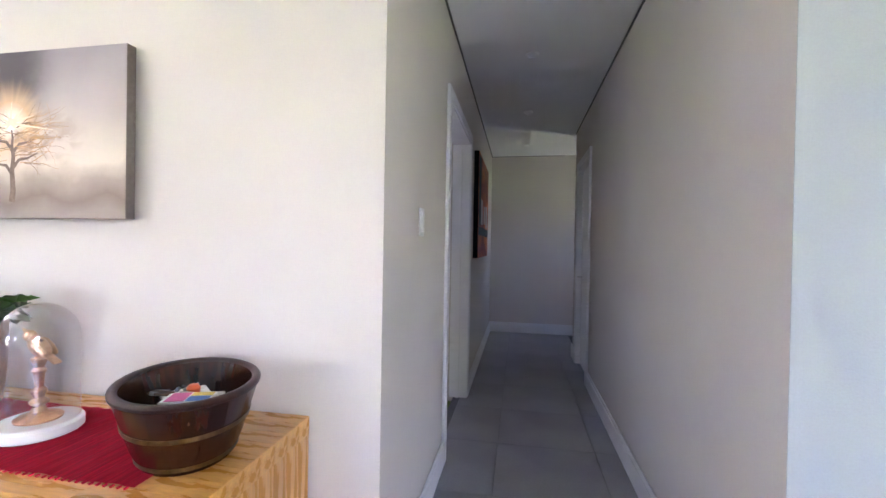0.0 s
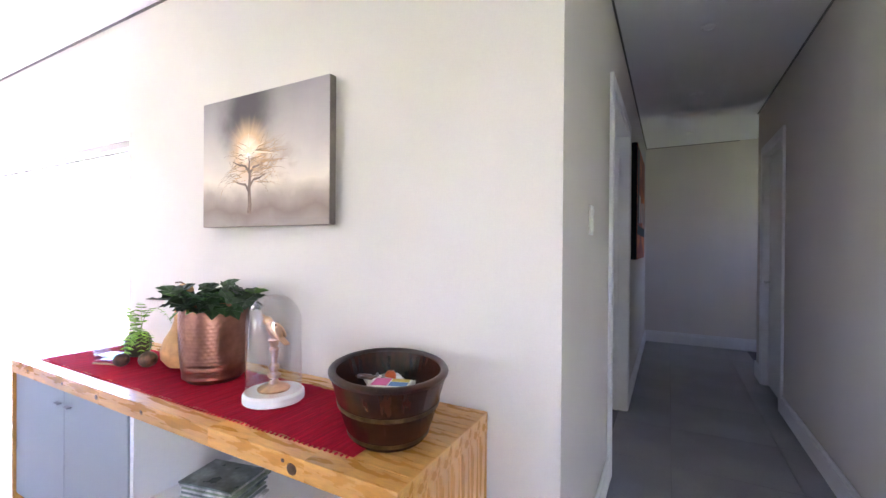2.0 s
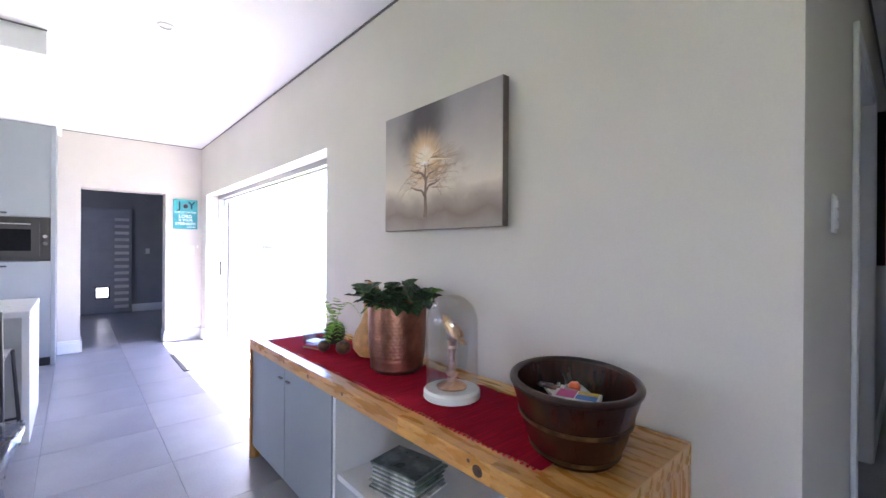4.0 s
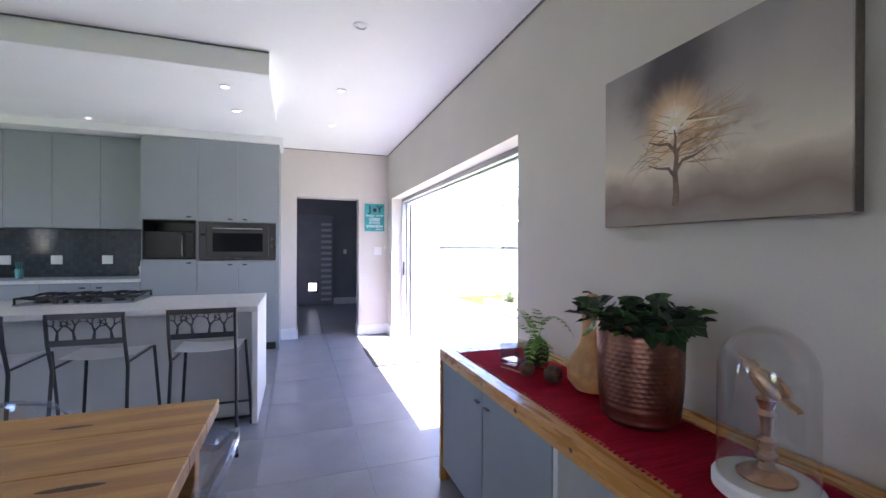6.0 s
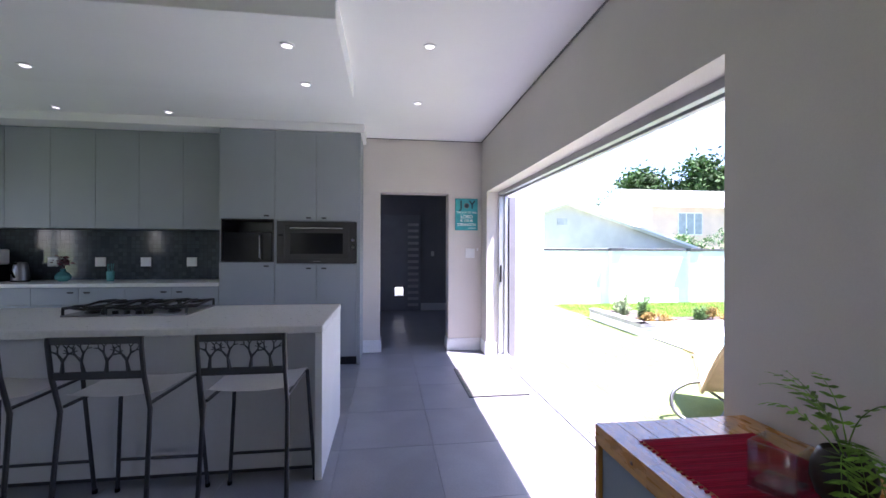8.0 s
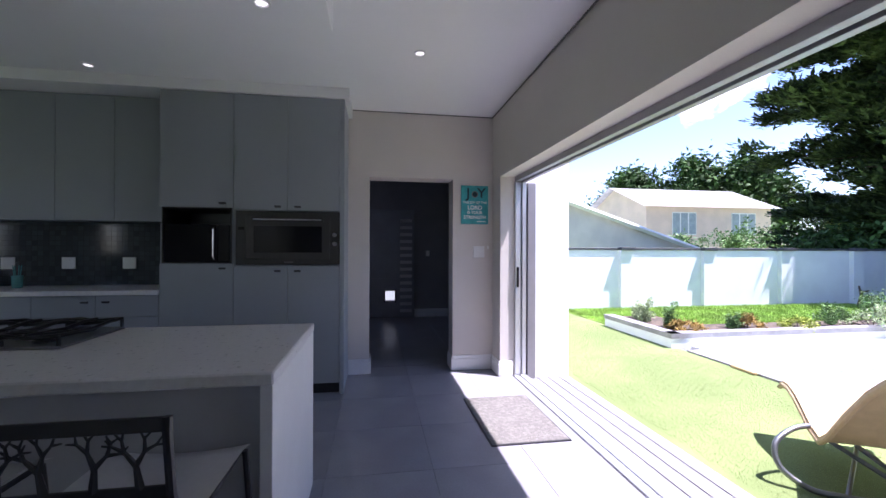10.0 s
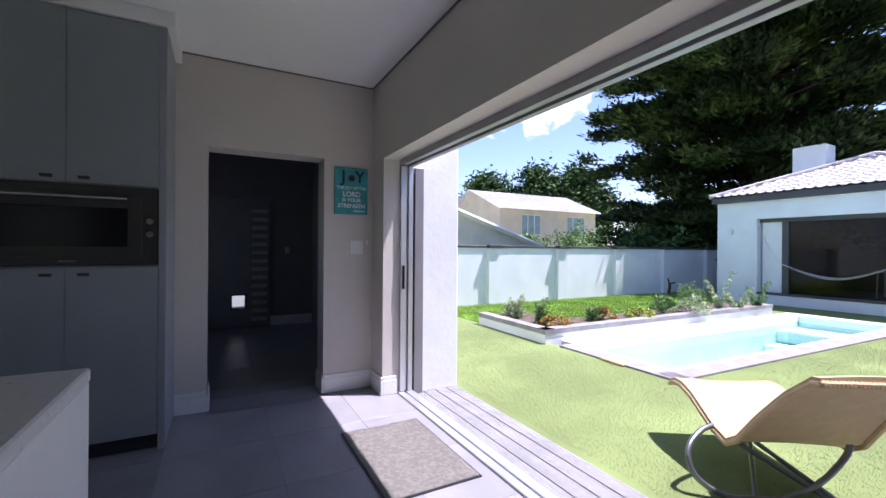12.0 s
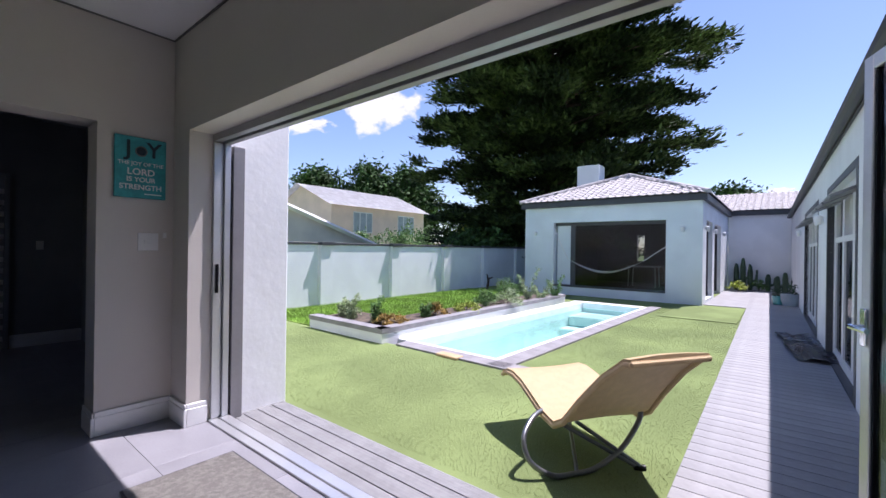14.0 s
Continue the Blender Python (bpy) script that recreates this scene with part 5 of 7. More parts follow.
part("stick", tube(bmesh.new(), [(-0.075, -0.004, 0), (0.0, 0.004, 0.001), (0.055, 0.002, 0.002)], 0.0045, 6, 0.003), M_GOURD, tw, smooth=True)

mz = thing("magazine_stack", (-1.07, 1.45, 0.3505), "stack of glossy magazines on the open shelf", "magazines", rz=12)
for k in range(14):
    c = [(0.66, 0.66, 0.64), (0.20, 0.25, 0.24), (0.72, 0.72, 0.70), (0.28, 0.36, 0.26)][k % 4]
    m_ = part("magazine", boxes((-0.12 + rr.uniform(-0.02, 0.02), 0.12 + rr.uniform(-0.02, 0.02), -0.09, 0.09 + rr.uniform(-0.015, 0.015), k * 0.0085, k * 0.0085 + 0.0075), bevel=0.001), material("magazine_cover", c, 0.3, vary=0.4, scale=11, fine=30), mz)

# ---- pictures ----
def canvas_material():
    m = bpy.data.materials.new("misty_sunrise_print")
    m.use_nodes = True
    t, p = m.node_tree, m.node_tree.nodes["Principled BSDF"]
    Nn, L = t.nodes.new, t.links.new
    co, sp = Nn("ShaderNodeTexCoord"), Nn("ShaderNodeSeparateXYZ")
    L(co.outputs["Object"], sp.inputs[0])
    ns = Nn("ShaderNodeTexNoise")
    ns.inputs["Scale"].default_value, ns.inputs["Detail"].default_value = 4.0, 5
    L(co.outputs["Object"], ns.inputs["Vector"])
    ad = Nn("ShaderNodeMath")
    ad.operation = "MULTIPLY_ADD"
    ad.inputs[1].default_value, ad.inputs[2].default_value = 0.20, -0.10
    L(ns.outputs[0], ad.inputs[0])
    zz = Nn("ShaderNodeMath")
    zz.operation = "ADD"
    L(sp.outputs[2], zz.inputs[0]), L(ad.outputs[0], zz.inputs[1])
    mr = Nn("ShaderNodeMapRange")
    mr.inputs[1].default_value, mr.inputs[2].default_value = -0.31, 0.31
    L(zz.outputs[0], mr.inputs[0])
    rp = Nn("ShaderNodeValToRGB")
    e = rp.color_ramp.elements
    e[0].position, e[0].color = 0.0, (0.34, 0.28, 0.24, 1)
    e[1].position, e[1].color = 1.0, (0.32, 0.29, 0.30, 1)
    for pos, col in ((0.10, (0.25, 0.19, 0.16, 1)), (0.22, (0.40, 0.32, 0.26, 1)), (0.34, (0.74, 0.64, 0.53, 1)), (0.52, (0.60, 0.53, 0.47, 1)), (0.75, (0.44, 0.39, 0.38, 1))):
        n_ = e.new(pos)
        n_.color = col
    L(mr.outputs[0], rp.inputs[0])
    sm, sr, sb = Nn("ShaderNodeVectorMath"), Nn("ShaderNodeMapRange"), Nn("ShaderNodeMix")
    sm.operation, sb.data_type = "DISTANCE", "RGBA"
    sm.inputs[1].default_value = (-0.10, -0.028, 0.25)
    sr.inputs[1].default_value, sr.inputs[2].default_value, sr.inputs[3].default_value, sr.inputs[4].default_value = 0.05, 0.29, 0.97, 0
    sr.interpolation_type = "SMOOTHSTEP"
    far, fr = Nn("ShaderNodeMath"), Nn("ShaderNodeMath")
    far.operation, fr.operation = "MULTIPLY_ADD", "ADD"
    far.inputs[1].default_value, far.inputs[2].default_value = 0.32, -0.16
    L(ns.outputs[0], far.inputs[0]), L(co.outputs["Object"], sm.inputs[0]), L(sm.outputs["Value"], fr.inputs[0]), L(far.outputs[0], fr.inputs[1]), L(fr.outputs[0], sr.inputs[0])
    sb.inputs[7].default_value = (0.075, 0.062, 0.072, 1)
    L(sr.outputs[0], sb.inputs[0]), L(rp.outputs[0], sb.inputs[6])
    ds = Nn("ShaderNodeVectorMath")
    ds.operation = "DISTANCE"
    ds.inputs[1].default_value = (-0.085, -0.028, 0.045)
    L(co.outputs["Object"], ds.inputs[0])
    hr = Nn("ShaderNodeMapRange")
    hr.inputs[1].default_value, hr.inputs[2].default_value, hr.inputs[3].default_value, hr.inputs[4].default_value = 0.028, 0.20, 1, 0
    hr.interpolation_type = "SMOOTHERSTEP"
    off, nrm, rays, stretch = Nn("ShaderNodeVectorMath"), Nn("ShaderNodeVectorMath"), Nn("ShaderNodeTexNoise"), Nn("ShaderNodeMath")
    off.operation, nrm.operation, stretch.operation = "SUBTRACT", "NORMALIZE", "MULTIPLY"
    off.inputs[1].default_value = (-0.085, -0.028, 0.045)
    rays.inputs["Scale"].default_value, rays.inputs["Detail"].default_value = 4.5, 4
    L(co.outputs["Object"], off.inputs[0]), L(off.outputs[0], nrm.inputs[0]), L(nrm.outputs[0], rays.inputs["Vector"])
    wide = Nn("ShaderNodeMapRange")
    wide.inputs[1].default_value, wide.inputs[2].default_value, wide.inputs[3].default_value, wide.inputs[4].default_value = 0.35, 0.65, 1.10, 0.95
    L(rays.outputs[0], wide.inputs[0]), L(ds.outputs["Value"], stretch.inputs[0]), L(wide.outputs[0], stretch.inputs[1])
    L(stretch.outputs[0], hr.inputs[0])
    mx = Nn("ShaderNodeMix")
    mx.data_type = "RGBA"
    mx.inputs[7].default_value = (0.82, 0.54, 0.30, 1)
    L(hr.outputs[0], mx.inputs[0]), L(sb.outputs[2], mx.inputs[6])
    h2 = Nn("ShaderNodeMapRange")
    h2.inputs[1].default_value, h2.inputs[2].default_value, h2.inputs[3].default_value, h2.inputs[4].default_value = 0.015, 0.085, 1, 0
    L(ds.outputs["Value"], h2.inputs[0])
    m2 = Nn("ShaderNodeMix")
    m2.data_type = "RGBA"
    m2.inputs[7].default_value = (0.95, 0.93, 0.88, 1)
    L(h2.outputs[0], m2.inputs[0]), L(mx.outputs[2], m2.inputs[6])
    crown, n2, band, amount, m3 = Nn("ShaderNodeMapRange"), Nn("ShaderNodeTexNoise"), Nn("ShaderNodeMapRange"), Nn("ShaderNodeMath"), Nn("ShaderNodeMix")
    crown.inputs[1].default_value, crown.inputs[2].default_value, crown.inputs[3].default_value, crown.inputs[4].default_value = 0.03, 0.20, 0.75, 0
    mp = Nn("ShaderNodeMapping")
    mp.inputs["Scale"].default_value = (0.8, 1, 1.6)
    L(co.outputs["Object"], mp.inputs[0]), L(mp.outputs[0], n2.inputs["Vector"])
    n2.inputs["Scale"].default_value, n2.inputs["Detail"].default_value, n2.inputs["Distortion"].default_value = 11, 6, 1.2
    band.inputs[1].default_value, band.inputs[2].default_value = 0.44, 0.62
    amount.operation, m3.data_type = "MULTIPLY", "RGBA"
    m3.inputs[7].default_value = (0.25, 0.13, 0.06, 1)
    oval, spread = Nn("ShaderNodeVectorMath"), Nn("ShaderNodeVectorMath")
    oval.operation, spread.operation = "MULTIPLY", "DISTANCE"
    oval.inputs[1].default_value, spread.inputs[1].default_value = (0.72, 1, 1.35), (0.0, -0.028, -0.02)
    L(co.outputs["Object"], oval.inputs[0]), L(oval.outputs[0], spread.inputs[0])
    L(spread.outputs["Value"], crown.inputs[0]), L(n2.outputs[0], band.inputs[0]), L(crown.outputs[0], amount.inputs[0]), L(band.outputs[0], amount.inputs[1])
    L(amount.outputs[0], m3.inputs[0]), L(m2.outputs[2], m3.inputs[6])
    L(m3.outputs[2], p.inputs["Base Color"])
    p.inputs["Roughness"].default_value = 0.7
    return m


pt = thing("canvas_picture", (-1.28, 1.79, 1.753), "canvas print of a bare tree against a misty sunrise", "picture")
part("canvas", boxes((-0.44, 0.436, -0.028, 0.008, -0.318, 0.318), bevel=0.003), canvas_material(), pt)
part("batten", boxes((-0.36, 0.36, 0.0085, 0.0395, -0.24, 0.24)), M_TRIM, pt)
part("canvas_edge", boxes((0.4365, 0.4385, -0.027, 0.008, -0.316, 0.316)), material("grey_canvas_edge", (0.16, 0.13, 0.11), 0.8, vary=0.15), pt)
r3 = random.Random(21)


def painted_stroke(bm, pts, w0, w1, lift):
    """Flat tapered brush stroke lying on the face of the canvas."""
    prev = None
    for i, (x, z) in enumerate(pts):
        x0, z0 = pts[max(0, i - 1)]
        x1, z1 = pts[min(len(pts) - 1, i + 1)]
        d = math.hypot(x1 - x0, z1 - z0) or 1
        w = w0 + (w1 - w0) * i / (len(pts) - 1)
        nx, nz = -(z1 - z0) / d * w, (x1 - x0) / d * w
        pair = [bm.verts.new((x + nx, -0.0284 - lift, z + nz)), bm.verts.new((x - nx, -0.0284 - lift, z - nz))]
        if prev:
            bm.faces.new((prev[0], prev[1], pair[1], pair[0]))
        prev = pair


tr_ = bmesh.new()
painted_stroke(tr_, [(-0.076, -0.255), (-0.07, -0.21), (-0.076, -0.14), (-0.07, -0.08), (-0.078, -0.04), (-0.074, -0.01), (-0.080, 0.02)], 0.015, 0.003, 0.0006)
for sd, z in ((-1, -0.12), (1, -0.10), (1, -0.04), (-1, -0.03)):
    painted_stroke(tr_, [(-0.075, z - 0.03), (-0.075 + sd * 0.03, z + 0.005), (-0.075 + sd * 0.075, z + 0.012), (-0.075 + sd * 0.12, z + 0.03)], 0.008, 0.002, 0.0004)
part("painted_trunk", tr_, material("dark_trunk_print", (0.19, 0.13, 0.10), 0.7, vary=0.3, scale=6), pt)
for nm, col, n, wd, seed in (("brown_branch_print", (0.33, 0.21, 0.125), 30, 0.0018, 1), ("amber_branch_print", (0.50, 0.29, 0.13), 36, 0.0016, 2)):
    bm = bmesh.new()
    r3.seed(seed)
    for k in range(n):
        sd = r3.choice((-1, 1, 1))
        x, z, a = -0.075 + sd * r3.uniform(0, 0.10), r3.uniform(-0.12, 0.07), r3.uniform(-0.25, 0.55)
        pts = []
        bend = r3.uniform(-0.22, 0.12)
        for i in range(r3.randint(5, 10)):
            pts.append((x, z))
            x, z = x + sd * math.cos(a) * 0.021, z + math.sin(a) * 0.021
            a += bend + r3.uniform(-0.35, 0.35)
            if abs(x) > 0.40 or abs(z) > 0.27:
                break
        if len(pts) > 2:
            painted_stroke(bm, pts, wd * r3.uniform(0.6, 1.3), wd * 0.25, 0.0002 + 0.000008 * k + 0.0003 * (seed - 1))
    tagged(part("painted_branch", bm, material(nm, col, 0.7, vary=0.3, scale=6), pt), kind="stuff")

ry_ = bmesh.new()
for a, l in ((0.25, 0.11), (0.75, 0.08), (1.5, 0.085), (2.0, 0.06), (2.7, 0.09), (3.3, 0.08), (3.9, 0.06), (-0.15, 0.20), (0.5, 0.07), (-0.6, 0.06)):
    painted_stroke(ry_, [(-0.085, 0.045), (-0.085 + math.cos(a) * l * 0.5, 0.045 + math.sin(a) * l * 0.5), (-0.085 + math.cos(a) * l, 0.045 + math.sin(a) * l)], 0.006, 0.0006, 0.0009 + 0.00002 * a)
tagged(part("painted_ray", ry_, material("pale_gold_ray_print", (0.88, 0.76, 0.58), 0.7, vary=0.05), pt), kind="stuff")

rp2 = thing("red_picture", (0.112, 5.2, 1.77), "red and black abstract canvas on the corridor wall", "picture")
part("canvas", boxes((0, 0.05, -0.62, 0.62, -0.53, 0.53), bevel=0.003), material("red_orange_paint", (0.52, 0.025, 0.012), 0.5, vary=0.4, scale=3, second=(0.75, 0.2, 0.03), stretch=(1, 0.6, 2)), rp2)
part("canvas_edge", boxes((0, 0.049, -0.625, -0.6205, -0.528, 0.528)), M_BLACK, rp2)
part("paint_block", boxes((0.0505, 0.052, -0.35, -0.16, -0.18, 0.08), (0.0505, 0.052, -0.02, 0.14, -0.16, 0.04), (0.0505, 0.052, 0.24, 0.42, -0.2, 0.06)), material("white_paint_patch", (0.62, 0.6, 0.58), 0.6, vary=0.1), rp2, "white painted patches")
part("paint_block", boxes((0.0505, 0.0515, -0.6, 0.6, -0.30, -0.21), (0.0505, 0.0515, -0.6, -0.36, -0.2, 0.5)), M_INK, rp2, "dark painted bands")


# turquoise sign with lettering
def lettering(body, size, at, parent, mat, bold=0.0):
    cu = bpy.data.curves.new("letters", "FONT")
    cu.body, cu.size, cu.align_x, cu.align_y, cu.extrude, cu.offset = body, size, "CENTER", "CENTER", 0.0008, bold
    tmp = bpy.data.objects.new("letters", cu)
    scene.collection.objects.link(tmp)
    me = bpy.data.meshes.new_from_object(tmp.evaluated_get(bpy.context.evaluated_depsgraph_get()))
    bpy.data.objects.remove(tmp)
    me.materials.clear()
    me.materials.append(mat)
    o = new("letters", me)
    o.parent = parent
    o.matrix_basis = Matrix.Translation(at) @ Matrix(((0, 0, 1, 0), (1, 0, 0, 0), (0, 1, 0, 0), (0, 0, 0, 1)))
    return o


sg = thing("wall_sign", (W + 0.002, 1.62, 1.812), "turquoise wooden sign with white verse lettering", "sign")
part("board", boxes((0, 0.022, -0.152, 0.152, -0.212, 0.212), bevel=0.003), M_TEAL, sg)
LX = 0.0232
lettering("J", 0.15, (LX, -0.075, 0.125), sg, M_INK, 0.002)
lettering("Y", 0.15, (LX, 0.075, 0.125), sg, M_INK, 0.002)
part("letter_disc", tube(bmesh.new(), [(0.0224, 0.0, 0.115), (0.0245, 0.0, 0.115)], 0.028, 20), M_INK, sg)
part("letter_wreath", lathe(bmesh.new(), [(0.028, 0), (0.034, 0.001), (0.037, 0)], 16, at=(0, 0, 0), closed=False), M_GAP, sg).matrix_basis = Matrix.Translation((0.0226, 0.0, 0.115)) @ Matrix.Rotation(radians(90), 4, "Y")
for body, size, z, b in (("THE JOY OF THE", 0.036, 0.025, 0.0006), ("LORD", 0.062, -0.032, 0.0015), ("IS YOUR", 0.046, -0.085, 0.001), ("STRENGTH", 0.05, -0.138, 0.0012)):
    lettering(body, size, (LX, 0, z), sg, M_WHITE, b)
part("small_print", boxes((0.0223, 0.0232, 0.02, 0.125, -0.186, -0.178)), M_WHITE, sg)

dmx = thing("doormat", (-5.35, 1.595, 0.0005), "rectangular grey coir doormat on the tiles", "doormat", rz=0)
bm = bmesh.new()
nx, ny = 44, 28
g = [[bm.verts.new((-0.44 + 0.88 * i / nx, -0.275 + 0.55 * j / ny, 0.011 + 0.0025 * noise.noise(Vector((i * 0.9, j * 0.9, 0))))) for j in range(ny + 1)] for i in range(nx + 1)]
for i in range(nx):
    for j in range(ny):
        bm.faces.new((g[i][j], g[i + 1][j], g[i + 1][j + 1], g[i][j + 1]))
bmesh.ops.solidify(bm, geom=bm.faces[:], thickness=0.009)
part("mat_body", bm, M_MAT, dmx)
part("edge_binding", boxes((-0.45, -0.441, -0.285, 0.285, 0.0, 0.008), (0.441, 0.45, -0.285, 0.285, 0.0, 0.008), (-0.4405, 0.4405, -0.285, -0.276, 0, 0.008), (-0.4405, 0.4405, 0.276, 0.285, 0, 0.008)), M_DKSTEEL, dmx, "dark rubber edge")

# ---- garden ----
GZ = -0.045
POOL = Matrix.Translation((-6.41, 7.97, 0)) @ Matrix.Rotation(radians(-1.5), 4, "Z")
PW, PL = 0.98, 3.30              # half width and half length to the outside of the coping


def ring(bm, inner, outer, z):
    a = [bm.verts.new((*p, z)) for p in inner]
    b = [bm.verts.new((*p, z)) for p in outer]
    for k in range(4):
        bm.faces.new((a[k], a[(k + 1) % 4], b[(k + 1) % 4], b[k]))
    return a, b


def pool_rect(w, l):
    return [tuple((POOL @ Vector((x, y, 0))).xy) for x, y in ((-w, -l), (w, -l), (w, l), (-w, l))]


bm = bmesh.new()
a, b = ring(bm, pool_rect(PW - 0.03, PL - 0.03), [(-11.3, 2.2), (-3.0, 2.2), (-3.0, 12.7), (-11.3, 12.7)], GZ)
far = [bm.verts.new((x, y, GZ)) for x, y in ((-500, -500), (500, -500), (500, 500), (-500, 500))]
for k in range(4):
    bm.faces.new((b[k], b[(k + 1) % 4], far[(k + 1) % 4], far[k]))
structure("ground", bm, M_TURF, "pale green artificial turf lawn", "lawn")
structure("lawn_patch", boxes((-11.2, -8.0, 4.72, 12.6, -0.2, GZ + 0.012)), M_LAWN, "brighter mown grass beside the boundary wall", "lawn")
rng = np.random.default_rng(7)


def grass(name, n, x0, x1, y0, y1, z, size, mat, label, keep=lambda x, y: True):
    p = rng.uniform((x0, y0, 0), (x1, y1, 0), (n, 3))
    q = np.linalg.inv(np.array(POOL))
    u = p @ q[:3, :3].T + q[:3, 3]
    p = p[~((abs(u[:, 0]) < PW + 0.01) & (abs(u[:, 1]) < PL + 0.01))]
    p = p[[keep(x, y) for x, y, _ in p]]
    p[:, 2] = z
    d = rng.normal(size=p.shape) * (0.45, 0.45, 0) + (0, 0, 1)
    s = rng.normal(size=p.shape) * (1, 1, 0)
    s /= np.linalg.norm(s, axis=1, keepdims=True)
    k = size * rng.uniform(0.6, 1.3, (len(p), 1))
    v = np.stack([p - s * 0.0022 * size / 0.02, p + s * 0.0022 * size / 0.02, p + d * k], 1)
    me = bpy.data.meshes.new(name)
    me.from_pydata(v.reshape(-1, 3).tolist(), [], np.arange(len(p) * 3).reshape(-1, 3).tolist())
    me.materials.append(mat)
    tagged(new(name, me), label, "grass", kind="stuff")


M_BLADE = material("turf_blade", (0.28, 0.34, 0.148), 0.6, vary=0.1, scale=2, island=0.16, spec=0.2)
M_BLADE2 = material("lawn_blade", (0.25, 0.41, 0.07), 0.6, vary=0.2, scale=2, island=0.4, spec=0.2)
structure("turf_offcut", boxes((-5.10, -3.80, 10.12, 12.7, -0.2, GZ + 0.011)), M_TURF, "separate piece of turf laid with a visible seam", "lawn")
grass("turf_blades", 360000, -9.9, -3.66, 2.66, 12.7, GZ, 0.0105, M_BLADE, "short artificial grass blades", lambda x, y: x > -7.2 or y < 4.66)
grass("lawn_blades", 46000, -11.15, -8.2, 4.74, 12.0, GZ + 0.012, 0.05, M_BLADE2, "thin green lawn blades", lambda x, y: x < -9.22 or y > 6.0)

# decking; the bedroom wing and its path stand about a degree off the main house
WING = Matrix.Translation((-2.62, 2.2, 0)) @ Matrix.Rotation(radians(0.95), 4, "Z") @ Matrix.Translation((2.62, -2.2, 0))
deck = structure("deck_path", boxes((-3.62, -2.55, 2.47, 19.2, -0.2, -0.055)), M_GROOVE, "grey composite deck path beside the bedrooms", "deck")
board = finish("deck_board", boxes((-0.54, 0.54, -0.066, 0.066, -0.05, -0.022), bevel=0.002), M_DECK)
pieces("deck_board", board, [(-3.08, 2.545 + k * 0.138, 0) for k in range(120)], deck)
deck.matrix_world = WING
deck2 = structure("deck_strip", boxes((-6.42, -2.63, 2.112, 2.635, -0.2, -0.055)), M_GROOVE, "grey grooved deck strip along the threshold", "deck")
bm = bmesh.new()
for k in range(9):
    box(bm, -1.89, 1.89, -0.054 + k * 0.012, -0.045 + k * 0.012, -0.026, -0.022)
box(bm, -1.89, 1.89, -0.055, 0.056, -0.05, -0.0262)
pieces("deck_board", finish("deck_board", bm, M_DECK), [(-4.53, 2.17 + k * 0.118, 0) for k in range(4)], deck2)
structure("paving", boxes((-4.675, -3.79, 12.95, 19.19, -0.2, -0.03)), M_DECK, "grey paving beside the garden room", "paving")

# pool
pool = thing("swimming_pool", (0, 0, 0), "rectangular white swimming pool with clear turquoise water", "swimming pool")
pool.matrix_world = POOL
pool["kind"] = "structure"
IWp, ILp = PW - 0.30, PL - 0.30
cop = finish("coping_stone", boxes((-0.12, 0.12, -0.245, 0.245, -0.12, -0.02), bevel=0.004), M_COPING)
spots = [(s * (PW - 0.12), -PL + 0.26 + k * 0.487, 0) for s in (1,) for k in range(14)]
spots += [Matrix.Translation((-PW + 0.49 + k * 0.49, -PL + 0.12, 0)) @ Matrix.Rotation(radians(90), 4, "Z") for k in range(4)]
pieces("coping_stone", cop, spots, pool)
part("pool_edge", boxes((-PW, -IWp, -PL + 0.24, PL, -0.14, -0.015), (IWp, PW - 0.242, -PL + 0.24, PL, -0.14, -0.018), (-IWp, IWp, -PL + 0.24, -ILp, -0.14, -0.018), (-IWp, IWp, ILp, PL, -0.14, -0.012), bevel=0.006), M_POOLW, pool, "white pool edge")
part("shell", boxes((-IWp - 0.06, -IWp, -ILp, ILp, -1.05, -0.141), (IWp, IWp + 0.06, -ILp, ILp, -1.05, -0.141), (-IWp, IWp, -ILp - 0.06, -ILp, -1.05, -0.141), (-IWp, IWp, ILp, ILp + 0.06, -1.05, -0.141), (-IWp, IWp, -ILp, ILp, -1.10, -0.95)), M_POOL, pool, "pale turquoise pool shell")
for k in range(3):
    part("pool_step", boxes((-IWp + 0.002, IWp - 0.002, ILp - 1.75 + k * 0.45, ILp - 0.002, -0.949 + 0.235 * k, -0.715 + 0.235 * k), bevel=0.02), M_POOL, pool, "white underwater step")
wb = bmesh.new()
nx, ny = 24, 80
g = [[wb.verts.new((-IWp + 2 * IWp * i / nx, -ILp + 2 * ILp * j / ny, -0.155 + 0.004 * noise.noise(Vector((i * 0.5, j * 0.5, 3))))) for j in range(ny + 1)] for i in range(nx + 1)]
for i in range(nx):
    for j in range(ny):
        wb.faces.new((g[i][j], g[i + 1][j], g[i + 1][j + 1], g[i][j + 1]))
wat = part("water", wb, G_WATER, pool, "clear rippled pool water", True)
wat.visible_shadow = False
ob = thing("wooden_block", (-6.31, 4.70, GZ), "flat yellowish board lying beside the pool", "board", rz=-4)
part("board", boxes((-0.17, 0.17, -0.07, 0.07, 0.0, 0.035), bevel=0.008), M_WICKER, ob)

# planter bed
pb = thing("planter_bed", (0, 0, 0), "low white raised flower bed with grey coping", "planter")
PA, PB, PC = Vector((-9.20, 4.66)), Vector((-7.43, 4.62)), Vector((-7.45, 10.95))


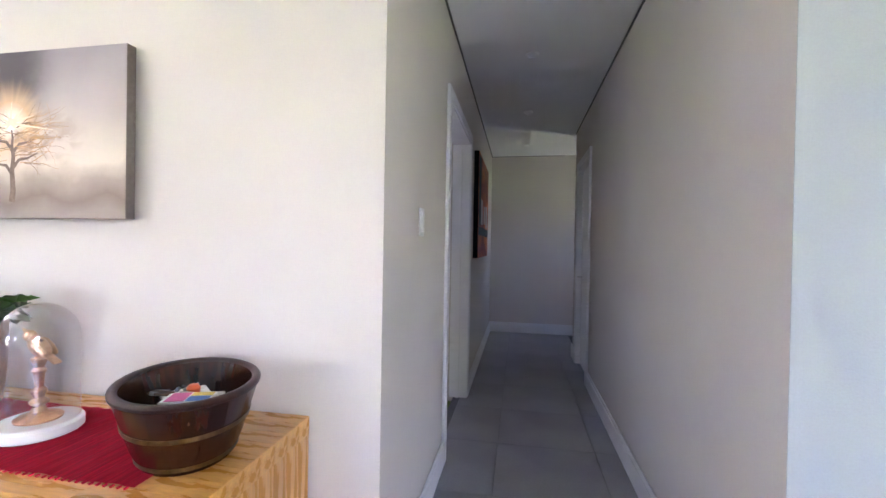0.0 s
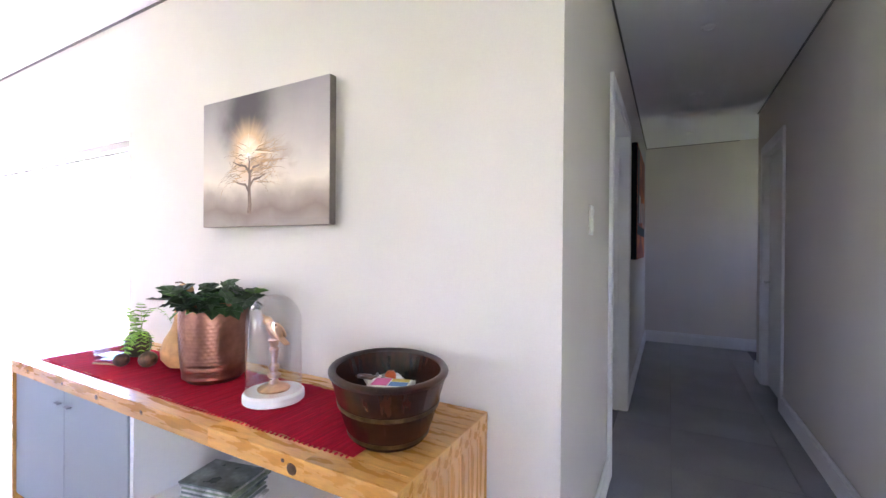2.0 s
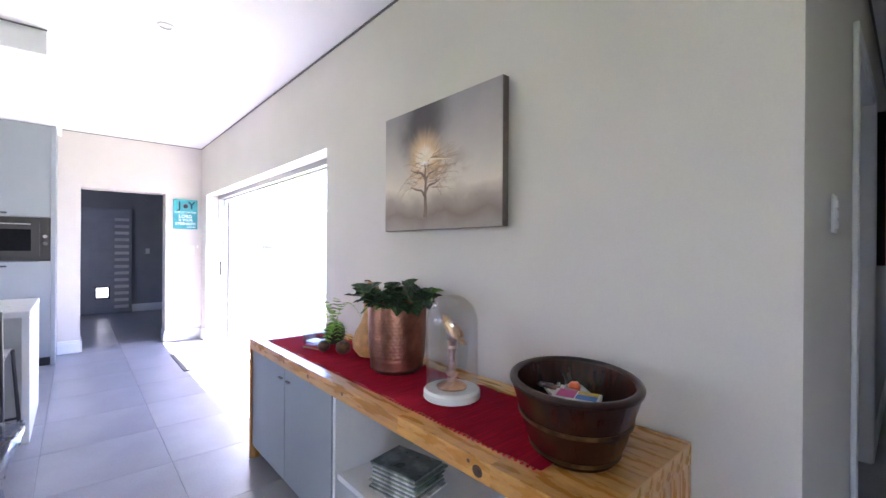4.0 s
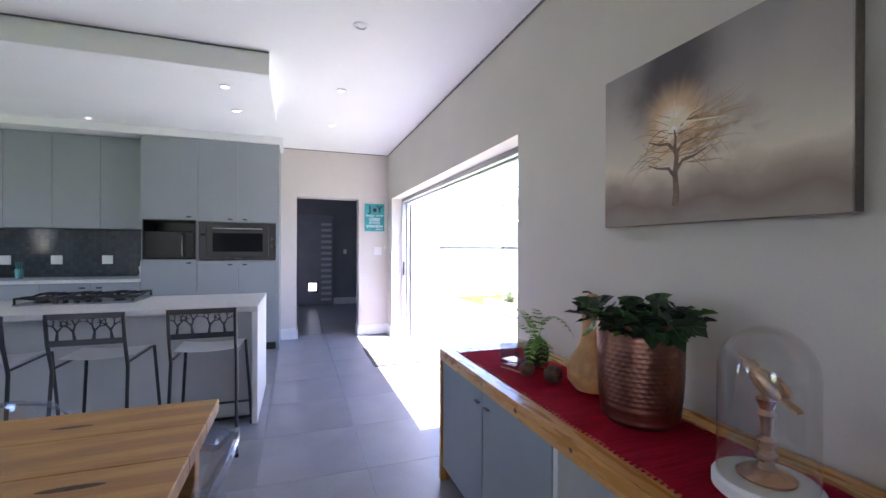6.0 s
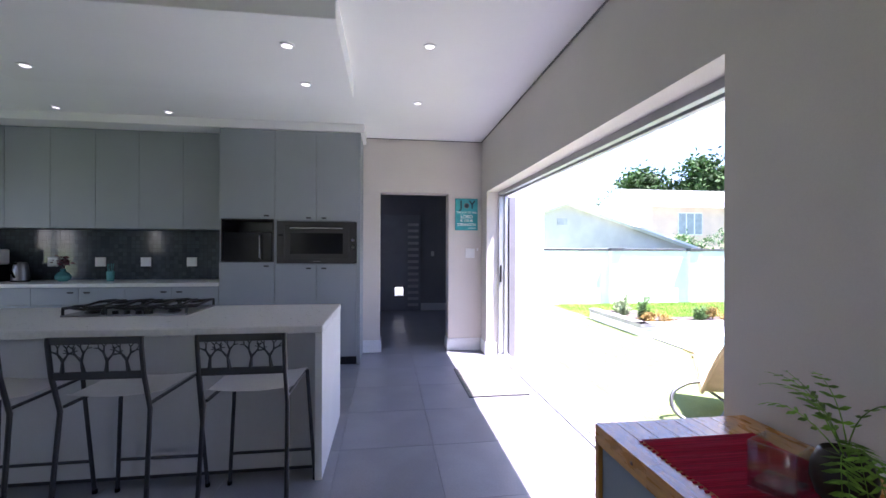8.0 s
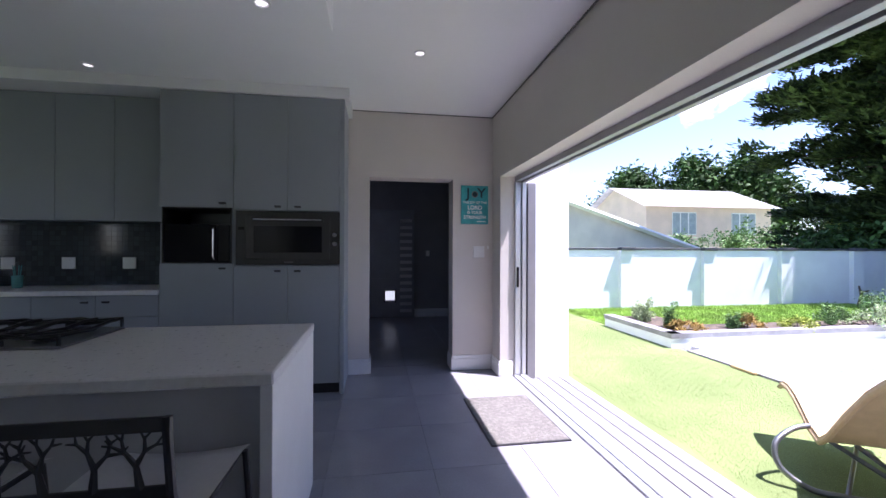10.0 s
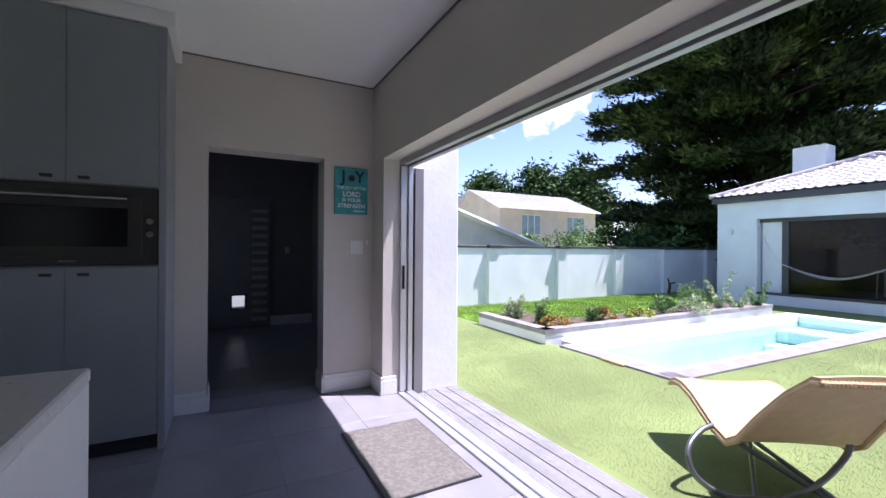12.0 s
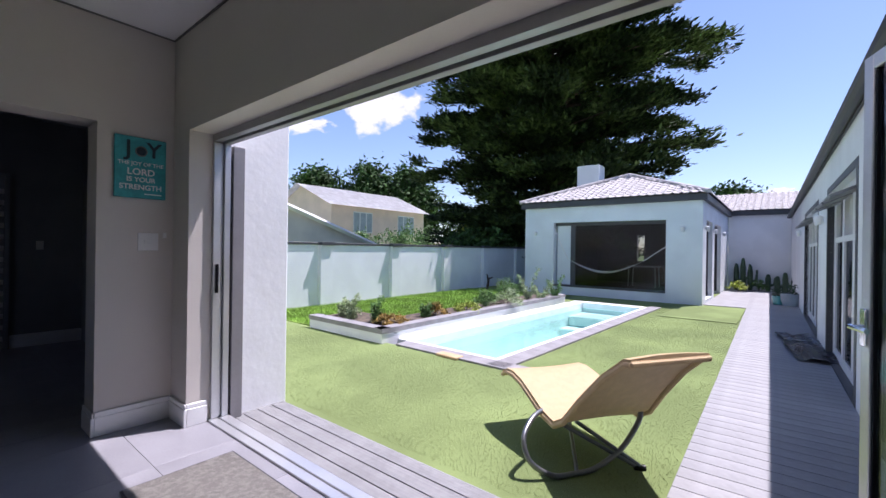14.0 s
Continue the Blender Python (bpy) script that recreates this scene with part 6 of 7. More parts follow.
def wall_run(bm, p, q, t, z0, z1, over=0.0):
    d = (q - p).normalized()
    nrm = Vector((-d.y, d.x))
    vs = []
    for z in (z0, z1):
        for a, b in ((p - d * over, -over), (q + d * over, -over), (q + d * over, t + over), (p - d * over, t + over)):
            vs.append(bm.verts.new((*(a + nrm * b), z)))
    for f in ((0, 1, 2, 3), (4, 5, 6, 7), (0, 1, 5, 4), (1, 2, 6, 5), (2, 3, 7, 6), (3, 0, 4, 7)):
        bm.faces.new([vs[k] for k in f])


for p, q in ((PA, PB), (PB, PC)):
    bm = bmesh.new()
    wall_run(bm, p, q, 0.14, GZ - 0.1, 0.09)
    part("bed_wall", bm, M_RENDER, pb, "white rendered bed wall")
    bm = bmesh.new()
    wall_run(bm, p, q, 0.16, 0.0905, 0.16, 0.012)
    part("bed_coping", bm, M_COPING, pb, "grey coping")
bm = bmesh.new()
for ring in (((-9.15, 4.79), (-7.56, 4.76), (-7.56, 5.6), (-9.15, 5.6)), ((-8.2, 5.601), (-7.56, 5.601), (-7.58, 11.0), (-8.2, 11.0))):
    lo_, hi_ = [[bm.verts.new((x, y, z)) for x, y in ring] for z in (-0.05, 0.125)]
    bm.faces.new(hi_), bm.faces.new(lo_[::-1])
    for k in range(4):
        bm.faces.new((lo_[k], lo_[(k + 1) % 4], hi_[(k + 1) % 4], hi_[k]))
part("soil", bm, M_SOIL, pb, "bark mulch")


def shrub(x, y, r, h, mat, label, size=0.05, count=420, z=0.09, spiky=False):
    s = thing("shrub", (x, y, z), label, "shrub", "planter shrubs")
    c = []
    for k in range(26):
        a, q = rng.uniform(0, 6.283), rng.uniform(0, 1) ** 0.5
        if spiky:
            stem, v = k % 5, 0.25 + 0.75 * (k // 5) / 5
            a = stem * 1.26 + 0.3 * math.sin(stem * 4.0)
            c.append((r * (0.15 + 0.8 * v * v) * math.cos(a), r * (0.15 + 0.8 * v * v) * math.sin(a), h * v * (0.72 + 0.28 * math.cos(stem * 2.4))))
        else:
            c.append((r * q * math.cos(a), r * q * math.sin(a), h * 0.9 * math.sqrt(max(0.05, 1 - 0.85 * q * q)) * rng.uniform(0.6, 1.0)))
    o = new("foliage", leaf_mesh("foliage", c, mat, size, (count // 40 if spiky else count // 26), ((0.018, 0.018, 0.022) if spiky else (r * 0.14, r * 0.14, h * 0.08)), rng, flat=0.1 if spiky else 0.35, aspect=3.2 if spiky else 2.0))
    o.parent = s
    bm = bmesh.new()
    for k in range(5):
        tube(bm, [(0, 0, -0.03), (c[k][0] * 0.5, c[k][1] * 0.5, c[k][2] * 0.6), c[k]], 0.007, 5, 0.003)
    part("stem", bm, M_BARK, s)


for x, y, r, h, m, l, sp in ((-9.1, 5.1, 0.13, 0.26, M_SAGE, "thin grey-green shrub in the bed", True), (-8.75, 5.0, 0.16, 0.42, M_SAGE, "upright sage shrub in the bed", True), (-8.15, 5.05, 0.11, 0.40, M_SHRUB, "slim upright green shrub", True),
                             (-7.88, 5.1, 0.26, 0.20, M_SHRUBR, "low rust-orange cushion shrub in the bed", False), (-7.85, 6.1, 0.20, 0.27, M_SHRUBR, "bronze and green shrub in the bed", False), (-7.68, 6.8, 0.24, 0.25, M_SHRUBY, "round lime-green shrub in the bed", False),
                             (-7.75, 7.5, 0.22, 0.42, M_SHRUB, "leafy green shrub in the bed", False), (-7.5, 7.95, 0.32, 0.38, M_SAGE, "bushy grey-green shrub in the bed", False), (-7.9, 8.6, 0.3, 0.62, M_SHRUB, "tall dark green shrub in the bed", False),
                             (-7.5, 8.9, 0.3, 0.75, M_SAGE, "tall olive shrub in the bed", True), (-7.35, 9.3, 0.3, 0.4, M_SAGE, "silvery spreading shrub in the bed", True), (-7.25, 9.9, 0.25, 0.55, M_SHRUB, "upright dark shrub in the bed", True), (-7.9, 5.9, 0.10, 0.25, M_SHRUB, "small dark sprig in the bed", True)):
    d_ = -7.53 + 0.0762 * (y - 4.66) - x
    shrub(-7.43 - d_ * 0.91, 4.62 + (y - 4.66) * 1.122, r * 0.95, h, m, l, 0.036 if not sp else 0.055, 1500, spiky=sp)

# boundary wall with piers
gw = thing("boundary_wall", (0, 0, 0), "pale rendered boundary wall with piers and dark coping", "garden wall")
gw["kind"] = "structure"
part("wall", boxes((-11.5, -11.3, -4, 24, -0.3, 1.33)), M_RENDER2, gw)
part("coping", boxes((-11.52, -11.27, -4, 24, 1.3305, 1.385), bevel=0.006), M_FASCIA, gw, "charcoal coping")
pier = finish("pier", boxes((0, 0.11, -0.16, 0.16, -0.3, 1.32)), M_RENDER2)
pcap = finish("pier_cap", boxes((-0.02, 0.135, -0.18, 0.18, 1.3215, 1.40), bevel=0.006), M_FASCIA)
for y in (2.0, 4.2, 6.4, 8.6, 10.8, 13.0, 15.3, 17.6):
    pieces("pier", pier, [(-11.299, y, 0)], gw)
    pieces("pier_cap", pcap, [(-11.268, y, 0)], gw)
ps = thing("garden_stump", (-10.7, 12.3, GZ), "dead twisted stump by the boundary wall", "stump")
part("trunk", tube(tube(bmesh.new(), [(0, 0, 0), (0.05, 0.02, 0.25), (-0.06, 0.1, 0.5)], 0.05, 7, 0.02), [(0.04, 0.02, 0.22), (0.15, -0.1, 0.38), (0.3, -0.1, 0.42)], 0.035, 6, 0.015), M_BARK, ps)


# roof tiles laid on a slope
def tile_mesh():
    bm = bmesh.new()
    prof = [(-0.107, 0.0), (-0.073, 0.024), (-0.04, 0.03), (-0.007, 0.008), (0.027, 0.001), (0.067, 0.001), (0.1, 0.004)]
    lo = [bm.verts.new((x, 0.0, z + 0.016)) for x, z in prof]
    hi = [bm.verts.new((x, 0.29, z)) for x, z in prof]
    dn = [bm.verts.new((x, 0.0, z + 0.002)) for x, z in prof]
    for k in range(len(prof) - 1):
        bm.faces.new((lo[k], lo[k + 1], hi[k + 1], hi[k]))
        bm.faces.new((dn[k], dn[k + 1], lo[k + 1], lo[k]))
    return finish("roof_tile", bm, M_ROOF, True)


TILE = tile_mesh()


def slope(parent, a, b, c, d, limit=300):
    """Tiles on the slope with eaves a-b and top d-c."""
    a, b, c, d = (Vector(p) for p in (a, b, c, d))
    ex = (b - a).normalized()
    nrm = ex.cross(d - a).normalized()
    ey = nrm.cross(ex)
    bm = bmesh.new()
    bm.faces.new([bm.verts.new(p - nrm * 0.012) for p in (a, b, c, d)] if (c - d).length > 0.01 else [bm.verts.new(p - nrm * 0.012) for p in (a, b, c)])
    part("roof_deck", bm, M_FASCIA, parent)
    rot = Matrix((ex, ey, nrm)).transposed().to_4x4()
    H, n = (d - a).dot(ey), 0
    row = 0
    while row * 0.24 < H - 0.05:
        v = row * 0.24
        f = min(1, (v + 0.12) / H)
        l, r = (a.lerp(d, f) - a).dot(ex), (b.lerp(c, f) - a).dot(ex)
        k = math.ceil(l / 0.20)
        while k * 0.20 < r and n < limit:
            pieces("roof_tile", TILE, [Matrix.Translation(a + ex * (k * 0.20) + ey * v + nrm * 0.004) @ rot], parent)
            n += 1
            k += 1
        row += 1
    return parent


# garden room
gx0, gx1, gy0, gy1, gt = -9.55, -4.68, 12.75, 19.15, 2.58
gh = thing("garden_room", (0, 0, 0), "low white garden room with grey tiled hip roof", "building")
gh["kind"] = "structure"
wx0, wx1, wz0, wz1 = -8.59, -5.50, 0.20, 2.12
part("front_wall", boxes((gx0, wx0, gy0, gy0 + 0.3, -0.2, gt), (wx1, gx1, gy0, gy0 + 0.3, -0.2, gt), (wx0, wx1, gy0, gy0 + 0.3, wz1, gt), (wx0, wx1, gy0, gy0 + 0.3, -0.2, wz0)), M_RENDER2, gh)
part("side_wall", boxes((gx1 - 0.25, gx1, gy0 + 0.301, 13.40, -0.2, gt), (gx1 - 0.25, gx1, 14.65, 15.1, -0.2, gt), (gx1 - 0.25, gx1, 16.8, gy1, -0.2, gt), (gx1 - 0.25, gx1, 13.40, 14.65, 2.12, gt), (gx1 - 0.25, gx1, 15.1, 16.8, 2.12, gt), (gx1 - 0.25, gx1, 13.40, 14.65, -0.2, 0.05)), M_RENDER2, gh)
part("rear_wall", boxes((gx0, gx0 + 0.2, gy0 + 0.301, gy1, -0.2, gt), (gx0 + 0.201, -7.75, gy1 - 0.2, gy1, -0.2, gt), (-7.45, gx1 - 0.251, gy1 - 0.2, gy1, -0.2, gt), (-7.75, -7.45, gy1 - 0.2, gy1, -0.2, 0.9), (-7.75, -7.45, gy1 - 0.2, gy1, 1.95, gt)), M_RENDER2, gh)
# Added inner sheets whose dark colour paints the room as unlit.
part("shade_lining", boxes((gx0 + 0.201, gx1 - 0.251, gy0 + 0.301, gy1 - 0.201, 2.4, 2.5), (gx0 + 0.201, gx1 - 0.251, gy0 + 0.301, gy1 - 0.201, -0.1, 0.02), (gx0 + 0.2005, gx0 + 0.22, gy0 + 0.301, gy1 - 0.201, 0.021, 2.399), (gx0 + 0.221, -7.75, gy1 - 0.23, gy1 - 0.201, 0.021, 2.399), (-7.45, gx1 - 0.251, gy1 - 0.23, gy1 - 0.201, 0.021, 2.399), (-7.75, -7.45, gy1 - 0.23, gy1 - 0.201, 0.021, 0.9), (-7.75, -7.45, gy1 - 0.23, gy1 - 0.201, 1.95, 2.399)), M_DARK, gh, "near-black lining painted as the unlit room")
part("window_sill", boxes((wx0, wx1, gy0 - 0.02, gy0 + 0.28, wz0 + 0.0005, wz0 + 0.05), bevel=0.005), M_FASCIA, gh)
wf = part("window_frame", boxes((-8.12, -7.98, gy0 + 0.18, gy0 + 0.26, wz0 + 0.051, wz1 - 0.09), (wx0 + 0.001, wx1 - 0.001, gy0 + 0.15, gy0 + 0.27, wz1 - 0.09, wz1 - 0.001), (wx1 - 0.04, wx1 - 0.001, gy0 + 0.2, gy0 + 0.25, wz0 + 0.051, wz1 - 0.091)), M_FASCIA, gh, "charcoal sliding window frame")
pn = part("pane", boxes((-7.979, wx1 - 0.041, gy0 + 0.215, gy0 + 0.221, wz0 + 0.052, wz1 - 0.092)), G_DARK, gh, "tinted window pane")
pn.visible_shadow = False
part("rear_window_frame", boxes((-7.75, -7.72, gy1 - 0.14, gy1 - 0.1, 0.901, 1.949), (-7.48, -7.45, gy1 - 0.14, gy1 - 0.1, 0.901, 1.949), (-7.7195, -7.4805, gy1 - 0.14, gy1 - 0.1, 1.40, 1.43)), M_TRIM, gh, "white rear window frame")
part("white_panel", boxes((wx0 + 0.04, -8.121, gy0 + 0.2, gy0 + 0.25, wz0 + 0.051, wz1 - 0.091)), M_RENDER2, gh)
for y0, y1 in ((13.40, 14.65), (15.1, 16.8)):
    part("side_door_frame", boxes((gx1 - 0.16, gx1 - 0.10, y0, y0 + 0.07, 0.051, 2.119), (gx1 - 0.16, gx1 - 0.10, y1 - 0.07, y1, 0.051, 2.119), (gx1 - 0.16, gx1 - 0.10, y0 + 0.071, y1 - 0.071, 2.03, 2.119)), M_FASCIA, gh)
    q = part("side_door_pane", boxes((gx1 - 0.135, gx1 - 0.129, y0 + 0.072, y1 - 0.072, 0.052, 2.029)), G_DIMMED, gh, "side pane tinted dark to dim the room")
    q.visible_shadow = False
part("fascia", boxes((gx0 - 0.1, gx1 + 0.1, gy0 - 0.1, gy0 - 0.08, gt, gt + 0.17), (gx1 + 0.08, gx1 + 0.1, gy0 - 0.079, gy1 + 0.1, gt, gt + 0.17), (gx0 - 0.1, gx0 - 0.08, gy0 - 0.079, gy1 + 0.1, gt, gt + 0.17)), M_FASCIA, gh)
part("soffit", boxes((gx0 - 0.079, gx1 + 0.079, gy0 - 0.079, gy1 + 0.1, gt + 0.001, gt + 0.02)), M_FASCIA, gh)
e = gt + 0.17
A, B, C_, D = (gx0 - 0.14, gy0 - 0.14, e), (gx1 + 0.14, gy0 - 0.14, e), (gx1 + 0.14, gy1 + 0.1, e), (gx0 - 0.14, gy1 + 0.1, e)
R1, R2 = (-7.12, 15.35, 3.78), (-7.12, 17.0, 3.78)
rf = thing("hip_roof", (0, 0, 0), "grey interlocking concrete tile hip roof", "roof")
slope(rf, A, B, R1, R1)
slope(rf, B, C_, R2, R1)
slope(rf, D, A, R1, R2)
for p, q in ((A, R1), (B, R1), (R1, R2)):
    part("hip_cap", tube(bmesh.new(), [Vector(p) + Vector((0, 0, 0.03)), Vector(q) + Vector((0, 0, 0.04))], 0.06, 8), M_ROOF, rf)
chm = thing("chimney", (-8.45, 15.5, 2.95), "plain white rendered chimney stack", "chimney")
part("chimney_shaft", boxes((-0.38, 0.38, -0.3, 0.3, -0.1, 1.32), bevel=0.01), M_RENDER2, chm)
part("cowl", boxes((-0.18, 0.18, -0.18, 0.18, 1.3205, 1.35)), M_FASCIA, chm)


def wall_lamp(x, y, z, rz):
    w = thing("wall_lamp", (x, y, z), "small white outdoor wall lamp", "wall lamp", "outdoor wall lamps", rz)
    part("backplate", boxes((-0.04, 0.04, -0.012, 0, -0.05, 0.05), bevel=0.004), M_WHITE, w)
    part("shade", lathe(bmesh.new(), [(0.03, -0.07), (0.045, -0.02), (0.05, 0.05), (0.03, 0.07)], 16, at=(0, -0.06, 0)), M_WHITE, w, smooth=True)


wall_lamp(-9.17, gy0, 1.80, 0)
wall_lamp(-5.11, gy0, 1.85, 0)
for y in (13.1, 14.88, 17.2):
    wall_lamp(gx1, y, 1.88, 90)
hm = thing("hammock", (0, 0, 0), "cream rope hammock slung across the garden room", "hammock")
bm = bmesh.new()
nx, ny = 30, 6
hg_ = [[bm.verts.new((-8.05 + 2.05 * i / nx, gy0 - 0.16 + 0.3 * math.sin(math.pi * i / nx) ** 0.7 * (j / ny - 0.5), 1.02 - 0.36 * math.sin(math.pi * i / nx) + 0.10 * abs(j / ny - 0.5) * math.sin(math.pi * i / nx))) for j in range(ny + 1)] for i in range(nx + 1)]
for i in range(nx):
    for j in range(ny):
        bm.faces.new((hg_[i][j], hg_[i + 1][j], hg_[i + 1][j + 1], hg_[i][j + 1]))
bmesh.ops.solidify(bm, geom=bm.faces[:], thickness=0.01)
part("net", bm, M_ROPE, hm, smooth=True)
part("rope", tube(bmesh.new(), [(-8.05, gy0 - 0.16, 1.02), (-8.28, gy0 - 0.08, 1.38), (-8.56, gy0 - 0.01, 1.95)], 0.012, 6), M_ROPE, hm)
part("rope", tube(bmesh.new(), [(-6.0, gy0 - 0.16, 1.02), (-5.75, gy0 - 0.08, 1.22), (-5.48, gy0 - 0.01, 1.42)], 0.012, 6), M_ROPE, hm)
# Plain block in place of indoor furniture of unknown kind.
so = thing("sofa", (-6.1, 17.9, 0.02), "low brown block of furniture inside the garden room", "cabinet")
part("body", boxes((-0.7, 0.6, -0.3, 0.3, 0, 0.75), bevel=0.02), M_BROWN, so)
tv = thing("dark_screen", (-8.2, 18.90, 1.1), "dark screen on the far room wall", "screen")
part("panel", boxes((-0.35, 0.35, -0.05, 0.0, -0.3, 0.35), bevel=0.01), M_BLACK, tv)
tt = thing("small_table", (-7.0, 16.9, 0.02), "white slim-legged table inside the garden room", "table")
part("top", boxes((-0.5, 0.5, -0.35, 0.35, 0.7, 0.74), bevel=0.005), M_WHITE, tt)
for x in (-0.45, 0.45):
    for y in (-0.3, 0.3):
        part("leg", tube(bmesh.new(), [(x, y, 0), (x * 0.95, y * 0.95, 0.699)], 0.018, 8), M_WHITE, tt)

# linking wing at the far end and the bedroom wing
fw = thing("linking_wing", (0, 0, 0), "white wing at the garden's end with tiled roof", "building")
fw["kind"] = "structure"
part("wall", boxes((gx1 + 0.001, -2.5, 19.2, 19.43, -0.2, 2.68)), M_RENDER3, fw)
part("fascia", boxes((gx1 + 0.101, -2.85, 19.08, 19.10, 2.62, 2.80), (gx1 + 0.101, -2.85, 19.101, 19.43, 2.681, 2.70)), M_FASCIA, fw)
fr2 = thing("linking_roof", (0, 0, 0), "grey tiled roof of the linking wing", "roof")
slope(fr2, (gx1 - 0.6, 19.04, 2.80), (-2.3, 19.04, 2.80), (-2.3, 22.3, 3.75), (gx1 - 0.6, 22.3, 3.75))
bw_ = thing("bedroom_wing", (0, 0, 0), "white bedroom wing with dark framed glazed openings", "building")
bw_["kind"] = "structure"
BX = -2.62
OPS = [(2.8, 4.8), (5.7, 7.9), (9.3, 12.2)]
ys = [2.113] + [v for o in OPS for v in o] + [19.1]
part("wall", boxes(*[(BX, BX + 0.16, a, b, -0.2, 2.50) for a, b in zip(ys[::2], ys[1::2])], *[(BX, BX + 0.16, a, b, 2.03, 2.50) for a, b in OPS]), M_RENDER3, bw_)
part("gutter", tube(bmesh.new(), [(-2.69, 2.2, 2.52), (-2.69, 19.0, 2.52)], 0.055, 10), M_FASCIA, bw_)
part("fascia", boxes((-2.645, -2.625, 2.2, 19.0, 2.47, 2.58), (-2.6245, -2.46, 2.2, 19.0, 2.501, 2.52)), M_FASCIA, bw_)
bm = bmesh.new()
vs = [bm.verts.new(p) for p in ((-2.67, 2.2, 2.59), (-2.67, 19.0, 2.59), (0.6, 19.0, 3.42), (0.6, 2.2, 3.42))]
bm.faces.new(vs)
bmesh.ops.solidify(bm, geom=bm.faces[:], thickness=0.03)
part("roof", bm, M_FASCIA, bw_)
for a, b in OPS:
    part("opening_frame", boxes((BX - 0.004, BX + 0.06, a - 0.10, a, -0.02, 2.11), (BX - 0.004, BX + 0.06, b, b + 0.10, -0.02, 2.11), (BX - 0.004, BX + 0.06, a + 0.0005, b - 0.0005, 2.031, 2.11)), M_FASCIA, bw_, "charcoal surround")
    part("threshold", boxes((BX - 0.003, BX + 0.16, a + 0.001, b - 0.001, -0.2, -0.003)), M_FASCIA, bw_)
    n = max(2, round((b - a) / 0.8))
    for k in range(n):
        y0, y1 = a + (b - a) * k / n, a + (b - a) * (k + 1) / n
        lf = part("glazed_leaf", boxes((BX + 0.07, BX + 0.11, y0 + 0.002, y0 + 0.07, 0, 2.029), (BX + 0.07, BX + 0.11, y1 - 0.07, y1 - 0.002, 0, 2.029), (BX + 0.07, BX + 0.11, y0 + 0.071, y1 - 0.071, 0, 0.10), (BX + 0.07, BX + 0.11, y0 + 0.071, y1 - 0.071, 1.42, 1.48), (BX + 0.07, BX + 0.11, y0 + 0.071, y1 - 0.071, 1.95, 2.029)), M_TRIM, bw_, "white glazed door leaf")
        q = part("pane", boxes((BX + 0.088, BX + 0.092, y0 + 0.072, y1 - 0.072, 0.101, 1.419)), G_DARK, lf)
        q.visible_shadow = False
        if a > 3:
            aw = part("fanlight", boxes((-0.25, 0.0, y0 + 0.075, y1 - 0.075, -0.012, 0.012)), M_STEEL, lf, "top-hung vent pushed open")
            aw.matrix_basis = Matrix.Translation((BX + 0.065, 0, 1.90)) @ Matrix.Rotation(radians(-24), 4, "Y")
    # The first opening's curtain is added, unseen, to keep skylight from the corridor.
    bm = bmesh.new()
    m = 60
    w0 = [bm.verts.new((BX + 0.2 + 0.025 * math.sin(k * 1.3), a + (b - a) * k / m, 0.02)) for k in range(m + 1)]
    w1 = [bm.verts.new((BX + 0.2 + 0.025 * math.sin(k * 1.3), a + (b - a) * k / m, 2.02)) for k in range(m + 1)]
    for k in range(m):
        bm.faces.new((w0[k], w0[k + 1], w1[k + 1], w1[k]))
    part("curtain", bm, M_CURTAIN, bw_, "pale drawn curtain", True)
bw_.matrix_world = WING
structure("wall_bedrooms", boxes((-0.2, -0.052, 7.21, 19.1, -0.1, 2.62), (-2.455, -0.201, 5.2, 5.32, -0.1, 2.62), (-2.455, -0.201, 8.5, 8.62, -0.1, 2.62)), M_CEIL, "plain inner bedroom walls", "wall")
for y in (8.5, 13.4):
    wall_lamp(*(WING @ Vector((BX, y, 1.75))), 270.95)

# pots, cactus and folded sheeting on the path
for x, y, r, h, m, l in ((-3.2, 14.35, 0.15, 0.22, M_GLAZE, "turquoise glazed pot with succulents on the path"), (-2.97, 14.2, 0.21, 0.30, M_GLAZE2, "pale blue-grey pot with a cactus")):
    p = thing("garden_pot", (x, y, -0.022), l, "plant pot", "pots on the path")
    part("pot", lathe(bmesh.new(), [(r * 0.75, 0), (r * 0.95, h * 0.5), (r, h), (r * 0.9, h), (r * 0.85, h * 0.8), (0.001, h * 0.78)], 24), m, p, smooth=True)
    o = new("plant", leaf_mesh("plant", [(0, 0, h + 0.02 + 0.025 * k) for k in range(8)], M_CACTUS, 0.09, 14, (r * 0.35, r * 0.35, 0.04), rng, flat=0.1, aspect=3))
    o.parent = p
for k, (x, y, h) in enumerate(((-4.2, 18.8, 1.15), (-4.0, 18.9, 0.9), (-4.4, 18.9, 0.95), (-3.5, 18.8, 0.6), (-3.25, 18.7, 0.55), (-3.05, 18.2, 0.7))):
    p = thing("cactus", (x, y, -0.03), "upright dark green cactus against the end wall", "cactus", "cacti by the end wall")
    bm = bmesh.new()
    lathe(bm, [(0.05, 0), (0.075, 0.1), (0.08, h * 0.7), (0.05, h * 0.95), (0.001, h)], 10)
    tube(bm, [(0.06, 0, h * 0.35), (0.17, 0.02, h * 0.42), (0.19, 0.02, h * 0.8)], 0.045, 8, 0.03)
    part("stem", bm, M_CACTUS, p, smooth=True)
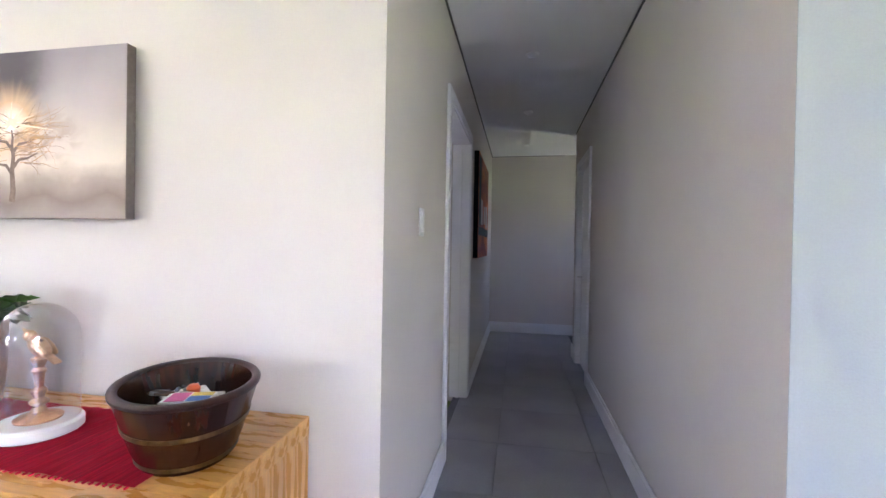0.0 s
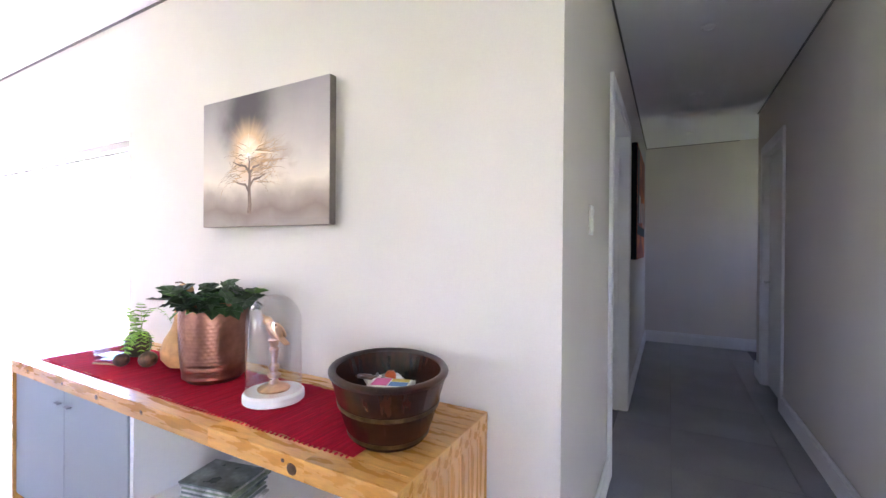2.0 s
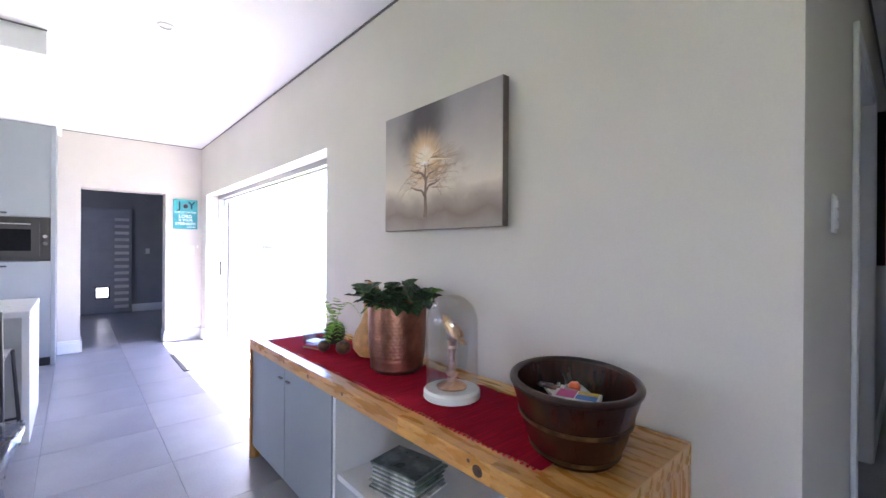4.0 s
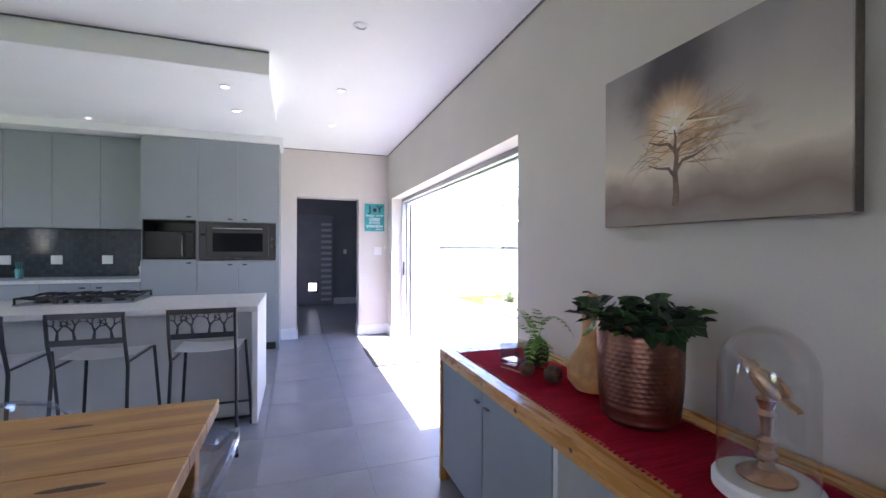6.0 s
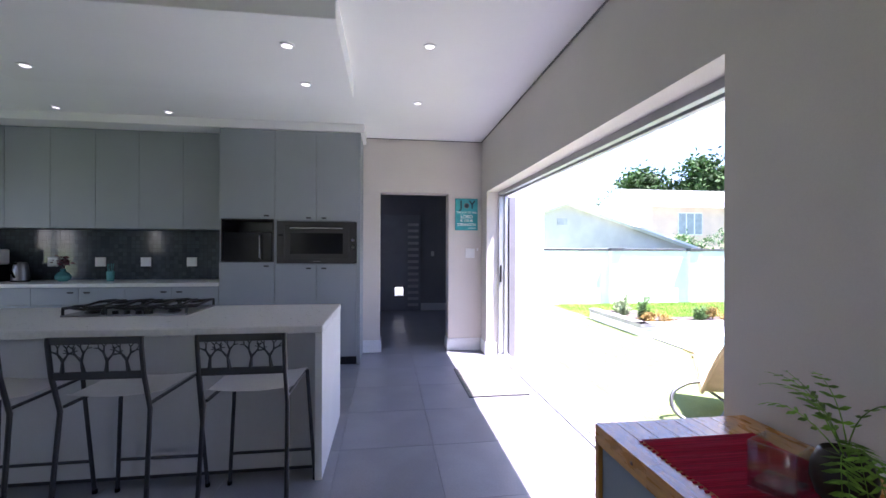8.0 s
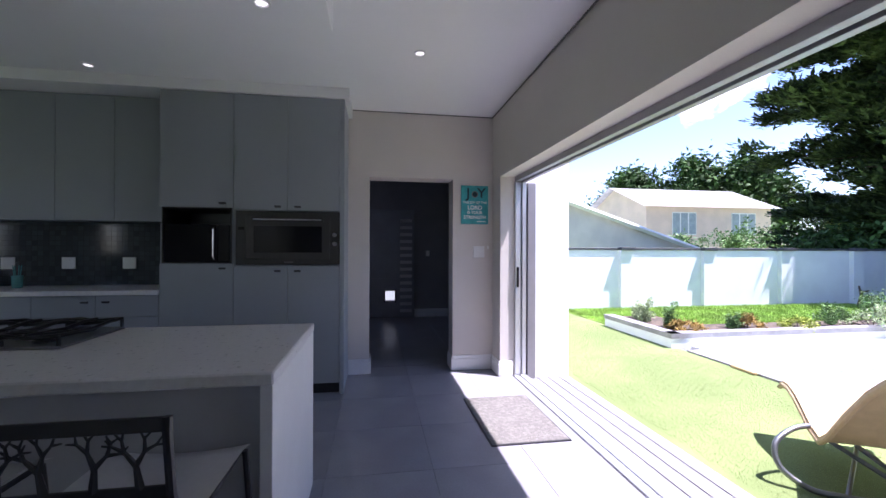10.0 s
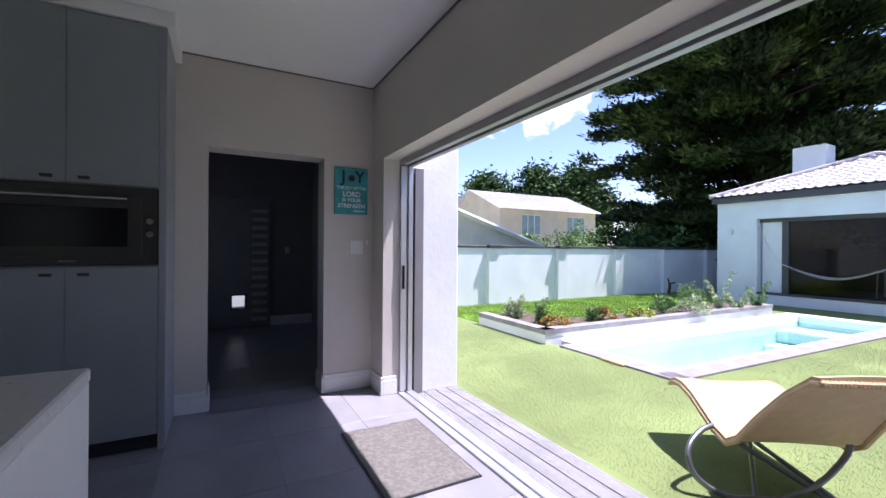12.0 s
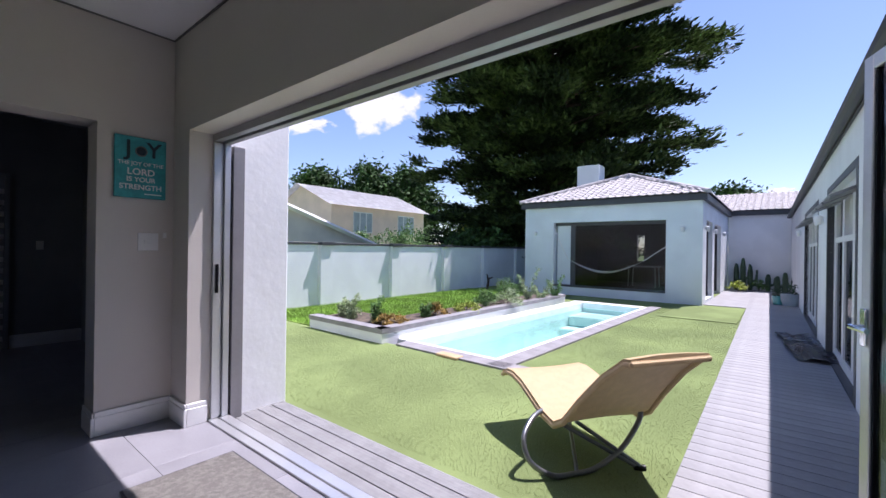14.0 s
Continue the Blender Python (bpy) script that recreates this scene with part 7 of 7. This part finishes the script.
shrub(-4.3, 18.0, 0.3, 0.38, M_SHRUBY, "bright lime shrub by the end wall", 0.07, 420, -0.03)
shrub(-3.75, 18.7, 0.22, 0.4, M_SHRUB, "dark green shrub by the end wall", 0.07, 420, -0.03)
tp = thing("folded_sheeting", (-2.93, 8.3, -0.02), "flattened black plastic sheeting on the deck", "plastic sheet", rz=6)
bm = bmesh.new()
g = [[bm.verts.new((-0.2 + 0.46 * i / 10 + 0.012 * math.sin(j * 0.6), -1.0 + 2.0 * j / 20, 0.035 + 0.03 * noise.noise(Vector((i * 0.35, j * 0.12, 9))) + 0.012 * (i % 3 == 0))) for j in range(21)] for i in range(11)]
for i in range(10):
    for j in range(20):
        bm.faces.new((g[i][j], g[i + 1][j], g[i + 1][j + 1], g[i][j + 1]))
bmesh.ops.solidify(bm, geom=bm.faces[:], thickness=0.03)
part("sheet", bm, M_TARP, tp)

# rocking lounger: woven shell on bent tube hoops
LD, FD, LO = Vector((0.55, 0.835, 0)), Vector((-0.835, 0.55, 0)), Vector((-4.185, 3.085, GZ))
rk = thing("rocking_lounger", (0, 0, 0), "tan woven rocking lounger on a grey tube frame", "lounger")


def rp_(s, l, z):
    return LO + FD * s + LD * l + Vector((0, 0, z))


prof = [(-0.46, 0.755), (-0.42, 0.748), (-0.30, 0.64), (-0.16, 0.47), (-0.05, 0.315), (0.05, 0.255), (0.18, 0.275), (0.32, 0.33), (0.46, 0.385), (0.58, 0.41), (0.68, 0.405), (0.76, 0.37)]


def near_side(s):
    """The shell narrows towards the head."""
    return -0.03 + 0.11 * min(1.0, max(0.0, (-s - 0.05) / 0.38))


bm = bmesh.new()
m = 10
sh = [[bm.verts.new(rp_(s, near_side(s) + (0.60 - near_side(s)) * j / m, z + 0.012 * math.sin(math.pi * j / m) * (1 if s < 0.3 else -1))) for j in range(m + 1)] for s, z in prof]
for i in range(len(prof) - 1):
    for j in range(m):
        bm.faces.new((sh[i][j], sh[i + 1][j], sh[i + 1][j + 1], sh[i][j + 1]))
bmesh.ops.subdivide_edges(bm, edges=bm.edges[:], cuts=1, use_grid_fill=True, smooth=0.3)
bmesh.ops.solidify(bm, geom=bm.faces[:], thickness=0.022)
part("shell", bm, M_WICKER, rk, smooth=True)
for s, z in (prof[0], prof[-1]):
    bm = bmesh.new()
    for k in range(30):
        c = rp_(s, near_side(s) + (0.60 - near_side(s)) * (k + 0.5) / 30, z - 0.005)
        bmesh.ops.create_icosphere(bm, subdivisions=1, radius=0.019, matrix=Matrix.Translation(c))
    tagged(part("braided_edge", bm, M_WICKER, rk, "braided edge roll", True), kind="stuff")
for e in (0, 1):
    part("side_rim", tube(bmesh.new(), [rp_(s, 0.60 if e else near_side(s), z - 0.008) for s, z in prof], 0.016, 8), M_WICKER, rk, smooth=True)
bend = [Vector(p) for p in ((0.20, -0.02, 0.29), (0.13, -0.13, 0.28), (0.04, -0.24, 0.21), (-0.03, -0.235, 0.10), (-0.07, -0.11, 0.022), (-0.075, 0.03, 0.015), (-0.07, 0.18, 0.022), (-0.065, 0.37, 0.11), (-0.045, 0.51, 0.24), (-0.03, 0.55, 0.31))]
pts = []
for k in range(len(bend) - 1):
    a, b, c, d = bend[max(0, k - 1)], bend[k], bend[k + 1], bend[min(len(bend) - 1, k + 2)]
    for t in (0.0, 0.25, 0.5, 0.75):
        pts.append(0.5 * (2 * b + (c - a) * t + (2 * a - 5 * b + 4 * c - d) * t * t + (3 * b - a - 3 * c + d) * t ** 3))
pts.append(bend[-1])
part("hoop", tube(bmesh.new(), [rp_(*p) for p in pts], 0.016, 10), M_TUBE, rk, smooth=True)
for p, q in (((0.07, 0.01, 0.265), (-0.115, 0.445, 0.016)), ((0.06, 0.13, 0.26), (-0.125, 0.47, 0.016))):
    part("brace", tube(bmesh.new(), [rp_(*p), rp_(*q)], 0.013, 8), M_TUBE, rk, smooth=True)
part("cross_bar", tube(bmesh.new(), [rp_(-0.075, 0.05, 0.016), rp_(0.42, 0.30, 0.30)], 0.012, 8), M_TUBE, rk, smooth=True)
part("rubber_foot", tube(bmesh.new(), [rp_(-0.108, 0.43, 0.012), rp_(-0.135, 0.49, 0.012)], 0.019, 10), M_BLACK, rk, "black rubber foot", True)

# ---- beyond the wall ----
nh = thing("neighbour_house", (0, 0, 0), "peach two-storey house with pale sheet roof", "house")
part("wall", boxes((-38.0, -29.9, 20.1, 30.7, -0.2, 4.62)), M_PINK, nh)
bm = bmesh.new()
R = [bm.verts.new(p) for p in ((-29.4, 19.6, 4.55), (-29.4, 31.2, 4.55), (-34, 31.2, 6.5), (-34, 19.6, 6.5), (-38.6, 19.6, 4.55), (-38.6, 31.2, 4.55))]
for f in ((0, 1, 2, 3), (3, 2, 5, 4)):
    bm.faces.new([R[k] for k in f])
bmesh.ops.solidify(bm, geom=bm.faces[:], thickness=0.18)
part("roof", bm, M_HROOF, nh, "weathered pale roof")
for y in (20.12, 30.68):
    bm = bmesh.new()
    bm.faces.new([bm.verts.new(p) for p in ((-37.9, y, 4.62), (-30.0, y, 4.62), (-34, y, 6.4))])
    part("gable", bm, M_PINK, nh)
for y0, y1 in ((22.2, 24.2), (27.2, 29.3)):
    w = part("window", boxes((-29.89, -29.86, y0, y1, 2.5, 4.2)), M_TRIM, nh, "white window frame")
    for k in range(3):
        a, b = y0 + (y1 - y0) * k / 3, y0 + (y1 - y0) * (k + 1) / 3
        part("pane", boxes((-29.859, -29.84, a + 0.06, b - 0.06, 2.58, 4.12)), M_GLAZE2, w)
lh = thing("neighbour_bungalow", (0, 0, 0), "cream gabled bungalow with pale bargeboards", "house")
bm = bmesh.new()
gp = [(3.0, -0.2), (15.3, -0.2), (15.3, 1.5), (9.0, 3.55), (3.0, 1.5)]
f0 = [bm.verts.new((-20.2, y, z)) for y, z in gp]
f1 = [bm.verts.new((-28.0, y, z)) for y, z in gp]
bm.faces.new(f0), bm.faces.new(f1)
for k in range(5):
    bm.faces.new((f0[k], f0[(k + 1) % 5], f1[(k + 1) % 5], f1[k]))
part("wall", bm, M_CREAM, lh)
for (ya, za), (yb, zb) in (((9.0, 3.62), (15.8, 1.42)), ((9.0, 3.62), (2.3, 1.38))):
    bm = bmesh.new()
    v = [bm.verts.new(p) for p in ((-19.9, ya, za), (-19.9, yb, zb), (-28.5, yb, zb), (-28.5, ya, za))]
    bm.faces.new(v)
    bmesh.ops.solidify(bm, geom=bm.faces[:], thickness=0.14)
    part("roof", bm, M_HROOF, lh)
    part("bargeboard", tube(bmesh.new(), [(-19.88, ya, za - 0.05), (-19.88, yb, zb - 0.05)], 0.12, 4), M_TRIM, lh, "pale bargeboard")
part("gable_vent", boxes((-20.195, -20.15, 8.6, 9.1, 2.55, 2.85)), M_HROOF, lh)


def bough_mesh(centres, mat, size, per, r):
    """Flat sprays of narrow shoots, each pointing outwards along its bough with upturned tips."""
    c = np.repeat(np.asarray(centres, float), per, axis=0)
    n = len(c)
    d = c[:, 3:] + r.normal(size=(n, 3)) * (0.62, 0.62, 0.24) + (0, 0, 0.12)
    d /= np.linalg.norm(d, axis=1, keepdims=True)
    p = c[:, :3] + r.normal(size=(n, 3)) * (0.25, 0.25, 0.07)
    side = np.cross(d, r.normal(size=(n, 3)) * (0.35, 0.35, 0) + (0, 0, 1))
    side /= np.linalg.norm(side, axis=1, keepdims=True) + 1e-9
    k = size * r.uniform(0.6, 1.5, (n, 1))
    w = side * k * 0.2
    lift = np.array((0, 0, 1.0)) * k * 0.16
    v = np.stack([p, p + d * k * 0.5 + w, p + d * k + lift, p + d * k * 0.5 - w], 1)
    me = bpy.data.meshes.new("crown")
    me.from_pydata(v.reshape(-1, 3).tolist(), [], np.arange(n * 4).reshape(n, 4).tolist())
    me.materials.append(mat)
    return me


def tree(name, at, height, radius, low, mat, label, limbs, per, size, seed, cone=False, clump=0.55, squash=0.5):
    """Tapered trunk, spreading limbs, and many leaf sprays set along the outer limbs."""
    t = thing(name, at, label, "tree")
    r = np.random.default_rng(seed)
    part("trunk", tube(bmesh.new(), [(0, 0, -0.3), (0.05 * radius * 0.3, 0, height * 0.3), (-0.03 * radius, 0.04 * radius, height * 0.65), (0, 0, height * 0.93)], height * 0.028, 10, height * 0.006), M_BARK, t, smooth=True)
    cs = []
    for k in range(limbs):
        v = (k + r.uniform(0, 1)) / limbs
        z0 = low + (height * 0.95 - low) * v
        a = k * 2.399 + r.uniform(-0.4, 0.4)
        w = min(1.0, 0.80 + 0.5 * v) * min(1.0, (1.02 - v) / 0.55) ** 0.6 if cone else math.sin(math.pi * min(0.97, 0.28 + 0.70 * v)) ** 0.7
        ln = radius * w * r.uniform(0.72, 1.08)
        rise = ln * (r.uniform(-0.12, 0.26) + (0.06 * v if cone else 0))
        p0, p1, p2 = Vector((0, 0, z0)), Vector((ln * 0.5 * math.cos(a), ln * 0.5 * math.sin(a), z0 + rise * 0.9)), Vector((ln * math.cos(a + 0.1), ln * math.sin(a + 0.1), z0 + rise * 0.8))
        part("limb", tube(bmesh.new(), [p0, p1, p2], 0.02 + 0.012 * ln, 5, 0.012), M_BARK, t)
        m = max(3, int(ln * 2.6))
        if cone:
            out = Vector((math.cos(a + 0.05), math.sin(a + 0.05), 0))
            across = Vector((-out.y, out.x, 0))
            for i in range(int(ln * 3.4)):
                f = r.uniform(0.25, 1.02)
                q = p0.lerp(p1, f * 2) if f < 0.5 else p1.lerp(p2, f * 2 - 1)
                reach = float(r.normal()) * ln * 0.15 * (1.25 - f)
                q = q + across * reach + Vector((0, 0, float(r.normal()) * 0.17 - 0.16 * abs(reach)))
                turn = across * (reach * 0.9 / max(0.4, ln * 0.2)) + out
                cs.append((*q, *turn.normalized()))
            continue
        for i in range(m):
            f = 0.22 + 0.80 * (i + r.uniform(0, 1)) / m
            q = p0.lerp(p1, f * 2) if f < 0.5 else p1.lerp(p2, f * 2 - 1)
            sp = 0.10 + 0.24 * ln * math.sin(math.pi * min(1, f * 0.9))
            cs.append((q.x + float(np.clip(r.normal(), -1.5, 1.5)) * sp * abs(math.sin(a)) * 0.8, q.y + float(np.clip(r.normal(), -1.5, 1.5)) * sp * abs(math.cos(a)) * 0.8, q.z + r.normal() * (0.2 if cone else 0.12)))
    if cone:
        o = new("crown", bough_mesh(cs, mat, size, per, r))
        o.parent = t
        return t
    o = new("crown", leaf_mesh("crown", cs, mat, size, per, (clump, clump, clump * squash), r, flat=0.3, aspect=2.0))
    o.parent = t
    return t


tree("conifer", (-12.65, 20.9, 0), 20.3, 7.2, 1.3, M_CONIFER, "huge dark spreading conifer with layered boughs", 290, 78, 0.25, 5, cone=True, clump=0.34, squash=0.40)
tree("broadleaf_tree", (-46.0, 30.0, 0), 10.6, 4.2, 3, M_TREE, "rounded green tree behind the houses", 40, 50, 0.5, 8, clump=0.7, squash=0.7)
tree("broadleaf_tree", (-41.5, 34.0, 0), 11.4, 4.0, 3, M_TREE, "rounded green tree behind the houses", 40, 50, 0.5, 9, clump=0.7, squash=0.7)
tree("broadleaf_tree", (-38.5, 37.5, 0), 11.0, 4.0, 3, M_TREE, "rounded green tree behind the houses", 40, 50, 0.5, 10, clump=0.7, squash=0.7)
tree("broadleaf_tree", (-6.7, 48.0, 0), 7.4, 3.6, 2.5, M_TREE, "small bright tree beyond the linking wing", 36, 50, 0.4, 12, clump=0.6, squash=0.6)
for x, y, r_, h, m, s in ((-17.0, 20.5, 1.6, 2.3, M_SHRUBY, 1), (-15.3, 21.5, 1.6, 2.6, M_TREE, 2), (-19.2, 22.5, 2.2, 3.6, M_TREE, 3), (-14.0, 18.6, 1.3, 2.2, M_TREE, 4), (-26.8, 24.5, 1.6, 2.6, M_SHRUB, 5), (-27.2, 27.5, 1.8, 3.0, M_SHRUB, 6), (-23.5, 17.5, 1.0, 2.3, M_SHRUB, 7), (-13.2, 14.8, 1.1, 1.9, M_TREE, 8), (-9.8, 20.5, 1.8, 2.6, M_TREE, 9), (-18.6, 24.5, 2.2, 4.2, M_TREE, 10), (-16.6, 25.5, 2.4, 4.6, M_TREE, 11), (-20.8, 25.5, 2.0, 4.0, M_TREE, 12), (-15.0, 23.6, 2.2, 4.2, M_TREE, 13), (-16.2, 19.6, 1.2, 2.5, M_SHRUB, 14)):
    t = thing("hedge_bush", (x, y, -0.05), "leafy bush behind the boundary wall", "bush", "bushes behind the wall")
    r = np.random.default_rng(100 + s)
    c = r.normal(size=(70, 3)) * (r_ * 0.45, r_ * 0.45, h * 0.2) + (0, 0, h * 0.6)
    o = new("foliage", leaf_mesh("foliage", c, m, 0.2, 34, (0.16, 0.16, 0.14), r, flat=0.3, aspect=2.2))
    o.parent = t
    part("stem", tube(bmesh.new(), [(0, 0, 0), (0.1, 0, h * 0.4), (0, 0.1, h * 0.75)], 0.07, 6, 0.03), M_BARK, t)


# clouds, far off
def cloud_material():
    m = bpy.data.materials.new("bright_cumulus")
    m.use_nodes = True
    t = m.node_tree
    Nn, L = t.nodes.new, t.links.new
    t.nodes.remove(t.nodes["Principled BSDF"])
    co, ns, vl, ml, mr = Nn("ShaderNodeTexCoord"), Nn("ShaderNodeTexNoise"), Nn("ShaderNodeVectorMath"), Nn("ShaderNodeMath"), Nn("ShaderNodeMapRange")
    ns.inputs["Scale"].default_value, ns.inputs["Detail"].default_value = 2.4, 7
    L(co.outputs["Object"], ns.inputs["Vector"])
    vl.operation = "LENGTH"
    L(co.outputs["Object"], vl.inputs[0])
    ml.operation = "MULTIPLY_ADD"
    ml.inputs[1].default_value = -0.50
    L(vl.outputs["Value"], ml.inputs[0]), L(ns.outputs[0], ml.inputs[2])
    mr.inputs[1].default_value, mr.inputs[2].default_value = 0.14, 0.36
    mr.interpolation_type = "SMOOTHSTEP"
    L(ml.outputs[0], mr.inputs[0])
    em, tr, mx = Nn("ShaderNodeEmission"), Nn("ShaderNodeBsdfTransparent"), Nn("ShaderNodeMixShader")
    em.inputs[0].default_value, em.inputs[1].default_value = (1, 1, 1, 1), 0.66
    L(mr.outputs[0], mx.inputs[0]), L(tr.outputs[0], mx.inputs[1]), L(em.outputs[0], mx.inputs[2])
    L(mx.outputs[0], t.nodes["Material Output"].inputs[0])
    return m


M_CLOUD = cloud_material()
for x, y, z, w, h in ((-229.8, 203.5, 105, 40, 30), (-4.6, 384.7, 47, 12, 3), (-260, 150, 85, 34, 14), (-150, 300, 150, 60, 20)):
    cl = structure("backdrop_cloud", boxes((-1, 1, -0.002, 0.002, -1, 1)), M_CLOUD, "soft white cumulus cloud far away", "cloud")
    cl.matrix_world = Matrix.Translation((x, y, z)) @ Matrix.Rotation(math.atan2(-x, y), 4, "Z") @ Matrix.Diagonal((w, 1, h, 1))
    cl.visible_shadow = False

# ---- floor tiles ----
lay_tiles()
